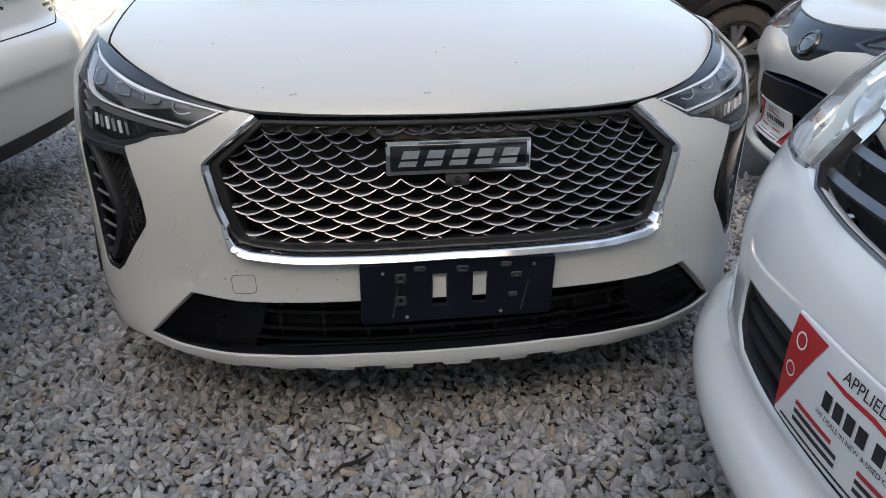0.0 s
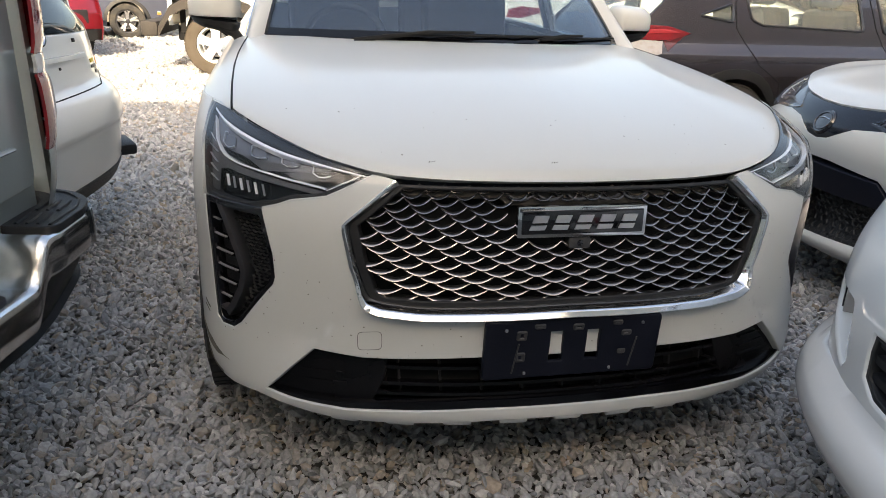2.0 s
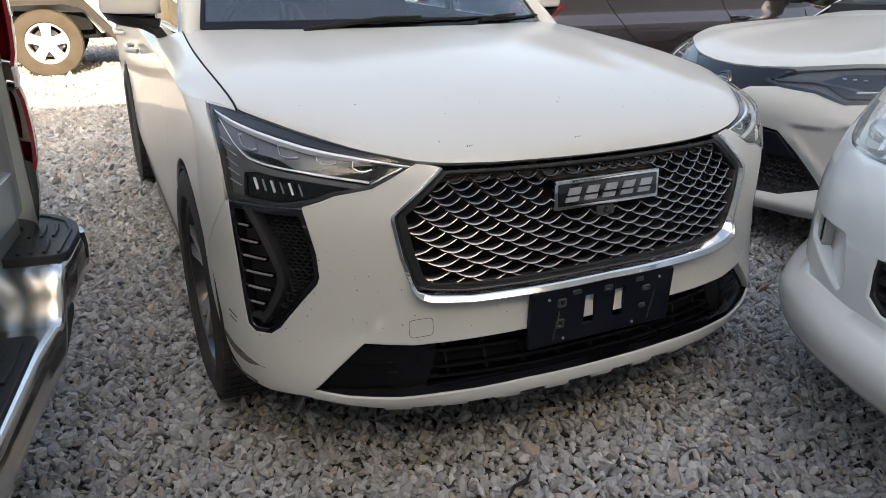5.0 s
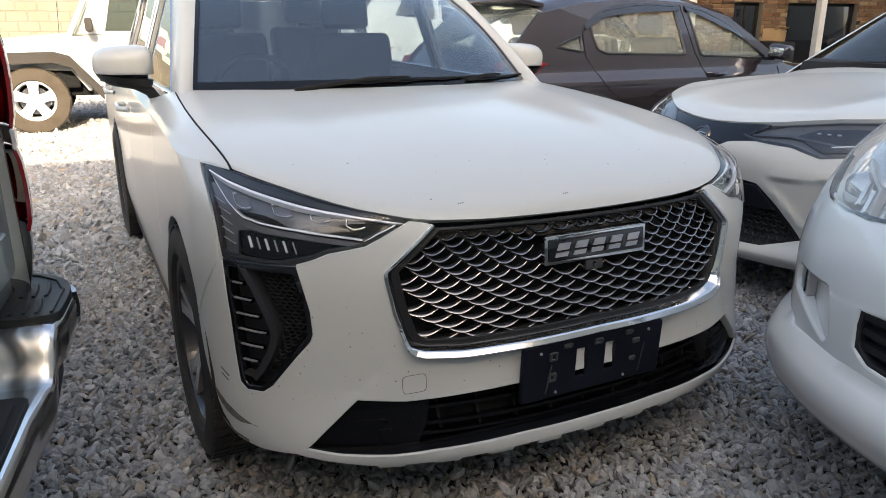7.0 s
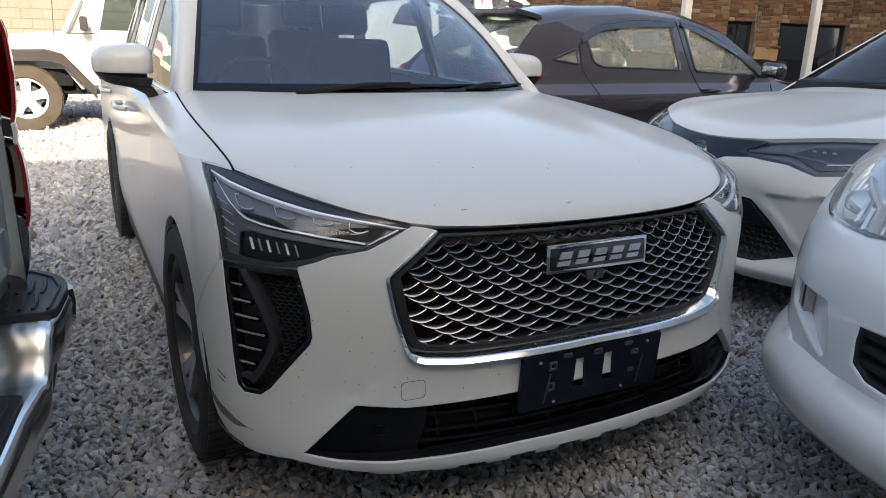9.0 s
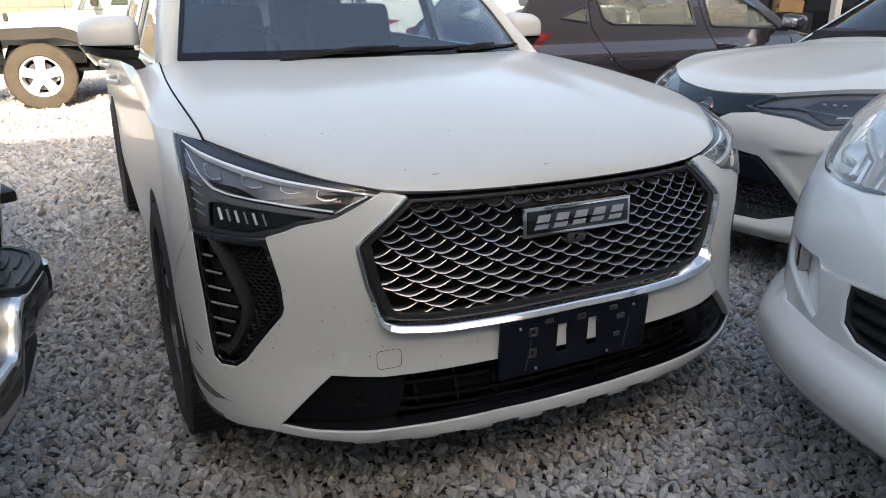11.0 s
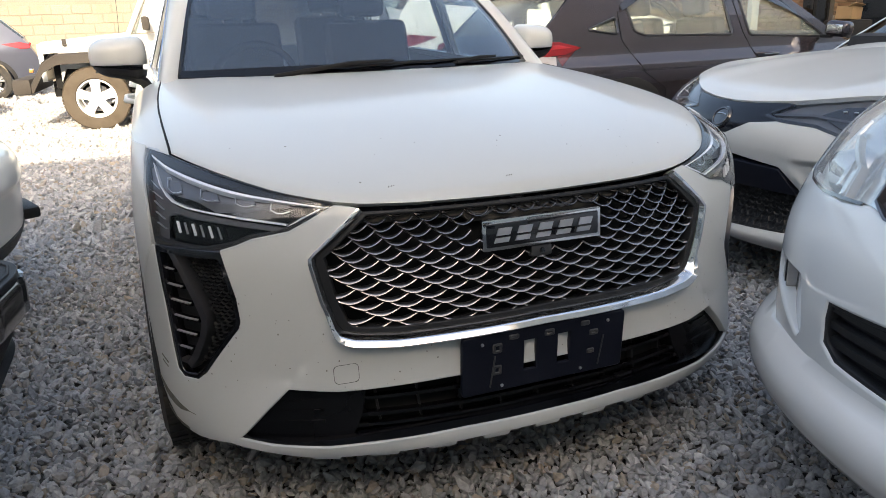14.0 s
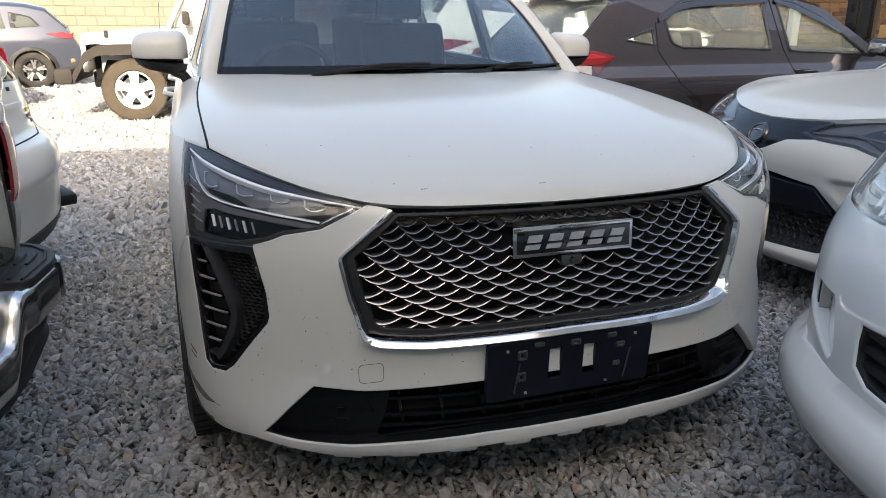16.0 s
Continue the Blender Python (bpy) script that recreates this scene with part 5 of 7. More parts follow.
def kit_hatchback():
    """White hatchback with a body kit, close beside the SUV."""
    car = thing("kit_hatchback", pose(0.39, -0.68, 0, 0, 0, -95), "pearl white hatchback with body kit and paper dealer plate", "car")
    nose = Nose(0.86, 0.70, 2.2, [0.1, 0.22, 0.3, 0.4, 0.55, 0.65, 0.72, 0.78, 0.85, 1.0, 1.1], [0.05, 0.03, 0.01, 0, 0, 0.0, 0.010, 0.034, 0.078, 0.235, 0.48], [0.1, 0.3, 0.5, 0.9, 1.0], [0.85, 0.86, 0.86, 0.85, 0.82], 1.9)
    lipn = Nose(0.854, 0.567, 2.06, [0.08, 0.20, 0.24, 0.27, 0.30, 0.35, 0.40, 0.45, 0.5], [0.34, 0.33, 0.25, 0.12, 0.0135, -0.035, -0.059, -0.048, 0.01], [0.08, 0.2, 0.3, 0.42, 0.5], [0.912, 0.927, 0.89, 0.839, 0.834], 2.0)
    intake = [(0, 0.66), (0.14, 0.657), (0.318, 0.642), (0.325, 0.60), (0.320, 0.54), (0.268, 0.512), (0.10, 0.505), (0, 0.505)]
    grille = [(0, 0.935), (0.30, 0.93), (0.318, 0.90), (0.305, 0.845), (0.25, 0.828), (0.12, 0.817), (0, 0.810)]
    seam = [(0, 0.47), (0.10, 0.455), (0.150, 0.458), (0.178, 0.488), (0.26, 0.496), (0.37, 0.466), (0.455, 0.458), (0.62, 0.448), (0.73, 0.50), (1.0, 0.50)]
    lamp = [(0.318, 0.838), (0.40, 0.826), (0.505, 0.828), (0.62, 0.832), (0.67, 0.842), (0.78, 0.90), (0.88, 0.955), (1.0, 1.02), (0.97, 1.055), (0.80, 1.065), (0.60, 1.042), (0.42, 0.985), (0.33, 0.925)]
    fog = [(0.440, 0.655), (0.665, 0.648), (0.685, 0.600), (0.665, 0.566), (0.60, 0.555), (0.425, 0.500), (0.405, 0.53)]
    top = [(1.05, 0.52), (1.05, 0.95), (0.955, 0.99), (0.88, 0.948), (0.79, 0.893), (0.675, 0.836), (0.62, 0.827), (0.505, 0.823), (0.40, 0.821), (0.315, 0.832)]
    half = [(0, 0.475)] + seam[1:] + top + [(0.25, 0.822), (0.12, 0.811), (0, 0.804)]
    patch("bumper", mirrored(half), [mirrored(intake), rounded(fog, 0.02), rounded([(-a, z) for a, z in fog], 0.02)], 0.028, nose, PEARL, car, 0.035, 0, "pearl white bumper skin", 0.008)
    patch("intake_backing", mirrored(intake), [], 0.04, nose, DARK, car, 0, -0.034)
    inset = [(0, 0.648), (0.136, 0.645), (0.305, 0.631), (0.311, 0.60), (0.306, 0.548), (0.262, 0.525), (0.10, 0.518), (0, 0.518)]
    patch("intake_frame", mirrored([(u * 0.999, v) for u, v in intake]), [mirrored(inset)], 0.025, nose, PLASTIC, car, 0.03, -0.005)
    for z in (0.625, 0.588, 0.552):
        strip_on(nose, "intake_slat", [(-0.31, z), (0, z + 0.008), (0.31, z)], 0.020, -0.012, 0.03, PLASTIC, car)
    # upper grille with chrome edge and bars
    patch("grille_backing", mirrored(grille), [], 0.04, nose, DARK, car, 0, -0.07)
    strip_on(nose, "chrome_edge", [(-0.316, 0.90), (-0.302, 0.848), (-0.25, 0.826), (-0.12, 0.815), (0, 0.808), (0.12, 0.815), (0.25, 0.826), (0.302, 0.848), (0.316, 0.90)], 0.006, 0.002, 0.025, BLADE, car)
    for k, z in enumerate((0.85, 0.89)):
        strip_on(nose, "grille_bar", [(-0.30, z), (0, z + 0.004), (0.30, z)], 0.014, -0.016, 0.02, BLADE, car)
    for sg in (-1, 1):
        m = lambda pts: [(sg * a, z) for a, z in pts]
        lm = new("headlight")
        lm.parent = car
        patch("lens", m(lamp), [], 0.03, nose, HAZYLENS, lm, 0.008, 0.003)
        patch("housing", m(lamp), [], 0.04, lambda a, z, o: nose(a, z, o - 0.03 - 0.05 * math.exp(-((abs(a) - 0.6) / 0.13) ** 2)), LAMPBACK, lm, 0)
        for k in range(7):
            strip_on(nose, "reflector_rib", m([(0.48 + 0.05 * k, 0.838 + 0.010 * k), (0.50 + 0.05 * k, 0.885 + 0.012 * k)]), 0.022, -0.026, 0.010, LAMPBACK, lm)
        strip_on(nose, "lamp_divider", m([(0.42, 0.830), (0.45, 0.888), (0.60, 0.935)]), 0.010, -0.010, 0.02, PALELENS, lm)
        strip_on(nose, "lamp_edge", m([(0.33, 0.835), (0.50, 0.825), (0.62, 0.829), (0.675, 0.842), (0.79, 0.90), (0.93, 0.975)]), 0.007, 0.003, 0.02, GLOSS, lm)
        lathe("bulb_reflector", [(0.015, 0.03), (0.05, 0.0), (0.062, -0.03)], CHROME, lm, on_nose(nose, sg * 0.60, 0.882, -0.03) @ pose(0, 0, 0, 0, 0, -90), 24)
        fg = new("fog_lamp")
        fg.parent = car
        patch("recess", m(rounded(fog, 0.02)), [], 0.03, lambda a, z, o: nose(a, z, o - 0.004 - 0.034 * min(1, max(0, (abs(a) - 0.40) / 0.20))), PEARL, fg, 0)
        eye = m(rounded([(0.600, 0.646), (0.664, 0.642), (0.682, 0.600), (0.662, 0.572), (0.604, 0.562)], 0.012))
        patch("lens", eye, [], 0.02, nose, PALELENS, fg, 0.024, -0.012, "clear fog lamp lens")
        for k in range(3):
            strip_on(nose, "lens_rib", m([(0.612 + 0.017 * k, 0.638), (0.614 + 0.017 * k, 0.574)]), 0.006, -0.009, 0.010, BADGEBAR if k else GLOSS, fg)
        block("fender_side", (0.05, 0.1, 0.1), pose(sg * 0.80, 1.7, 0.6), PEARL, car, 0.02)
    # lip of the body kit
    patch("lip", mirrored([(0, 0.22), (0.5, 0.22), (0.9, 0.22), (1.25, 0.23), (1.25, 0.53), (0.98, 0.53), (0.74, 0.528), (0.62, 0.480), (0.455, 0.490), (0.37, 0.496), (0.33, 0.505), (0, 0.505)]), [], 0.03, lipn, PEARL, car, 0.03, 0.0, "pearl white splitter lip", 0.006)
    strip_on(nose, "lip_gap", [(-a, z - 0.008) for a, z in seam[::-1]][:-1] + [(a, z - 0.008) for a, z in seam], 0.0035, 0.0008, 0.004, GREYPL, car)
    he = [(0, 0.94), (0.315, 0.937), (0.42, 0.990), (0.60, 1.047), (0.80, 1.070), (0.97, 1.060)]
    def front(v):
        a = (v * 2 - 1) * 0.95
        return nose(a, interp(abs(a), [p[0] for p in he], [p[1] for p in he]))
    def hood(u, v):
        t = v * 2 - 1
        c = Vector((0.70 * t, 1.12 + 0.2 * t * t, 1.145 - 0.03 * t * t))
        p = front(v).lerp(c, u)
        p.z = mix(front(v).z, c.z, u ** 0.62)
        return p
    grid("hood", hood, 20, 30, PEARL, car, thick=0.02)
    spec = dict(len=3.75, half=0.845, belt=1.0, top=[(0.72, 0.30, "bumper"), (0.73, 0.85, "bumper"), (0.80, 1.0, "cowl"), (1.1, 1.08, "windscreen"), (1.75, 1.45, "roof"), (2.5, 1.51, "roof"), (3.3, 1.47, "rear_window"), (3.65, 1.05, "tailgate"), (3.75, 0.7, "tailgate"), (3.7, 0.3, "tailgate")],
                windows=[[(1.35, 1.02), (1.9, 1.38), (2.3, 1.40), (2.3, 1.03)], [(2.36, 1.03), (2.36, 1.40), (3.1, 1.36), (3.2, 1.08)]], wheels=[(0.80, 0.29), (3.2, 0.29)], narrow=0.04)
    body(car, spec, PEARL)
    sign_plate(nose, -0.08, 0.535, 0.31, 0.700, car)
    return car


def coupe_crossover():
    """White crossover with angular lamps, nose towards the SUV."""
    car = thing("coupe_crossover", pose(1.590, 1.265, 0, 0, 0, -94), "white crossover with sharp lamps and black honeycomb lower grille", "car")
    nose = Nose(0.90, 0.57, 2.05, [0.12, 0.20, 0.26, 0.35, 0.5, 0.6, 0.66, 0.72, 0.78, 0.85, 0.95], [0.10, 0.04, -0.03, 0.03, 0.01, -0.01, -0.02, -0.012, 0.02, 0.10, 0.30], [0.1, 0.4, 0.75, 1.0], [0.86, 0.9, 0.9, 0.86])
    low = [(0, 0.285), (0.17, 0.29), (0.415, 0.300), (0.565, 0.350), (0.45, 0.495), (0.355, 0.585), (0.32, 0.588), (0.11, 0.61), (0, 0.612)]
    lamp = [(0.24, 0.79), (0.33, 0.776), (0.485, 0.769), (0.612, 0.737), (0.75, 0.756), (0.83, 0.82), (0.92, 0.905), (0.77, 0.888), (0.58, 0.879), (0.38, 0.853), (0.29, 0.82)]
    duct = [(0.655, 0.622), (0.725, 0.624), (0.745, 0.60), (0.695, 0.565)]
    half = [(0, 0.205), (0.5, 0.21), (0.95, 0.22), (1.08, 0.30), (1.12, 0.55), (1.0, 0.86), (0.925, 0.90), (0.835, 0.812), (0.753, 0.750), (0.612, 0.731), (0.485, 0.763), (0.325, 0.769), (0.18, 0.751), (0.065, 0.695), (0, 0.685)]
    def folded(a, z, o):
        """A sharp shelf under each lamp and a fold beside the lower grille."""
        b = abs(a)
        f = z - (0.612 + 0.09 * (b - 0.36))
        side = min(1, max(0, (b - 0.36) / 0.10)) * min(1, max(0, (0.86 - b) / 0.12))
        shelf = 0.014 * min(1, max(0, (0.715 - z) / 0.05)) * math.exp(-max(0, f) / 0.05) * min(1, max(0, (f + 0.010) / 0.010)) * side
        g = b - (0.60 - 0.85 * (z - 0.36))
        return nose(a, z, o + shelf + 0.012 * math.exp(-(g / 0.03) ** 2) * min(1, max(0, (0.60 - z) / 0.05)) * min(1, max(0, (z - 0.36) / 0.05)))
    patch("bumper", mirrored(half), [mirrored(low), duct, [(-a, z) for a, z in duct]], 0.022, folded, WHITE, car, 0.03, 0, "white bumper skin")
    patch("lower_grille_backing", mirrored(low), [], 0.04, nose, PLASTIC, car, 0, -0.05)
    V, F = [], []
    for r in range(9):
        z = 0.305 + 0.022 * r
        a = -0.5 + 0.02 * (r % 2)
        while a < 0.5:
            if inside((a, z), mirrored(low)) and z < 0.475:
                b = len(V)
                for i in range(6):
                    w = math.pi / 3 * i
                    V += [nose(a + 0.019 * math.cos(w), z + 0.012 * math.sin(w), -0.03), nose(a + 0.013 * math.cos(w), z + 0.008 * math.sin(w), -0.034)]
                F += [(b + 2 * i, b + (2 * i + 2) % 12, b + (2 * i + 3) % 12, b + 2 * i + 1) for i in range(6)]
            a += 0.04
    tagged(mesh("honeycomb", V, F, PLASTIC, car, False), kind="stuff")
    patch("centre_panel", mirrored([(0, 0.475), (0.435, 0.475), (0.355, 0.572), (0, 0.585)]), [], 0.04, nose, BRACKET, car, 0.05, 0.008)
    for sg in (-1, 1):
        strip_on(nose, "diagonal_blade", [(sg * 0.345, 0.585), (sg * 0.44, 0.495), (sg * 0.555, 0.355)], 0.035, -0.008, 0.03, PLASTIC, car)
        patch("side_slot", [(sg * a, z) for a, z in duct], [], 0.03, nose, DARK, car, 0, -0.03)
    band = [(0, 0.69), (0.065, 0.70), (0.18, 0.755), (0.325, 0.773), (0.24, 0.79), (0.29, 0.82), (0.32, 0.84), (0.135, 0.828), (0, 0.824)]
    patch("upper_band", mirrored(band), [], 0.03, nose, NAVY, car, 0.02, -0.002, "gloss black band between the lamps")
    bd = new("emblem")
    bd.parent = car
    bd.matrix_basis = on_nose(nose, 0, 0.757, -0.006)
    lathe("emblem_disc", [(0, -0.012), (0.05, -0.010), (0.056, -0.002), (0.056, 0.02)], GLOSS, bd, pose(0, 0, 0, 0, 0, 90), 32)
    tube("emblem_ring", [(0.046 * math.cos(w), -0.012, 0.040 * math.sin(w)) for w in np.linspace(0, 2 * math.pi, 28, endpoint=False)], 0.0028, BLADE, bd, 6, closed=True, up=(0, 1, 0))
    tube("emblem_bar", [(-0.034, -0.011, 0.012), (0.0, -0.014, 0.016), (0.034, -0.011, 0.012)], 0.003, CHROME, bd, 6)
    for sg in (-1, 1):
        m = lambda pts: [(sg * a, z) for a, z in pts]
        lm = new("headlight")
        lm.parent = car
        patch("lens", m(lamp), [], 0.03, nose, LENS, lm, 0.008, 0.003)
        patch("housing", m(lamp), [], 0.04, nose, PROJPANEL, lm, 0, -0.025)
        strip_on(nose, "chrome_wing", m([(0.27, 0.80), (0.44, 0.810), (0.60, 0.795), (0.74, 0.775)]), 0.010, -0.012, 0.02, BLADE, lm)
        patch("dark_core", m([(0.47, 0.815), (0.53, 0.846), (0.66, 0.856), (0.80, 0.862), (0.80, 0.815), (0.74, 0.775), (0.61, 0.757)]), [], 0.03, nose, GLOSS, lm, 0.01, -0.014)
        strip_on(nose, "light_guide", m([(0.63, 0.782), (0.72, 0.792), (0.77, 0.82), (0.82, 0.865)]), 0.004, -0.009, 0.008, WHITELED, lm)
        strip_on(nose, "lamp_edge", m([(0.24, 0.788), (0.33, 0.772), (0.485, 0.765), (0.612, 0.732), (0.752, 0.751), (0.834, 0.816), (0.92, 0.90)]), 0.014, 0.002, 0.02, GLOSS, lm)
        for k in range(3):
            block("led_cell", (0.016, 0.008, 0.005), on_nose(nose, sg * (0.545 + 0.04 * k), 0.830, -0.012), BADGEBAR, lm, 0.001)
    he = [(0, 0.828), (0.135, 0.832), (0.32, 0.846), (0.56, 0.878), (0.77, 0.892), (0.95, 0.925)]
    def front(v):
        a = (v * 2 - 1) * 0.95
        return nose(a, interp(abs(a), [p[0] for p in he], [p[1] for p in he]), 0.004)
    def hood(u, v):
        t = v * 2 - 1
        c = Vector((0.74 * t, 1.30 + 0.28 * t * t, 1.02 - 0.03 * t * t))
        p = front(v).lerp(c, u)
        p.z = mix(front(v).z, c.z, u ** 0.62) + 0.012 * math.exp(-((abs(t) - 0.55) / 0.12) ** 2) * math.sin(math.pi * min(1, u * 1.3))
        return p
    grid("hood", hood, 24, 40, WHITE, car, thick=0.02)
    spec = dict(len=4.38, half=0.895, belt=1.02, tumble=0.42, top=[(0.62, 0.28, "bumper"), (0.64, 0.80, "bumper"), (0.72, 0.85, "cowl"), (1.42, 0.99, "windscreen"), (2.25, 1.48, "roof"), (2.8, 1.55, "roof"), (3.6, 1.44, "rear_window"), (4.2, 1.10, "tailgate"), (4.38, 0.8, "tailgate"), (4.3, 0.3, "tailgate")],
                windows=[[(1.75, 1.05), (2.25, 1.40), (2.55, 1.45), (2.55, 1.08)], [(2.62, 1.08), (2.62, 1.46), (3.3, 1.38), (3.45, 1.16)]], wheels=[(0.86, 0.34), (3.5, 0.34)], narrow=0.05, seats=(2.4, 3.1))
    body(car, spec, WHITE)
    wp = [(-0.45 + 0.22 * k, 1.42 - 0.01 * k, 1.055 + 0.012 * k) for k in range(5)]
    w = new("wiper")
    w.parent = car
    tube("wiper_blade", wp, 0.008, PLASTIC, w, 6)
    tube("wiper_arm", [(0.0, 1.37, 1.05), (0.05, 1.40, 1.09), (0.2, 1.41, 1.10)], [0.018, 0.012, 0.008], PLASTIC, w, 6)
    for o in car.children:
        if o.name.split(".")[0] == "windscreen":
            o.data.materials[0] = DEEPTINT
    s = sign_plate(nose, -0.37, 0.315, -0.02, 0.465, car)
    return car


def grey_crossover():
    """Brown-grey crossover seen from its side, tail towards the SUV."""
    car = thing("grey_crossover", pose(5.786, 4.352, 0, 0, 0, 95), "brown-grey crossover with tinted visors and black wheel arches", "car")
    L = 4.3
    spec = dict(len=L, half=0.885, belt=0.98, tumble=0.38, narrow=0.13, edge=0.05, crown=0.05, waist=0.055, shoulder=0.045,
                top=[(0.05, 0.25, "bumper"), (0.0, 0.55, "bumper"), (0.10, 0.78, "hood"), (0.45, 0.88, "hood"), (1.0, 0.97, "windscreen"), (1.72, 1.40, "roof"), (2.2, 1.505, "roof"), (2.8, 1.53, "roof"), (3.4, 1.49, "roof"), (3.82, 1.41, "rear_window"), (4.15, 1.06, "tailgate"), (4.26, 0.92, "tailgate"), (4.30, 0.72, "bumper"), (4.27, 0.45, "lower_bumper"), (4.12, 0.28, "lower_bumper")],
                windows=[[(1.30, 0.99), (1.75, 1.28), (2.05, 1.39), (2.24, 1.42), (2.17, 1.03)], [(2.36, 1.04), (2.40, 1.425), (2.8, 1.43), (3.2, 1.38), (3.37, 1.28), (3.33, 1.10), (3.24, 1.065)], [(3.48, 1.08), (3.48, 1.20), (3.74, 1.12)]],
                wheels=[(0.86, 0.335), (3.47, 0.335)], trim=BLADE, seats=(2.0, 2.85), seat_mat=PALESEAT, glass=GLAREGLASS, rim_r=0.225, spokes=5, cladding=PLASTIC, step=0.06,
                seams=[[(2.16, 0.40), (2.12, 0.8), (2.24, 1.05), (2.32, 1.44)], [(3.00, 0.45), (3.10, 0.68), (3.30, 0.8), (3.46, 1.04), (3.45, 1.24)], [(1.20, 0.40), (1.16, 0.92)], [(1.20, 0.40), (3.0, 0.40)]])
    side = body(car, spec, BROWNGREY)
    for s in (-1, 1):
        sd = side(s)
        # tail lamp wrapping the corner
        tl = new("tail_lamp")
        tl.parent = car
        patch("red_lens", [(3.82, 1.000), (3.98, 1.042), (4.14, 1.045), (4.25, 1.02), (4.27, 0.965), (4.10, 0.950), (3.96, 0.958)], [], 0.04, sd, REDLENS, tl, 0.01, 0.008, "glossy red lens")
        patch("lamp_strip", [(3.90, 1.004), (4.00, 1.022), (4.22, 1.012), (4.23, 0.996), (4.02, 0.998)], [], 0.04, sd, BRIGHTRED, tl, 0.004, 0.012, "lighter red strip")
        patch("dark_lens", [(3.86, 0.990), (3.97, 0.952), (4.02, 0.946), (4.00, 0.885)], [], 0.04, sd, DARKRED, tl, 0.006, 0.007, "dark red lens")
        patch("clear_lens", [(4.03, 0.944), (4.10, 0.946), (4.26, 0.952), (4.25, 0.90), (4.15, 0.835), (4.05, 0.870)], [], 0.04, sd, PALELENS, tl, 0.006, 0.009, "clear ribbed lens")
        # window visors
        for y0, y1, ky, kz in ((1.60, 2.27, [1.60, 1.75, 2.05, 2.27], [1.205, 1.295, 1.408, 1.440]), (2.34, 3.42, [2.34, 2.8, 3.2, 3.42], [1.438, 1.448, 1.398, 1.285])):
            def shade(u, v):
                y = mix(y0, y1, v)
                h = 0.075 * (0.35 + 0.65 * math.sin(math.pi * min(1, max(0, v * 0.8 + 0.1))))
                return sd(y, smooth_interp(y, ky, kz) - h * u, 0.004 + 0.016 * u)
            grid("visor", shade, 4, 24, GLOSS, car, thick=0.003)
        for yy in (1.92,):
            h = new("door_handle")
            h.parent = car
            tube("grip", [sd(1.92, 0.875, 0.0), sd(1.95, 0.878, 0.035), sd(2.11, 0.885, 0.035), sd(2.15, 0.885, 0.0)], 0.013, BROWNGREY, h, 8)
            block("chrome_line", (0.004, 0.16, 0.006), pose(s * (sd(2.03, 0.88, 0).x * s + 0.05), 2.03, 0.879), CHROME, h, 0.001)
        mr = new("door_mirror")
        mr.parent = car
        block("mirror_shell", (0.20, 0.14, 0.13), pose(s * 0.98, 1.36, 1.05, 0, s * 6, s * -8), BROWNGREY, mr, 0.062, seg=6)
        block("mirror_glass", (0.13, 0.01, 0.075), pose(s * 0.985, 1.428, 1.05, 0, s * 6, s * -8), CHROME, mr, 0.004)
        block("mirror_foot", (0.10, 0.05, 0.03), pose(s * 0.87, 1.36, 0.99), PLASTIC, mr, 0.01)
    block("roof_fin", (0.03, 0.14, 0.06), pose(0, 3.55, 1.53, 12), BROWNGREY, car, 0.012)
    block("roof_spoiler", (1.15, 0.26, 0.04), pose(0, 3.85, 1.44, 10), BROWNGREY, car, 0.015)
    return car


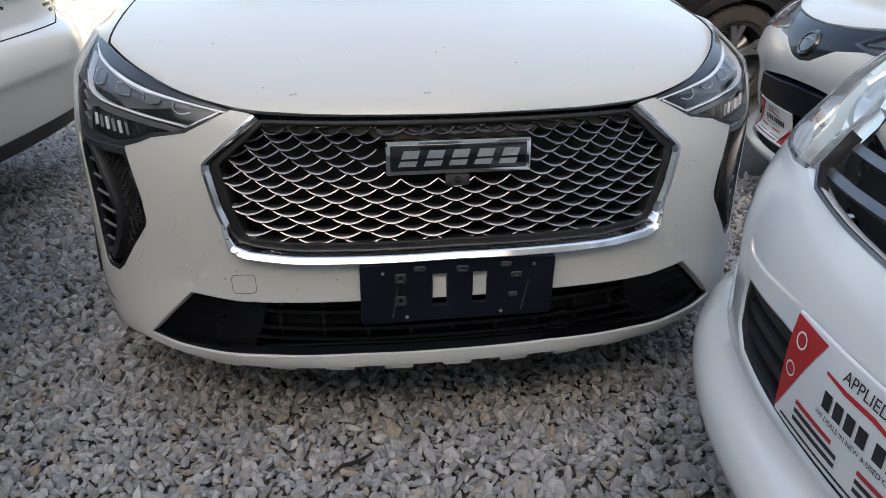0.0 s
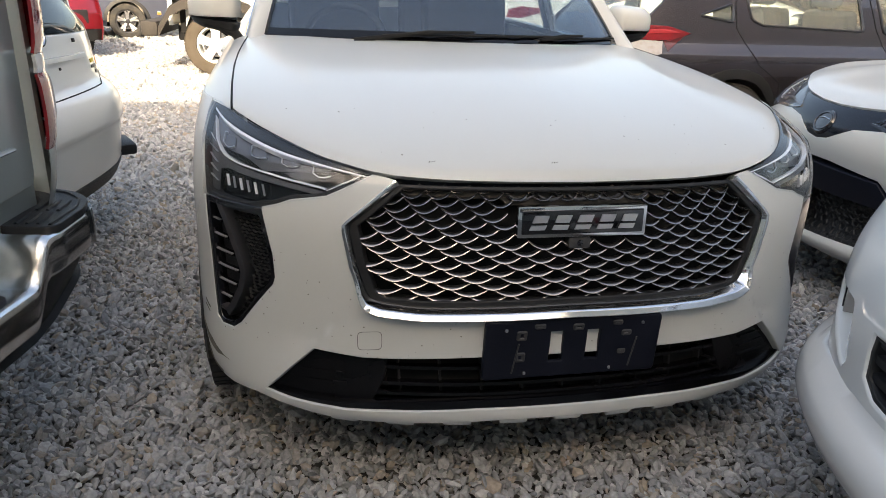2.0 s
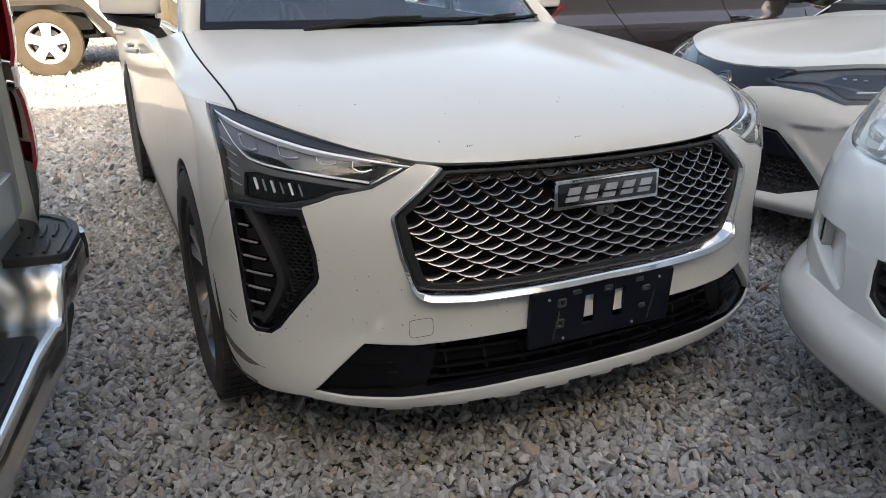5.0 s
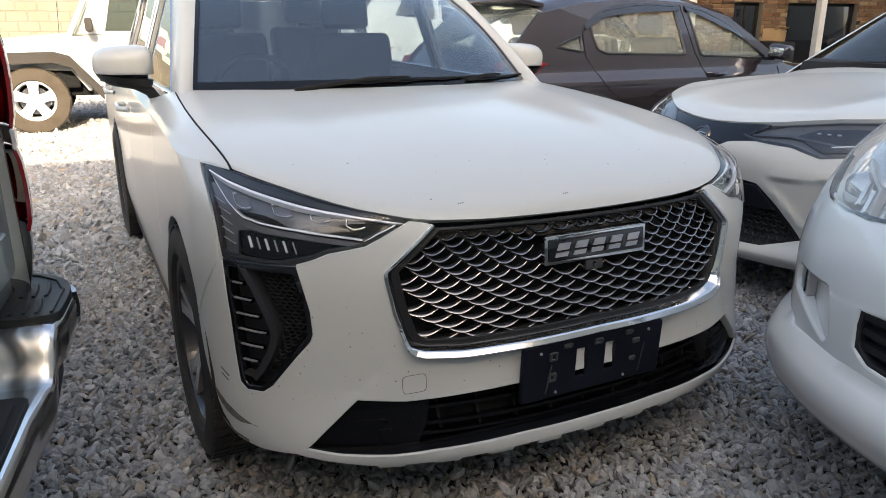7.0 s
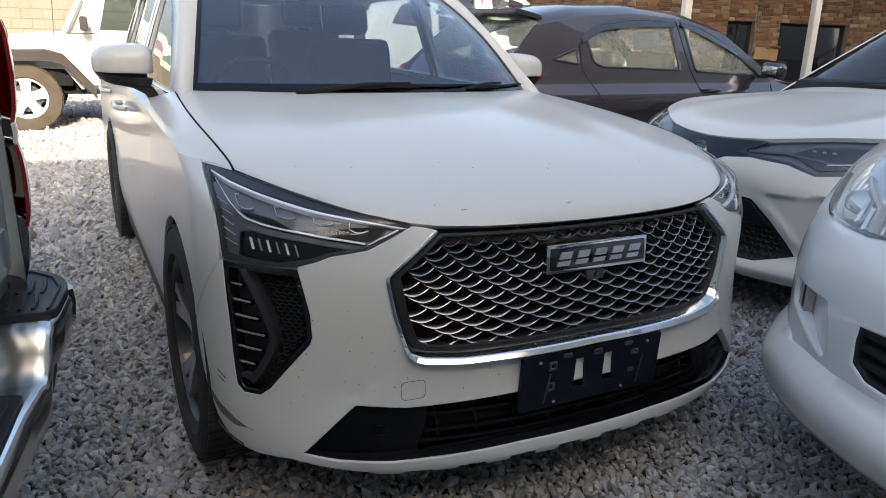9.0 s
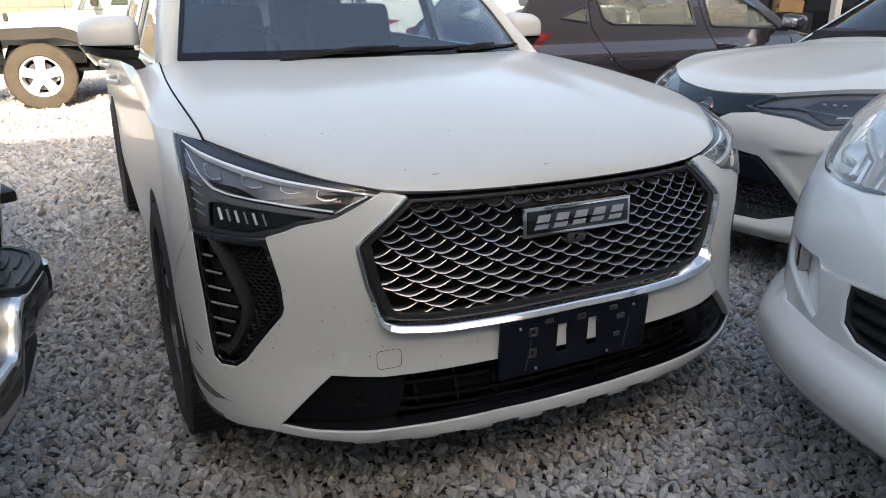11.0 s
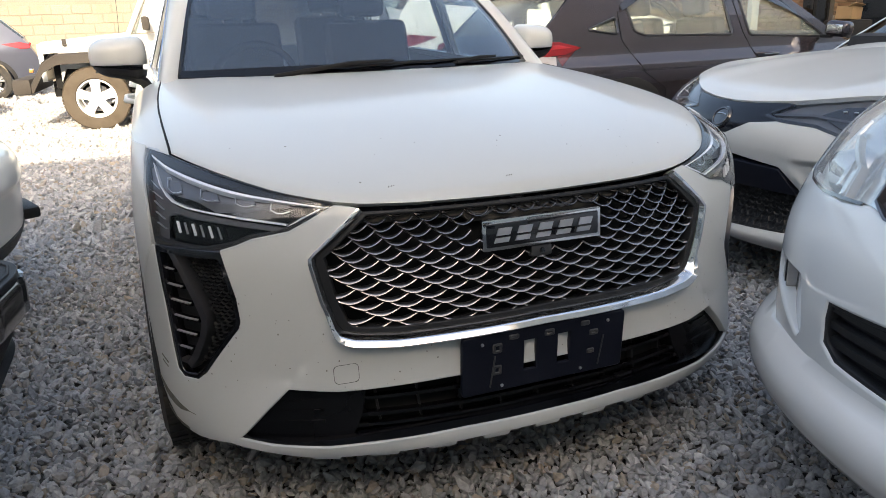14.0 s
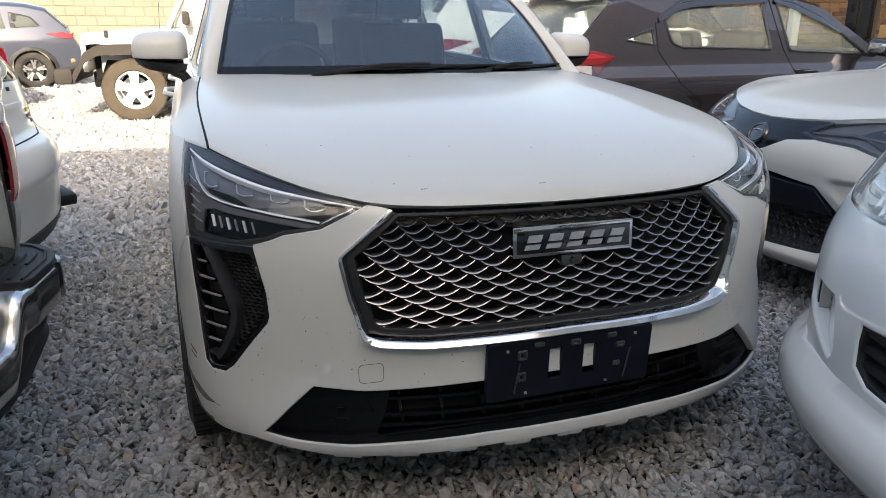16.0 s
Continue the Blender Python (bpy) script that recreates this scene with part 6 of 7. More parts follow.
def estate_car():
    """White estate seen from behind; frame: tail at y = 0, facing -y."""
    car = thing("white_estate", pose(-1.492, 1.629, 0, 0, 0, 80.5), "white estate car, rear bumper dusty, small yellow sticker on the hatch", "car")
    tail = Nose(0.83, 0.34, 3.0, [0.30, 0.40, 0.54, 0.595, 0.625, 0.70, 0.755, 0.79, 0.86, 0.95, 1.02, 1.06, 1.4], [0.07, 0.022, 0.006, 0.000, -0.014, -0.006, 0.022, 0.062, 0.078, 0.088, 0.10, 0.125, 0.32],
                [0.30, 0.45, 0.70, 0.78, 0.90, 1.05, 1.4], [0.79, 0.83, 0.83, 0.81, 0.785, 0.75, 0.635], 2.2)
    patch("bumper", mirrored([(0, 0.405), (0.5, 0.408), (0.8, 0.435), (1.0, 0.47), (1.35, 0.47), (1.35, 0.835), (0.685, 0.835), (0.645, 0.808), (0.58, 0.782), (0.5, 0.769), (0, 0.762)]), [], 0.03, tail, PEARL, car, 0.03, 0, "white rear bumper with dust", 0.008)
    patch("bumper_foot", mirrored([(0, 0.335), (0.5, 0.34), (0.8, 0.37), (1.0, 0.41), (1.0, 0.462), (0.8, 0.428), (0.5, 0.40), (0, 0.397)]), [], 0.03, tail, PLASTIC, car, 0.04, 0.004)
    patch("hatch", mirrored([(0, 0.770), (0.5, 0.777), (0.573, 0.791), (0.636, 0.815), (0.662, 0.850), (0.652, 0.99), (0, 1.0)]), [], 0.03, tail, PEARL, car, 0.03, 0, "white hatch", 0.008)
    patch("rear_window", mirrored([(0, 1.008), (0.65, 0.998), (0.61, 1.38), (0, 1.40)]), [], 0.05, tail, DEEPTINT, car, 0.0, 0.0)
    for s in (-1, 1):
        m = lambda pts: [(s * u, v) for u, v in pts]
        tl = new("tail_lamp")
        tl.parent = car
        patch("clear_lens", m([(0.672, 0.885), (0.775, 0.885), (0.75, 1.05), (0.70, 1.34), (0.65, 1.34), (0.66, 1.05)]), [], 0.03, tail, RIBBED, tl, 0.006, 0.003, "clear pinkish lens")
        patch("amber_foot", m(rounded([(0.678, 0.842), (0.78, 0.842), (0.775, 0.882), (0.673, 0.882)], 0.01)), [], 0.03, tail, AMBER, tl, 0.006, 0.003, "amber lens foot")
        patch("quarter_panel", m([(0.79, 0.842), (1.55, 0.842), (1.55, 1.10), (1.2, 1.36), (0.73, 1.38), (0.76, 1.05), (0.785, 0.90)]), [], 0.05, tail, PEARL, car, 0.02)
        block("diffuser_corner", (0.17, 0.09, 0.055), pose(s * 0.745, 0.115, 0.436, 0, s * -8, s * 40), PLASTIC, car, 0.015)
    strip_on(tail, "hatch_seam", [(0.664, 0.99), (0.668, 0.850), (0.640, 0.811), (0.575, 0.786), (0.5, 0.773), (0, 0.766), (-0.5, 0.773), (-0.575, 0.786), (-0.640, 0.811), (-0.668, 0.850), (-0.664, 0.99)], 0.0045, 0.0, 0.02, DARK, car)
    strip_on(tail, "hatch_ledge", [(-0.42, 0.905), (0, 0.91), (0.42, 0.905)], 0.022, 0.014, 0.03, PEARL, car)
    em = new("emblem")
    em.parent = car
    em.matrix_basis = on_nose(tail, 0, 1.005, 0.004)
    tube("emblem_ring", [(0.055 * math.cos(w), -0.006, 0.04 * math.sin(w)) for w in np.linspace(0, 2 * math.pi, 28, endpoint=False)], 0.007, CHROME, em, 6, closed=True, up=(0, 1, 0))
    tube("emblem_bar", [(-0.042, -0.005, 0.012), (0.0, -0.007, 0.016), (0.042, -0.005, 0.012)], 0.006, CHROME, em, 6)
    for nm, w, h, x, z, pm in (("yellow_sticker", 0.065, 0.016, 0.535, 0.872, YELLOW), ("model_name_bar", 0.085, 0.013, 0.535, 0.848, GREYPL), ("trim_name_bar", 0.045, 0.016, 0.565, 0.822, GREYPL)):
        block(nm, (w, 0.004, h), on_nose(tail, x, z, 0.002), pm, car, 0.001)
    for x in (-0.17, 0.14):
        block("plate_clip", (0.012, 0.008, 0.012), on_nose(tail, x, 0.872, 0.002), PLASTIC, car, 0.003)
    block("hatch_camera", (0.016, 0.012, 0.016), on_nose(tail, 0.34, 0.972, 0.004), PLASTIC, car, 0.003)
    before = set(car.children)
    spec = dict(len=3.76, half=0.68, belt=0.98, tumble=0.26, narrow=0.03, edge=0.04, crown=0.05,
                top=[(0.05, 0.25, "front_bumper"), (0.0, 0.55, "front_bumper"), (0.10, 0.78, "hood"), (0.95, 1.0, "windscreen"), (1.8, 1.45, "roof"), (2.6, 1.51, "roof"), (3.5, 1.46, "roof"), (3.72, 1.40, "inner_tail"), (3.76, 0.35, "inner_tail")],
                windows=[[(1.35, 1.02), (1.85, 1.37), (2.2, 1.41), (2.2, 1.03)], [(2.27, 1.03), (2.27, 1.41), (2.95, 1.40), (2.95, 1.04)]],
                wheels=[(0.80, 0.30), (3.15, 0.30)], seats=(1.9, 2.7), step=0.08)
    body(car, spec, PEARL)
    for o in set(car.children) - before:
        o.matrix_basis = pose(0, 3.95, 0, 0, 0, 180) @ o.matrix_basis
    return car


def pickup():
    """Silver pick-up, tail towards the SUV: tailgate, lamp, chrome step bumper."""
    car = thing("silver_pickup", pose(-1.384, -0.180, 0, 0, 0, 82), "silver pickup truck with chrome step bumper and red tail lamp", "pickup truck")
    # local frame: x along the tail (towards +y of the yard), -y outwards from the tail
    tg = lambda x, z, o: Vector((x, -0.010 - o + 0.06 * max(0, (abs(x) - 0.62) / 0.2) ** 2 * 0.6 + 0.03 * (z - 0.9) ** 2, z))
    patch("tailgate", rounded([(-0.70, 0.735), (0.70, 0.735), (0.70, 1.30), (-0.70, 1.30)], 0.03), [], 0.06, tg, SILVER, car, 0.03)
    for z in (0.84, 1.17):
        tube("tailgate_crease", [tg(x, z, 0.002) for x in np.linspace(-0.6, 0.6, 8)], 0.010, SILVER, car, 8, flat=0.6)
    for s in (-1, 1):
        # bed corner behind the lamp
        def corner(u, v):
            w = v * math.pi / 2
            return Vector((s * (0.735 + 0.13 * math.sin(w)), -0.020 + 0.15 * (1 - math.cos(w)) + 0.01 * u, mix(0.62, 1.30, u)))
        grid("bed_corner", corner, 10, 10, SILVER, car)
        patch("bed_side", [(0.15, 0.62), (1.9, 0.62), (1.9, 1.30), (0.17, 1.30)], [], 0.15, lambda y, z, o: Vector((s * (0.865 + o), y, z)), SILVER, car, 0.03)
        tl = new("tail_lamp")
        tl.parent = car
        def lens(z0, z1):
            def f(u, v):
                w = v * math.pi * 0.62
                b = 0.05 * (z1 - z0) * math.sin(math.pi * u) ** 0.5
                return Vector((s * (0.705 + (0.178 + b) * math.sin(w) * (0.9 + 0.1 * math.sin(math.pi * v))), -0.046 - b + 0.15 * (1 - math.cos(w)), mix(z0, z1, u)))
            return f
        grid("red_lens", lens(1.052, 1.27), 8, 12, REDLENS, tl, thick=0.008)
        grid("clear_lens", lens(1.006, 1.05), 5, 12, RIBBED, tl, thick=0.008)
        grid("red_lens", lens(0.818, 1.004), 8, 12, REDLENS, tl, thick=0.008)
        grid("reverse_lens", lambda u, v: lens(0.862, 0.990)(u, 0.34 + 0.6 * v) + Vector((s * 0.006, -0.006, 0)), 8, 10, RIBBED, tl, thick=0.02)
        grid("bed_valance", lambda u, v: Vector((s * (0.715 + 0.165 * math.sin(v * math.pi / 2)), -0.042 + 0.05 * u * u + 0.15 * (1 - math.cos(v * math.pi / 2)), mix(0.815, 0.60, u))), 10, 10, SILVER, car)
        block("bed_edge_foot", (0.16, 0.12, 0.10), pose(s * 0.80, 0.14, 0.66), SILVER, car, 0.03)
    block("bed_sill", (1.50, 0.05, 0.15), pose(0, 0.045, 0.675), SILVER, car, 0.02)
    # step bumper: one chrome skin, high at the ends and stepped down in the middle, with black tread pads and end caps
    sb = new("step_bumper")
    sb.parent = car
    rise = lambda x: 0.548 + 0.104 * (lambda k: k * k * (3 - 2 * k))(min(1, max(0, (abs(x) - 0.440) / 0.085)))
    def lip(x):
        t = max(0, (abs(x) - 0.72) / 0.185)
        return interp(abs(x), [0, 0.32, 0.50, 0.58, 0.72, 0.9], [0.078, 0.084, 0.100, 0.112, 0.112, 0.10]) - 0.20 * t ** 2.6
    prof = [(-0.20, 0.0), (-0.03, 0.001), (-0.020, 0.0), (-0.011, -0.003), (-0.004, -0.009), (0.0, -0.018), (0.001, -0.032), (-0.002, -0.070), (-0.012, -0.105), (-0.030, -0.115)]
    def chrome(u, v):
        x = (v * 2 - 1) * 0.85
        q = u * (len(prof) - 1)
        i = min(int(q), len(prof) - 2)
        o, dz = mix(prof[i][0], prof[i + 1][0], q - i), mix(prof[i][1], prof[i + 1][1], q - i)
        return Vector((x, -(lip(x) + o) if i else -mix(lip(x) + prof[1][0], min(lip(x), 0.0) - 0.17, 1 - (q - i)), rise(x) + dz))
    grid("chrome_skin", chrome, 36, 120, OLDCHROME, sb, "scratched chrome skin")
    def skirt(u, v):
        x = (v * 2 - 1) * 0.905
        return Vector((x, -(lip(x) - 0.020 - 0.05 * u * u), rise(x) - 0.035 - (rise(x) - 0.43 - 0.105 * min(1, max(0, (abs(x) - 0.50) / 0.36))) * u))
    grid("bumper_face", skirt, 10, 80, PLASTIC, sb, "black lower face of the bumper", 0.02)
    for s in (-1, 1):
        pad = lambda x, y, o: Vector((x, y, 0.655 + o))
        poly = rounded([(s * 0.548, -0.104), (s * 0.72, -0.106), (s * 0.80, -0.082), (s * 0.86, -0.025), (s * 0.905, 0.10), (s * 0.86, 0.13), (s * 0.82, 0.06), (s * 0.76, 0.012), (s * 0.68, 0.02), (s * 0.548, 0.035)], 0.035)
        patch("tread_pad", poly, [], 0.02, pad, PLASTIC, sb, 0.02, 0.012, "black ribbed tread pad")
        tube("tread_border", [(s * x, y, 0.668) for x, y in ((0.56, -0.090), (0.71, -0.091), (0.785, -0.068), (0.838, -0.018), (0.875, 0.08))], 0.004, PLASTIC, sb, 6)
        for k in range(3):
            for x0, x1 in ((0.565, 0.655), (0.675, 0.765)):
                y = -0.06 + 0.026 * k
                tube("tread_rib", [(s * x0, y, 0.667), (s * (x0 + x1) / 2, y, 0.669), (s * x1, y + 0.008, 0.667)], 0.005, PLASTIC, sb, 6)
        capf = lambda u, v: Vector((s * mix(0.735, 0.906, u), -(lip(mix(0.735, 0.905, u)) + 0.003 + 0.003 * math.sin(math.pi * v)), 0.652 - 0.13 * v * min(1, 0.5 + u)))
        grid("end_cap", capf, 16, 8, GLOSS, sb, "glossy black end cap", 0.012)
    patch("step_tread", rounded([(-0.385, -0.062), (0.385, -0.062), (0.385, 0.06), (-0.385, 0.06)], 0.025), [], 0.05, lambda x, y, o: Vector((x, y, 0.549 + o)), PLASTIC, sb, 0.02, 0.010, "black ribbed tread pad")
    for k in range(4):
        for x0 in (-0.35, -0.17, 0.01, 0.19):
            tube("tread_rib", [(x0, -0.042 + 0.028 * k, 0.561), (x0 + 0.15, -0.042 + 0.028 * k, 0.561)], 0.005, PLASTIC, sb, 6)
    block("bumper_beam", (1.2, 0.16, 0.12), pose(0, 0.12, 0.50), PLASTIC, car, 0.02)
    block("bed_floor", (1.6, 1.9, 0.05), pose(0, 1.05, 0.62), SILVER, car, 0.01)
    spec = dict(len=3.3, half=0.86, belt=1.2, tumble=0.25, top=[(0.05, 0.4, "hood"), (0.0, 0.8, "hood"), (0.2, 1.05, "hood"), (1.0, 1.15, "windscreen"), (1.7, 1.72, "roof"), (2.8, 1.74, "rear_window"), (3.1, 1.2, "tailgate"), (3.1, 0.5, "tailgate")],
                windows=[[(1.25, 1.24), (1.75, 1.62), (2.2, 1.64), (2.2, 1.26)], [(2.28, 1.26), (2.28, 1.64), (2.75, 1.62), (2.85, 1.28)]], wheels=[(0.8, 0.37)], sill=0.45, step=0.12)
    cab = body(car, spec, SILVER)
    for o in [c for c in car.children if c.name.split(".")[0] in ("side_panel", "side_window", "hood", "windscreen", "roof", "rear_window", "underbody", "wheel_arch_liner", "wheel")] + [c for c in car.children if c.name.startswith("tailgate") and c.data and c.data.vertices[0].co.y > 2.5]:
        o.matrix_basis = pose(0, 5.0, 0, 0, 0, 180) @ o.matrix_basis
    for s in (-1, 1):
        wheel(car, s * 0.74, 1.0, 0.37, 0.25, 0.21, s, DARKRIM, ALLOY)
    return car


def jeep():
    """White off-roader in the sun, facing away to the far side."""
    car = thing("white_offroader", pose(-2.42, 9.90, 0, 0, 0, -92), "boxy white off-road car with brown-grey plastic fenders, in sunlight", "car")
    arch = mat("faded_fender_plastic", (0.042, 0.036, 0.031), 0.8, grain=0.3, stain=0.3)
    # frame: nose at y = 0; the side x = +0.9 faces the camera
    sdw = 0.78
    flat = lambda s: (lambda y, z, o: Vector((s * (sdw - 0.06 * max(0, z - 1.15) + o), y, z)))
    for s in (-1, 1):
        patch("body_side", [(0.45, 0.62), (0.47, 1.12), (1.75, 1.18), (3.9, 1.18), (3.9, 0.55), (1.45, 0.5), (1.28, 0.75), (0.52, 0.78)], [], 0.12, flat(s), WHITE, car, 0.03)
        ys = [(0.12, 0.62), (0.28, 0.88), (0.45, 0.97), (1.1, 0.985), (1.28, 0.93), (1.62, 0.52)]
        V, F = [], []
        for y, z in resample(ys, 0.06, False):
            V += [(s * 0.74, y, z - 0.05), (s * 0.74, y, z), (s * 0.95, y, z), (s * 0.98, y, z - 0.02), (s * 0.98, y, z - 0.13), (s * 0.94, y, z - 0.125)]
        n = len(V) // 6
        F = [(6 * i + j, 6 * i + j + 1, 6 * i + 7 + j, 6 * i + 6 + j) for i in range(n - 1) for j in range(5)]
        mesh("fender_flare", V, F, arch, car, True, "faded brown-grey plastic flare", 45)
        block("wheel_well", (0.30, 1.0, 0.42), pose(s * 0.56, 0.86, 0.74), DARK, car, 0.03)
        for yy in (0.83, 3.25):
            wheel(car, s * 0.80, yy, 0.40, 0.25, 0.235, s, WHITERIM, WHITERIM, 5, False, DUSTYRUBBER)
        block("sill_step", (0.12, 1.6, 0.10), pose(s * 0.84, 2.3, 0.50), PLASTIC, car, 0.02)
        mr = new("door_mirror")
        mr.parent = car
        block("mirror_shell", (0.20, 0.09, 0.17), pose(s * 0.98, 1.55, 1.30), arch, mr, 0.03)
        block("mirror_arm", (0.12, 0.04, 0.05), pose(s * 0.84, 1.56, 1.24), arch, mr, 0.01)
        block("hood_latch", (0.03, 0.05, 0.09), pose(s * 0.79, 0.55, 1.10), arch, car, 0.01)
        block("front_marker", (0.06, 0.05, 0.05), pose(s * 0.88, 0.14, 0.78), AMBER, car, 0.015)
        tube("screen_post", [(s * 0.70, 1.30, 1.16), (s * 0.66, 1.62, 1.78)], 0.035, WHITE, car, 8)
        patch("side_window", [(1.72, 1.22), (1.85, 1.74), (2.6, 1.76), (2.6, 1.22)], [], 0.2, flat(s), TINT, car, 0, -0.02)
        patch("window_frame", [(1.42, 1.19), (1.68, 1.80), (3.9, 1.82), (3.9, 1.19)], [[(1.72, 1.22), (1.85, 1.74), (2.6, 1.76), (2.6, 1.22)], [(2.72, 1.22), (2.72, 1.76), (3.7, 1.76), (3.7, 1.22)]], 0.12, flat(s), WHITE, car, 0.03)
    grid("hood", lambda u, v: Vector(((v * 2 - 1) * mix(0.62, 0.74, u), mix(0.22, 1.32, u), mix(1.08, 1.17, u) + 0.035 * (1 - (v * 2 - 1) ** 4))), 10, 14, WHITE, car, thick=0.12)
    grid("nose_panel", lambda u, v: Vector(((v * 2 - 1) * 0.62, 0.20 - 0.02 * (1 - (v * 2 - 1) ** 2), mix(0.62, 1.09, u))), 6, 10, WHITE, car, thick=0.06)
    for k in range(7):
        block("grille_slot", (0.05, 0.03, 0.30), pose(-0.27 + 0.09 * k, 0.17, 0.88), DARK, car, 0.012)
    grid("windscreen", lambda u, v: Vector(((v * 2 - 1) * mix(0.68, 0.62, u), mix(1.32, 1.62, u), mix(1.18, 1.78, u))), 4, 6, TINT, car)
    grid("roof", lambda u, v: Vector(((v * 2 - 1) * 0.66, mix(1.6, 3.9, u), 1.82 + 0.03 * math.sin(math.pi * v))), 6, 8, WHITE, car, thick=0.05)
    block("front_bumper", (1.65, 0.22, 0.20), pose(0, -0.02, 0.58), arch, car, 0.05)
    block("frame_underside", (1.1, 3.6, 0.2), pose(0, 2.1, 0.52), DARK, car, 0.02)
    tube("antenna", [(0.76, 1.2, 1.16), (0.77, 1.22, 1.45), (0.78, 1.23, 1.75)], 0.004, PLASTIC, car, 5)
    return car


def far_car(name, m, paint, label, clear=False, tall=1.0):
    """A parked car further off: full shell, lamps, wheels."""
    car = thing(name, m, label, "car", "cars further off")
    spec = dict(len=4.4, half=0.91, belt=1.05, tumble=0.36, narrow=0.10, edge=0.05, crown=0.06,
                top=[(0.05, 0.28, "lower_bumper"), (0.0, 0.45, "bumper"), (0.02, 0.70, "bumper"), (0.15, 0.88, "hood"), (0.6, 0.98, "hood"), (1.1, 1.07, "windscreen"), (1.85, 1.52, "roof"), (2.6, 1.63, "roof"), (3.5, 1.58, "roof"), (3.85, 1.50, "rear_window"), (4.2, 1.15, "tailgate"), (4.34, 0.85, "tailgate"), (4.40, 0.70, "bumper"), (4.38, 0.45, "lower_bumper"), (4.2, 0.28, "lower_bumper")],
                windows=[[(1.5, 1.08), (2.0, 1.43), (2.35, 1.50), (2.35, 1.10)], [(2.42, 1.10), (2.42, 1.50), (3.1, 1.48), (3.15, 1.13)], [(3.22, 1.14), (3.22, 1.45), (3.6, 1.36), (3.75, 1.18)]],
                wheels=[(0.87, 0.345), (3.52, 0.345)], cladding=PLASTIC, glass=GLASS if clear else TINT, seats=(2.1, 2.95), step=0.11, rim=DARKRIM, rim_face=ALLOY, spokes=5)
    spec["belt"] *= tall
    spec["top"] = [(y, z * tall, nm) for y, z, nm in spec["top"]]
    spec["windows"] = [[(y, z * tall) for y, z in w] for w in spec["windows"]]
    side = body(car, spec, paint)
    for s in (-1, 1):
        patch("tail_lamp", [(3.80, 1.04), (4.12, 1.07), (4.26, 1.03), (4.28, 0.95), (4.1, 0.95)], [], 0.06, side(s), REDLENS, car, 0.01, 0.01)
        block("tail_lamp_rear", (0.34, 0.04, 0.08), pose(s * 0.60, 4.28, 1.02, -25), REDLENS, car, 0.015)
        patch("headlight", [(0.10, 0.74), (0.16, 0.86), (0.55, 0.94), (0.40, 0.80)], [], 0.06, side(s), PALELENS, car, 0.01, 0.01)
        block("mirror", (0.18, 0.12, 0.13), pose(s * 0.99, 1.52, 1.14), paint, car, 0.05)
        block("rear_reflector", (0.14, 0.03, 0.05), pose(s * 0.66, 4.39, 0.50), REDLENS, car, 0.01)
    block("front_grille", (1.2, 0.05, 0.22), pose(0, 0.0, 0.62), PLASTIC, car, 0.02)
    block("front_plate", (0.40, 0.02, 0.16), pose(0.1, -0.04, 0.45), PAPER, car, 0.003)
    block("plate_print", (0.10, 0.024, 0.16), pose(-0.05, -0.04, 0.45), INKRED, car, 0.003)
    return car


kit_hatchback()
coupe_crossover()
grey_crossover()
estate_car()
pickup()
jeep()
far_car("blue_grey_suv", pose(-7.5, 15.0, 0, 0, 0, -78), BLUEGREY, "blue-grey SUV with red tail lamps, in the sun")
far_car("red_hatchback", pose(-4.10, 10.4, 0, 0, 0, 36), RED, "red hatchback with black lower bumper and paper plate")
far_car("white_hatchback", pose(6.0, 7.60, 0, 0, 0, 91), PEARL, "white hatchback with red tail lamps parked behind the grey crossover", clear=True, tall=1.18)
far_car("black_saloon", pose(13.5, 5.2, 0, 0, 0, -80), BLACKPAINT, "black car parked in the shade of the showroom")


# ---------------------------------------------------------------- walls and buildings round the yard
MORTAR = mat("mortar", (0.20, 0.18, 0.15), 0.95, grain=0.4, grain_size=40, stain=0.3)
BLOCKS = mat("concrete_block", (0.235, 0.212, 0.170), 0.92, grain=0.35, grain_size=30, stain=0.35, stain_size=2.5, bump=0.6, bump_size=30)
TILES = mat("split_stone_tile", (0.27, 0.175, 0.11), 0.75, bump=0.4, bump_size=40)
island(TILES, [(0.20, 0.105, 0.055), (0.12, 0.06, 0.03), (0.27, 0.16, 0.09), (0.16, 0.085, 0.045), (0.34, 0.24, 0.15), (0.10, 0.055, 0.032), (0.22, 0.125, 0.07), (0.07, 0.05, 0.04)])
PLASTER = mat("plaster", (0.55, 0.52, 0.46), 0.9, grain=0.2, grain_size=30, stain=0.35, stain_size=0.8)
STEEL = mat("white_steel_post", (0.74, 0.73, 0.70), 0.5, stain=0.3, stain_size=5)
BOARD = mat("sign_board", (0.72, 0.69, 0.60), 0.6, stain=0.2)
CARD = mat("cardboard", (0.42, 0.28, 0.15), 0.9, stain=0.3)


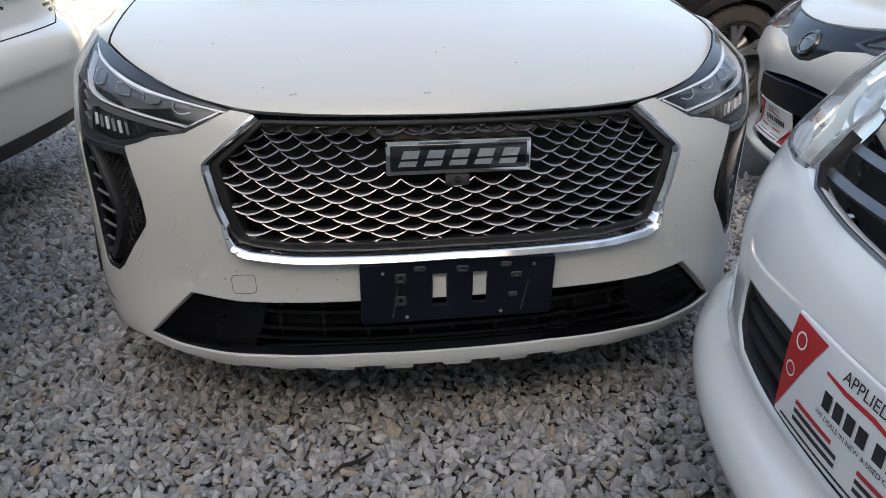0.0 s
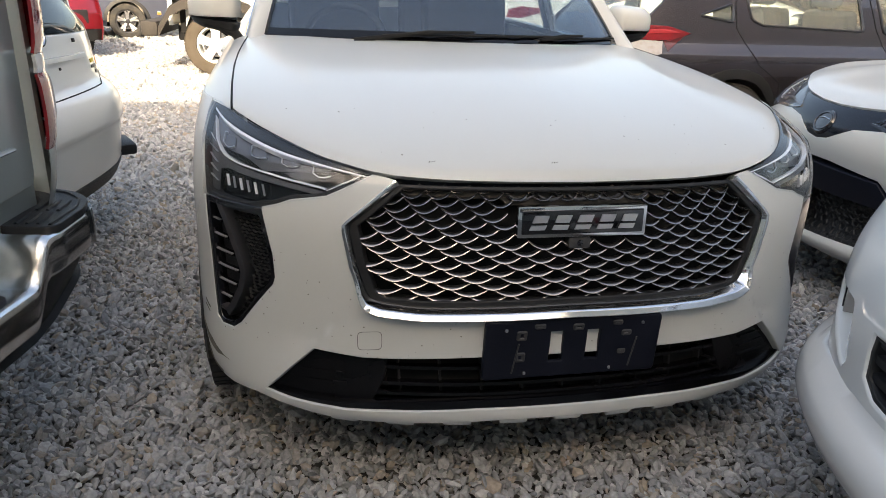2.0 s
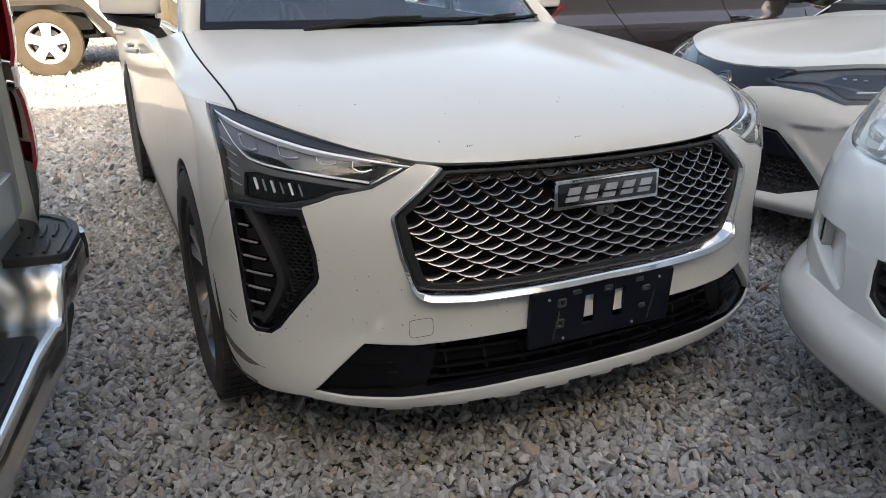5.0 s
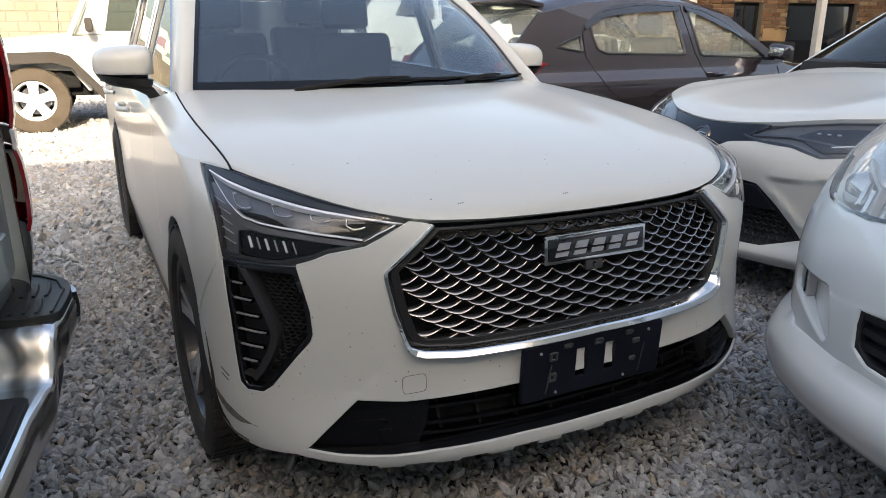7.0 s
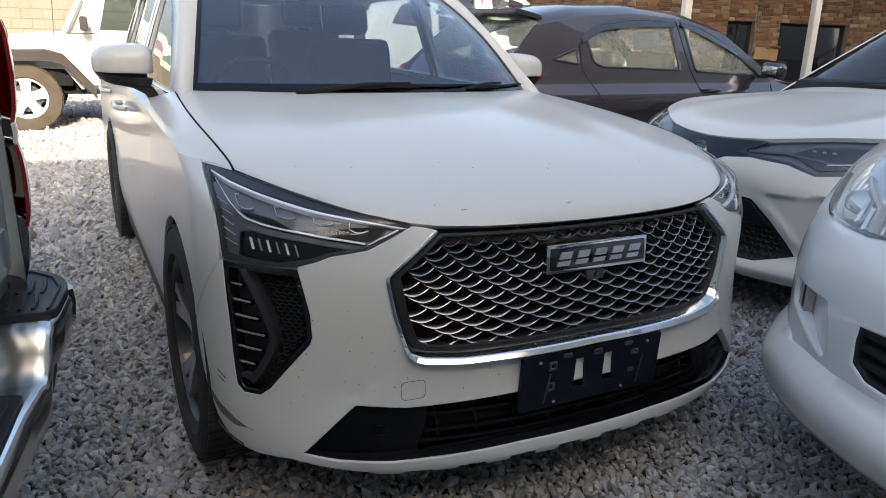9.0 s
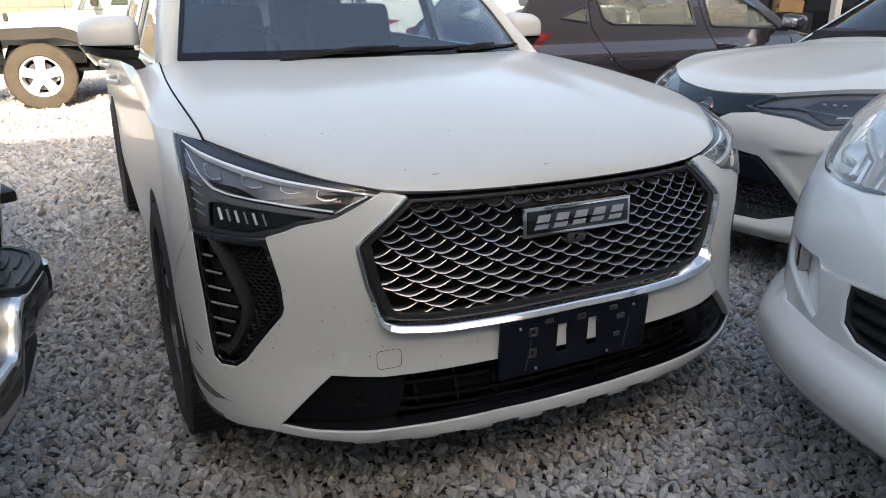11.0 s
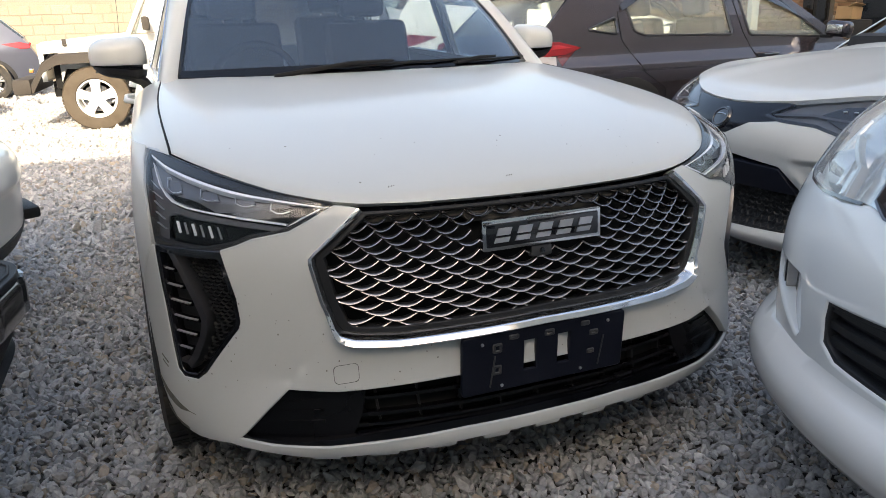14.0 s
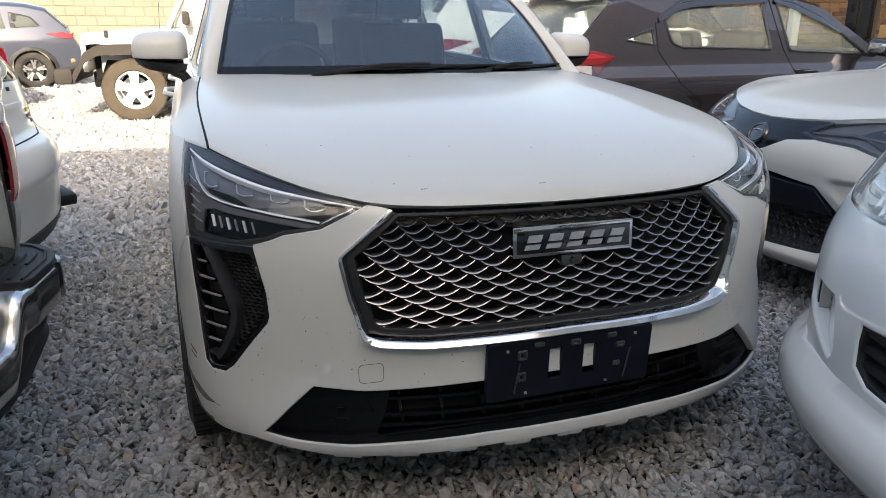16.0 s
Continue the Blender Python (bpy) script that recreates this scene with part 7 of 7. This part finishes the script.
def courses(parent, name, place, x0, x1, z0, z1, w, h, gap, depth, material, stuff=True, seed=1, vary=0.0):
    """Courses of blocks or tiles joined into one mesh: bevelled pieces proud of the joints."""
    rnd = random.Random(seed)
    V, F = [], []
    z, r = z0, 0
    while z + h <= z1 + 1e-6:
        x = x0 - w * (0.5 if r % 2 else 0) - (rnd.uniform(0, w) if vary else 0)
        while x < x1:
            ww = w * (1 + vary * rnd.uniform(-0.5, 0.6))
            a, b = max(x, x0) + gap / 2, min(x + ww, x1) - gap / 2
            if b - a > 0.03:
                d = depth * rnd.uniform(0.55, 1.2)
                e = min(0.012, h * 0.12)
                s = len(V)
                for yy, k in ((0.0, 0), (d - e, 0), (d, e)):
                    V += [place(a + k, z + gap / 2 + k, yy), place(b - k, z + gap / 2 + k, yy), place(b - k, z + h - gap / 2 - k, yy), place(a + k, z + h - gap / 2 - k, yy)]
                for lv in (0, 4):
                    F += [(s + lv + i, s + lv + (i + 1) % 4, s + lv + 4 + (i + 1) % 4, s + lv + 4 + i) for i in range(4)]
                F.append((s + 8, s + 9, s + 10, s + 11))
            x += ww
        z += h
        r += 1
    ob = mesh(name, V, F, material, parent, False)
    return tagged(ob, kind="stuff") if stuff else ob


# boundary wall of concrete blocks on the far side
wall = tagged(block("wall_north", (36, 0.25, 2.1), pose(-13.5, 19.6, 1.05), MORTAR, None, 0.01), "pale concrete-block boundary wall in full sun", "wall", kind="structure")
courses(wall, "block_course", lambda x, z, o: Vector((x, 19.475 - o, z)), -31, 4.4, 0.0, 2.1, 0.46, 0.235, 0.016, 0.012, BLOCKS, seed=3)
board = thing("poster_board", pose(-5.5, 19.4, 2.15), "weathered white board with a row of faded car pictures", "sign")
block("board_sheet", (14, 0.05, 0.55), pose(0, 0.1, 0.27), BOARD, board, 0.01)
rp = random.Random(8)
for k in range(14):
    x = -6.4 + 0.95 * k
    pm = mat("poster_print", (rp.uniform(0.12, 0.3), rp.uniform(0.12, 0.25), rp.uniform(0.12, 0.25)), 0.7)
    bm = bmesh.new()
    pts = [(-0.33, 0.14), (-0.30, 0.24), (-0.16, 0.26), (-0.06, 0.36), (0.14, 0.36), (0.22, 0.26), (0.33, 0.23), (0.34, 0.14)]
    bm.faces.new([bm.verts.new((x + a, 0.068, b)) for a, b in pts])
    part("car_picture", bm, pm, board)

# showroom clad in split-stone tiles
show = thing("showroom", pose(0, 0, 0), "showroom clad in brown split-stone tiles, with white steel posts", "building")
SH = pose(7.25, 8.4, 0, 0, 0, -8)
front = lambda x, z, o: SH @ Vector((x, -o, z))
V, F = [], []
xs = [0.0, 1.95, 2.55, 3.10, 4.70, 14.0]
for i in range(5):
    for z0, z1 in (((0, 4.2),) if i not in (1, 3) else ((0, 0.62), (1.66, 4.2))):
        block("wall_panel", (xs[i + 1] - xs[i], 0.25, z1 - z0), SH @ pose((xs[i] + xs[i + 1]) / 2, 0.125, (z0 + z1) / 2), MORTAR, show, 0.004)
        courses(show, "wall_tile", front, xs[i], xs[i + 1], z0, z1, 0.21, 0.068, 0.006, 0.016, TILES, seed=10 + i, vary=0.7)
for i in (1, 3):
    w = new("showroom_window")
    w.parent = show
    block("window_frame", (xs[i + 1] - xs[i], 0.06, 1.04), SH @ pose((xs[i] + xs[i + 1]) / 2, 0.12, 1.14), PLASTIC, w, 0.01)
    block("pane", (xs[i + 1] - xs[i] - 0.1, 0.03, 0.94), SH @ pose((xs[i] + xs[i + 1]) / 2, 0.09, 1.14), GLOSS, w, 0.005)
    block("mullion", (0.05, 0.05, 0.94), SH @ pose((xs[i] + xs[i + 1]) / 2, 0.08, 1.14), PLASTIC, w, 0.01)
block("side_wall", (0.25, 6, 4.2), SH @ pose(0.125, 3.25, 2.1) , MORTAR, show, 0.01)
courses(show, "wall_tile", lambda x, z, o: SH @ Vector((-o, x, z)), 0.0, 6.2, 0.0, 4.2, 0.21, 0.068, 0.006, 0.016, TILES, seed=21, vary=0.7)
block("canopy", (14.5, 2.2, 0.16), SH @ pose(7.0, -1.1, 3.75), PLASTER, show, 0.02)
for x in (0.40, 2.95, 8.6):
    p = thing("steel_post", SH @ pose(x, -0.9, 0), "white painted square steel post", "post", "posts along the showroom")
    block("shaft", (0.12, 0.12, 3.7), pose(0, 0, 1.85), STEEL, p, 0.012)
    block("foot_plate", (0.24, 0.24, 0.02), pose(0, 0, 0.01), STEEL, p, 0.004)
bx = thing("cardboard_box", SH @ pose(2.42, -0.5, 0), "brown cardboard box standing on a tyre stack", "box")
block("box_body", (0.30, 0.26, 0.20), pose(0, 0, 1.12, 0, 6, 20), CARD, bx, 0.006)
block("box_flap", (0.29, 0.13, 0.01), pose(0, -0.15, 1.235, -25, 6, 20), CARD, bx, 0.002)
block("box_stand", (0.5, 0.5, 1.02), pose(0, 0, 0.51), PLASTIC, bx, 0.03)

# open shop row left of the showroom, with sign boards under its eaves
shop = thing("shop_row", pose(15.0, 25.0, 0), "low shop row with pale sign boards and tiled back wall", "building")
block("back_wall", (15.0, 0.25, 4.4), pose(0.5, 1.5, 2.2), MORTAR, shop, 0.01)
courses(shop, "wall_tile", lambda x, z, o: Vector((x, 1.375 - o, z)), -7.0, 8, 0.0, 4.4, 0.36, 0.12, 0.010, 0.02, TILES, seed=30, vary=0.7)
block("eaves", (9.0, 3.0, 0.18), pose(-3.0, 0.6, 4.05), PLASTER, shop, 0.02)
block("fascia_board", (9.0, 0.06, 0.85), pose(-3.0, -0.92, 3.62), BOARD, shop, 0.01)
rf = random.Random(12)
for k in range(17):
    x = -7.0 + 0.46 * k
    if k % 6 == 5:
        continue
    block("fascia_stroke", (rf.uniform(0.16, 0.34), 0.02, rf.uniform(0.10, 0.16)), pose(x, -0.96, 3.55 + rf.uniform(-0.05, 0.05), 0, rf.uniform(-8, 10)), INKRED, shop, 0.03)
    block("fascia_stroke", (0.06, 0.02, rf.uniform(0.22, 0.42)), pose(x + rf.uniform(-0.1, 0.1), -0.96, 3.68, 0, rf.uniform(8, 22)), INKRED, shop, 0.02)
for x, z, w, h, pics in ((-0.35, 2.75, 2.7, 0.92, 4), (3.2, 3.15, 2.6, 0.95, 0)):
    b = new("hanging_sign")
    b.parent = shop
    block("sign_sheet", (w, 0.04, h), pose(x, -0.5, z), BOARD, b, 0.006)
    block("sign_stripe", (0.10, 0.046, h * 0.96), pose(x + w / 2 - 0.16, -0.5, z, 0, 14), INKRED, b, 0.004)
    block("sign_stripe", (0.08, 0.046, h * 0.5), pose(x - w / 2 + 0.22, -0.5, z, 0, -30), INKRED, b, 0.004)
    for k in range(pics):
        block("car_picture", (0.36, 0.05, 0.40), pose(x - 0.72 + 0.46 * k, -0.5, z - 0.02), GREYPL, b, 0.09, seg=3)
        block("car_picture", (0.30, 0.054, 0.16), pose(x - 0.72 + 0.46 * k, -0.5, z + 0.02), PAPER, b, 0.05, seg=3)
    if not pics:
        for k in range(5):
            block("name_stroke", (0.15, 0.05, 0.20), pose(x - 0.72 + 0.20 * k + (0.1 if k > 1 else 0), -0.5, z, 0, 12), INKRED, b, 0.03)
        block("name_stroke", (0.34, 0.05, 0.12), pose(x + 0.62, -0.5, z - 0.02), INKBLACK, b, 0.03)
for x in (-5.4, -1.9, 0.75, 1.15, 5.6):
    p = thing("steel_post", pose(15.0 + x, 24.1, 0), "white painted square steel post", "post", "posts along the shop row")
    block("shaft", (0.14, 0.14, 4.0), pose(0, 0, 2.0), STEEL, p, 0.012)
    block("foot_plate", (0.26, 0.26, 0.02), pose(0, 0, 0.01), STEEL, p, 0.004)

# unseen block added behind the camera: shades the near yard, its wing the showroom
shade_caster = thing("shade_block", pose(0, SHADE_Y, 0), "unseen plastered block added behind the camera to shade the yard", "building")
block("wall", (46, 0.4, SHADE_H), pose(-4, -0.2, SHADE_H / 2), PLASTER, shade_caster, 0.03)
block("wing", (25, 0.6, SHADE_H + 4.6), pose(16.5, -0.35, (SHADE_H + 4.6) / 2), PLASTER, shade_caster, 0.03)
block("parapet", (46.4, 0.6, 0.4), pose(-4, -0.2, SHADE_H - 0.2), PLASTER, shade_caster, 0.03)
for k in range(14):
    for z in (1.6, 4.4):
        w = new("shade_block_window")
        w.parent = shade_caster
        block("frame", (1.7, 0.08, 1.5), pose(-23.5 + 3.0 * k, 0.0, z), STEEL, w, 0.02)
        block("pane", (1.5, 0.06, 1.3), pose(-23.5 + 3.0 * k, 0.03, z), GLOSS, w, 0.005)


# ---------------------------------------------------------------- loose stones
STONE = island(mat("crushed_stone", (0.2, 0.2, 0.2), 0.8, bump=0.5, bump_size=110),
               [(0.320, 0.320, 0.326), (0.474, 0.474, 0.474), (0.269, 0.275, 0.282), (0.576, 0.570, 0.550), (0.397, 0.397, 0.397), (0.461, 0.384, 0.301), (0.358, 0.365, 0.378), (0.640, 0.627, 0.602), (0.307, 0.301, 0.294), (0.512, 0.512, 0.512)])


def gravel(name, areas, seed):
    """Angular crushed stones, strewn without order and joined into one mesh."""
    rng = np.random.default_rng(seed)
    g = (1 + 5 ** 0.5) / 2
    ico = np.array([(-1, g, 0), (1, g, 0), (-1, -g, 0), (1, -g, 0), (0, -1, g), (0, 1, g), (0, -1, -g), (0, 1, -g), (g, 0, -1), (g, 0, 1), (-g, 0, -1), (-g, 0, 1)]) / math.hypot(1, g)
    tri = np.array([(0, 11, 5), (0, 5, 1), (0, 1, 7), (0, 7, 10), (0, 10, 11), (1, 5, 9), (5, 11, 4), (11, 10, 2), (10, 7, 6), (7, 1, 8), (3, 9, 4), (3, 4, 2), (3, 2, 6), (3, 6, 8), (3, 8, 9), (4, 9, 5), (2, 4, 11), (6, 2, 10), (8, 6, 7), (9, 8, 1)])
    P, S = [], []
    for x0, y0, x1, y1, step, size in areas:
        gx, gy = np.meshgrid(np.arange(x0, x1, step), np.arange(y0, y1, step * 0.87))
        gx = gx + (np.arange(gx.shape[0]) % 2)[:, None] * step / 2
        xy = np.stack([gx.ravel(), gy.ravel()], 1)
        n = len(xy)
        P.append(xy + rng.normal(0, step * 0.28, (n, 2)))
        S.append(size * np.exp(rng.normal(0, 0.27, n)))
    P, S = np.concatenate(P), np.concatenate(S)
    n = len(P)
    V = np.repeat(ico[None], n, 0) * rng.uniform(0.72, 1.22, (n, 12, 1))
    V = V * np.stack([rng.uniform(0.9, 1.4, n), rng.uniform(0.62, 0.95, n), rng.uniform(0.5, 0.85, n)], 1)[:, None]
    q = rng.uniform(0, 2 * np.pi, n)
    tx, ty = rng.normal(0, 0.5, n), rng.normal(0, 0.5, n)
    V[:, :, 2] += V[:, :, 0] * tx[:, None] + V[:, :, 1] * ty[:, None]
    c, s = np.cos(q)[:, None], np.sin(q)[:, None]
    x, y = V[:, :, 0] * c - V[:, :, 1] * s, V[:, :, 0] * s + V[:, :, 1] * c
    V = np.stack([x, y, V[:, :, 2]], 2) * S[:, None, None]
    V[:, :, 0] += P[:, 0, None]
    V[:, :, 1] += P[:, 1, None]
    V[:, :, 2] += rng.uniform(-0.010, 0.012, n)[:, None]
    me = bpy.data.meshes.new(name)
    F = (tri[None] + 12 * np.arange(n)[:, None, None]).reshape(-1, 3)
    me.vertices.add(n * 12)
    me.vertices.foreach_set("co", V.astype(np.float32).ravel())
    me.loops.add(len(F) * 3)
    me.loops.foreach_set("vertex_index", F.astype(np.int32).ravel())
    me.polygons.add(len(F))
    me.polygons.foreach_set("loop_start", np.arange(0, len(F) * 3, 3, dtype=np.int32))
    me.update(calc_edges=True)
    me.polygons.foreach_set("use_smooth", [False] * len(F))
    me.materials.append(STONE)
    ob = new(name, me)
    return tagged(ob, "loose grey and tan crushed stones covering the yard", "gravel", kind="stuff")


gravel("gravel", [(-2.3, -0.8, 1.8, 0.45, 0.0166, 0.0120), (-2.6, 0.45, -0.5, 3.2, 0.0178, 0.0130), (0.5, 0.45, 2.5, 1.8, 0.019, 0.0142), (-3.6, 3.2, 0.2, 7.0, 0.028, 0.0205), (-5.4, 7.0, 1.2, 13.0, 0.040, 0.022), (-9.0, 13.0, 2.5, 19.3, 0.085, 0.042)], 4)
tw = thing("twig", pose(-0.26, -0.06, 0.022, 0, 0, 18), "short dark curved twig lying on the gravel", "twig")
tube("stem", [(-0.06, -0.01, 0), (-0.025, 0.004, 0.006), (0.015, -0.002, 0.008), (0.06, 0.02, 0.004)], [0.003, 0.005, 0.005, 0.002], mat("dark_bark", (0.03, 0.022, 0.016), 0.9), tw, 6)
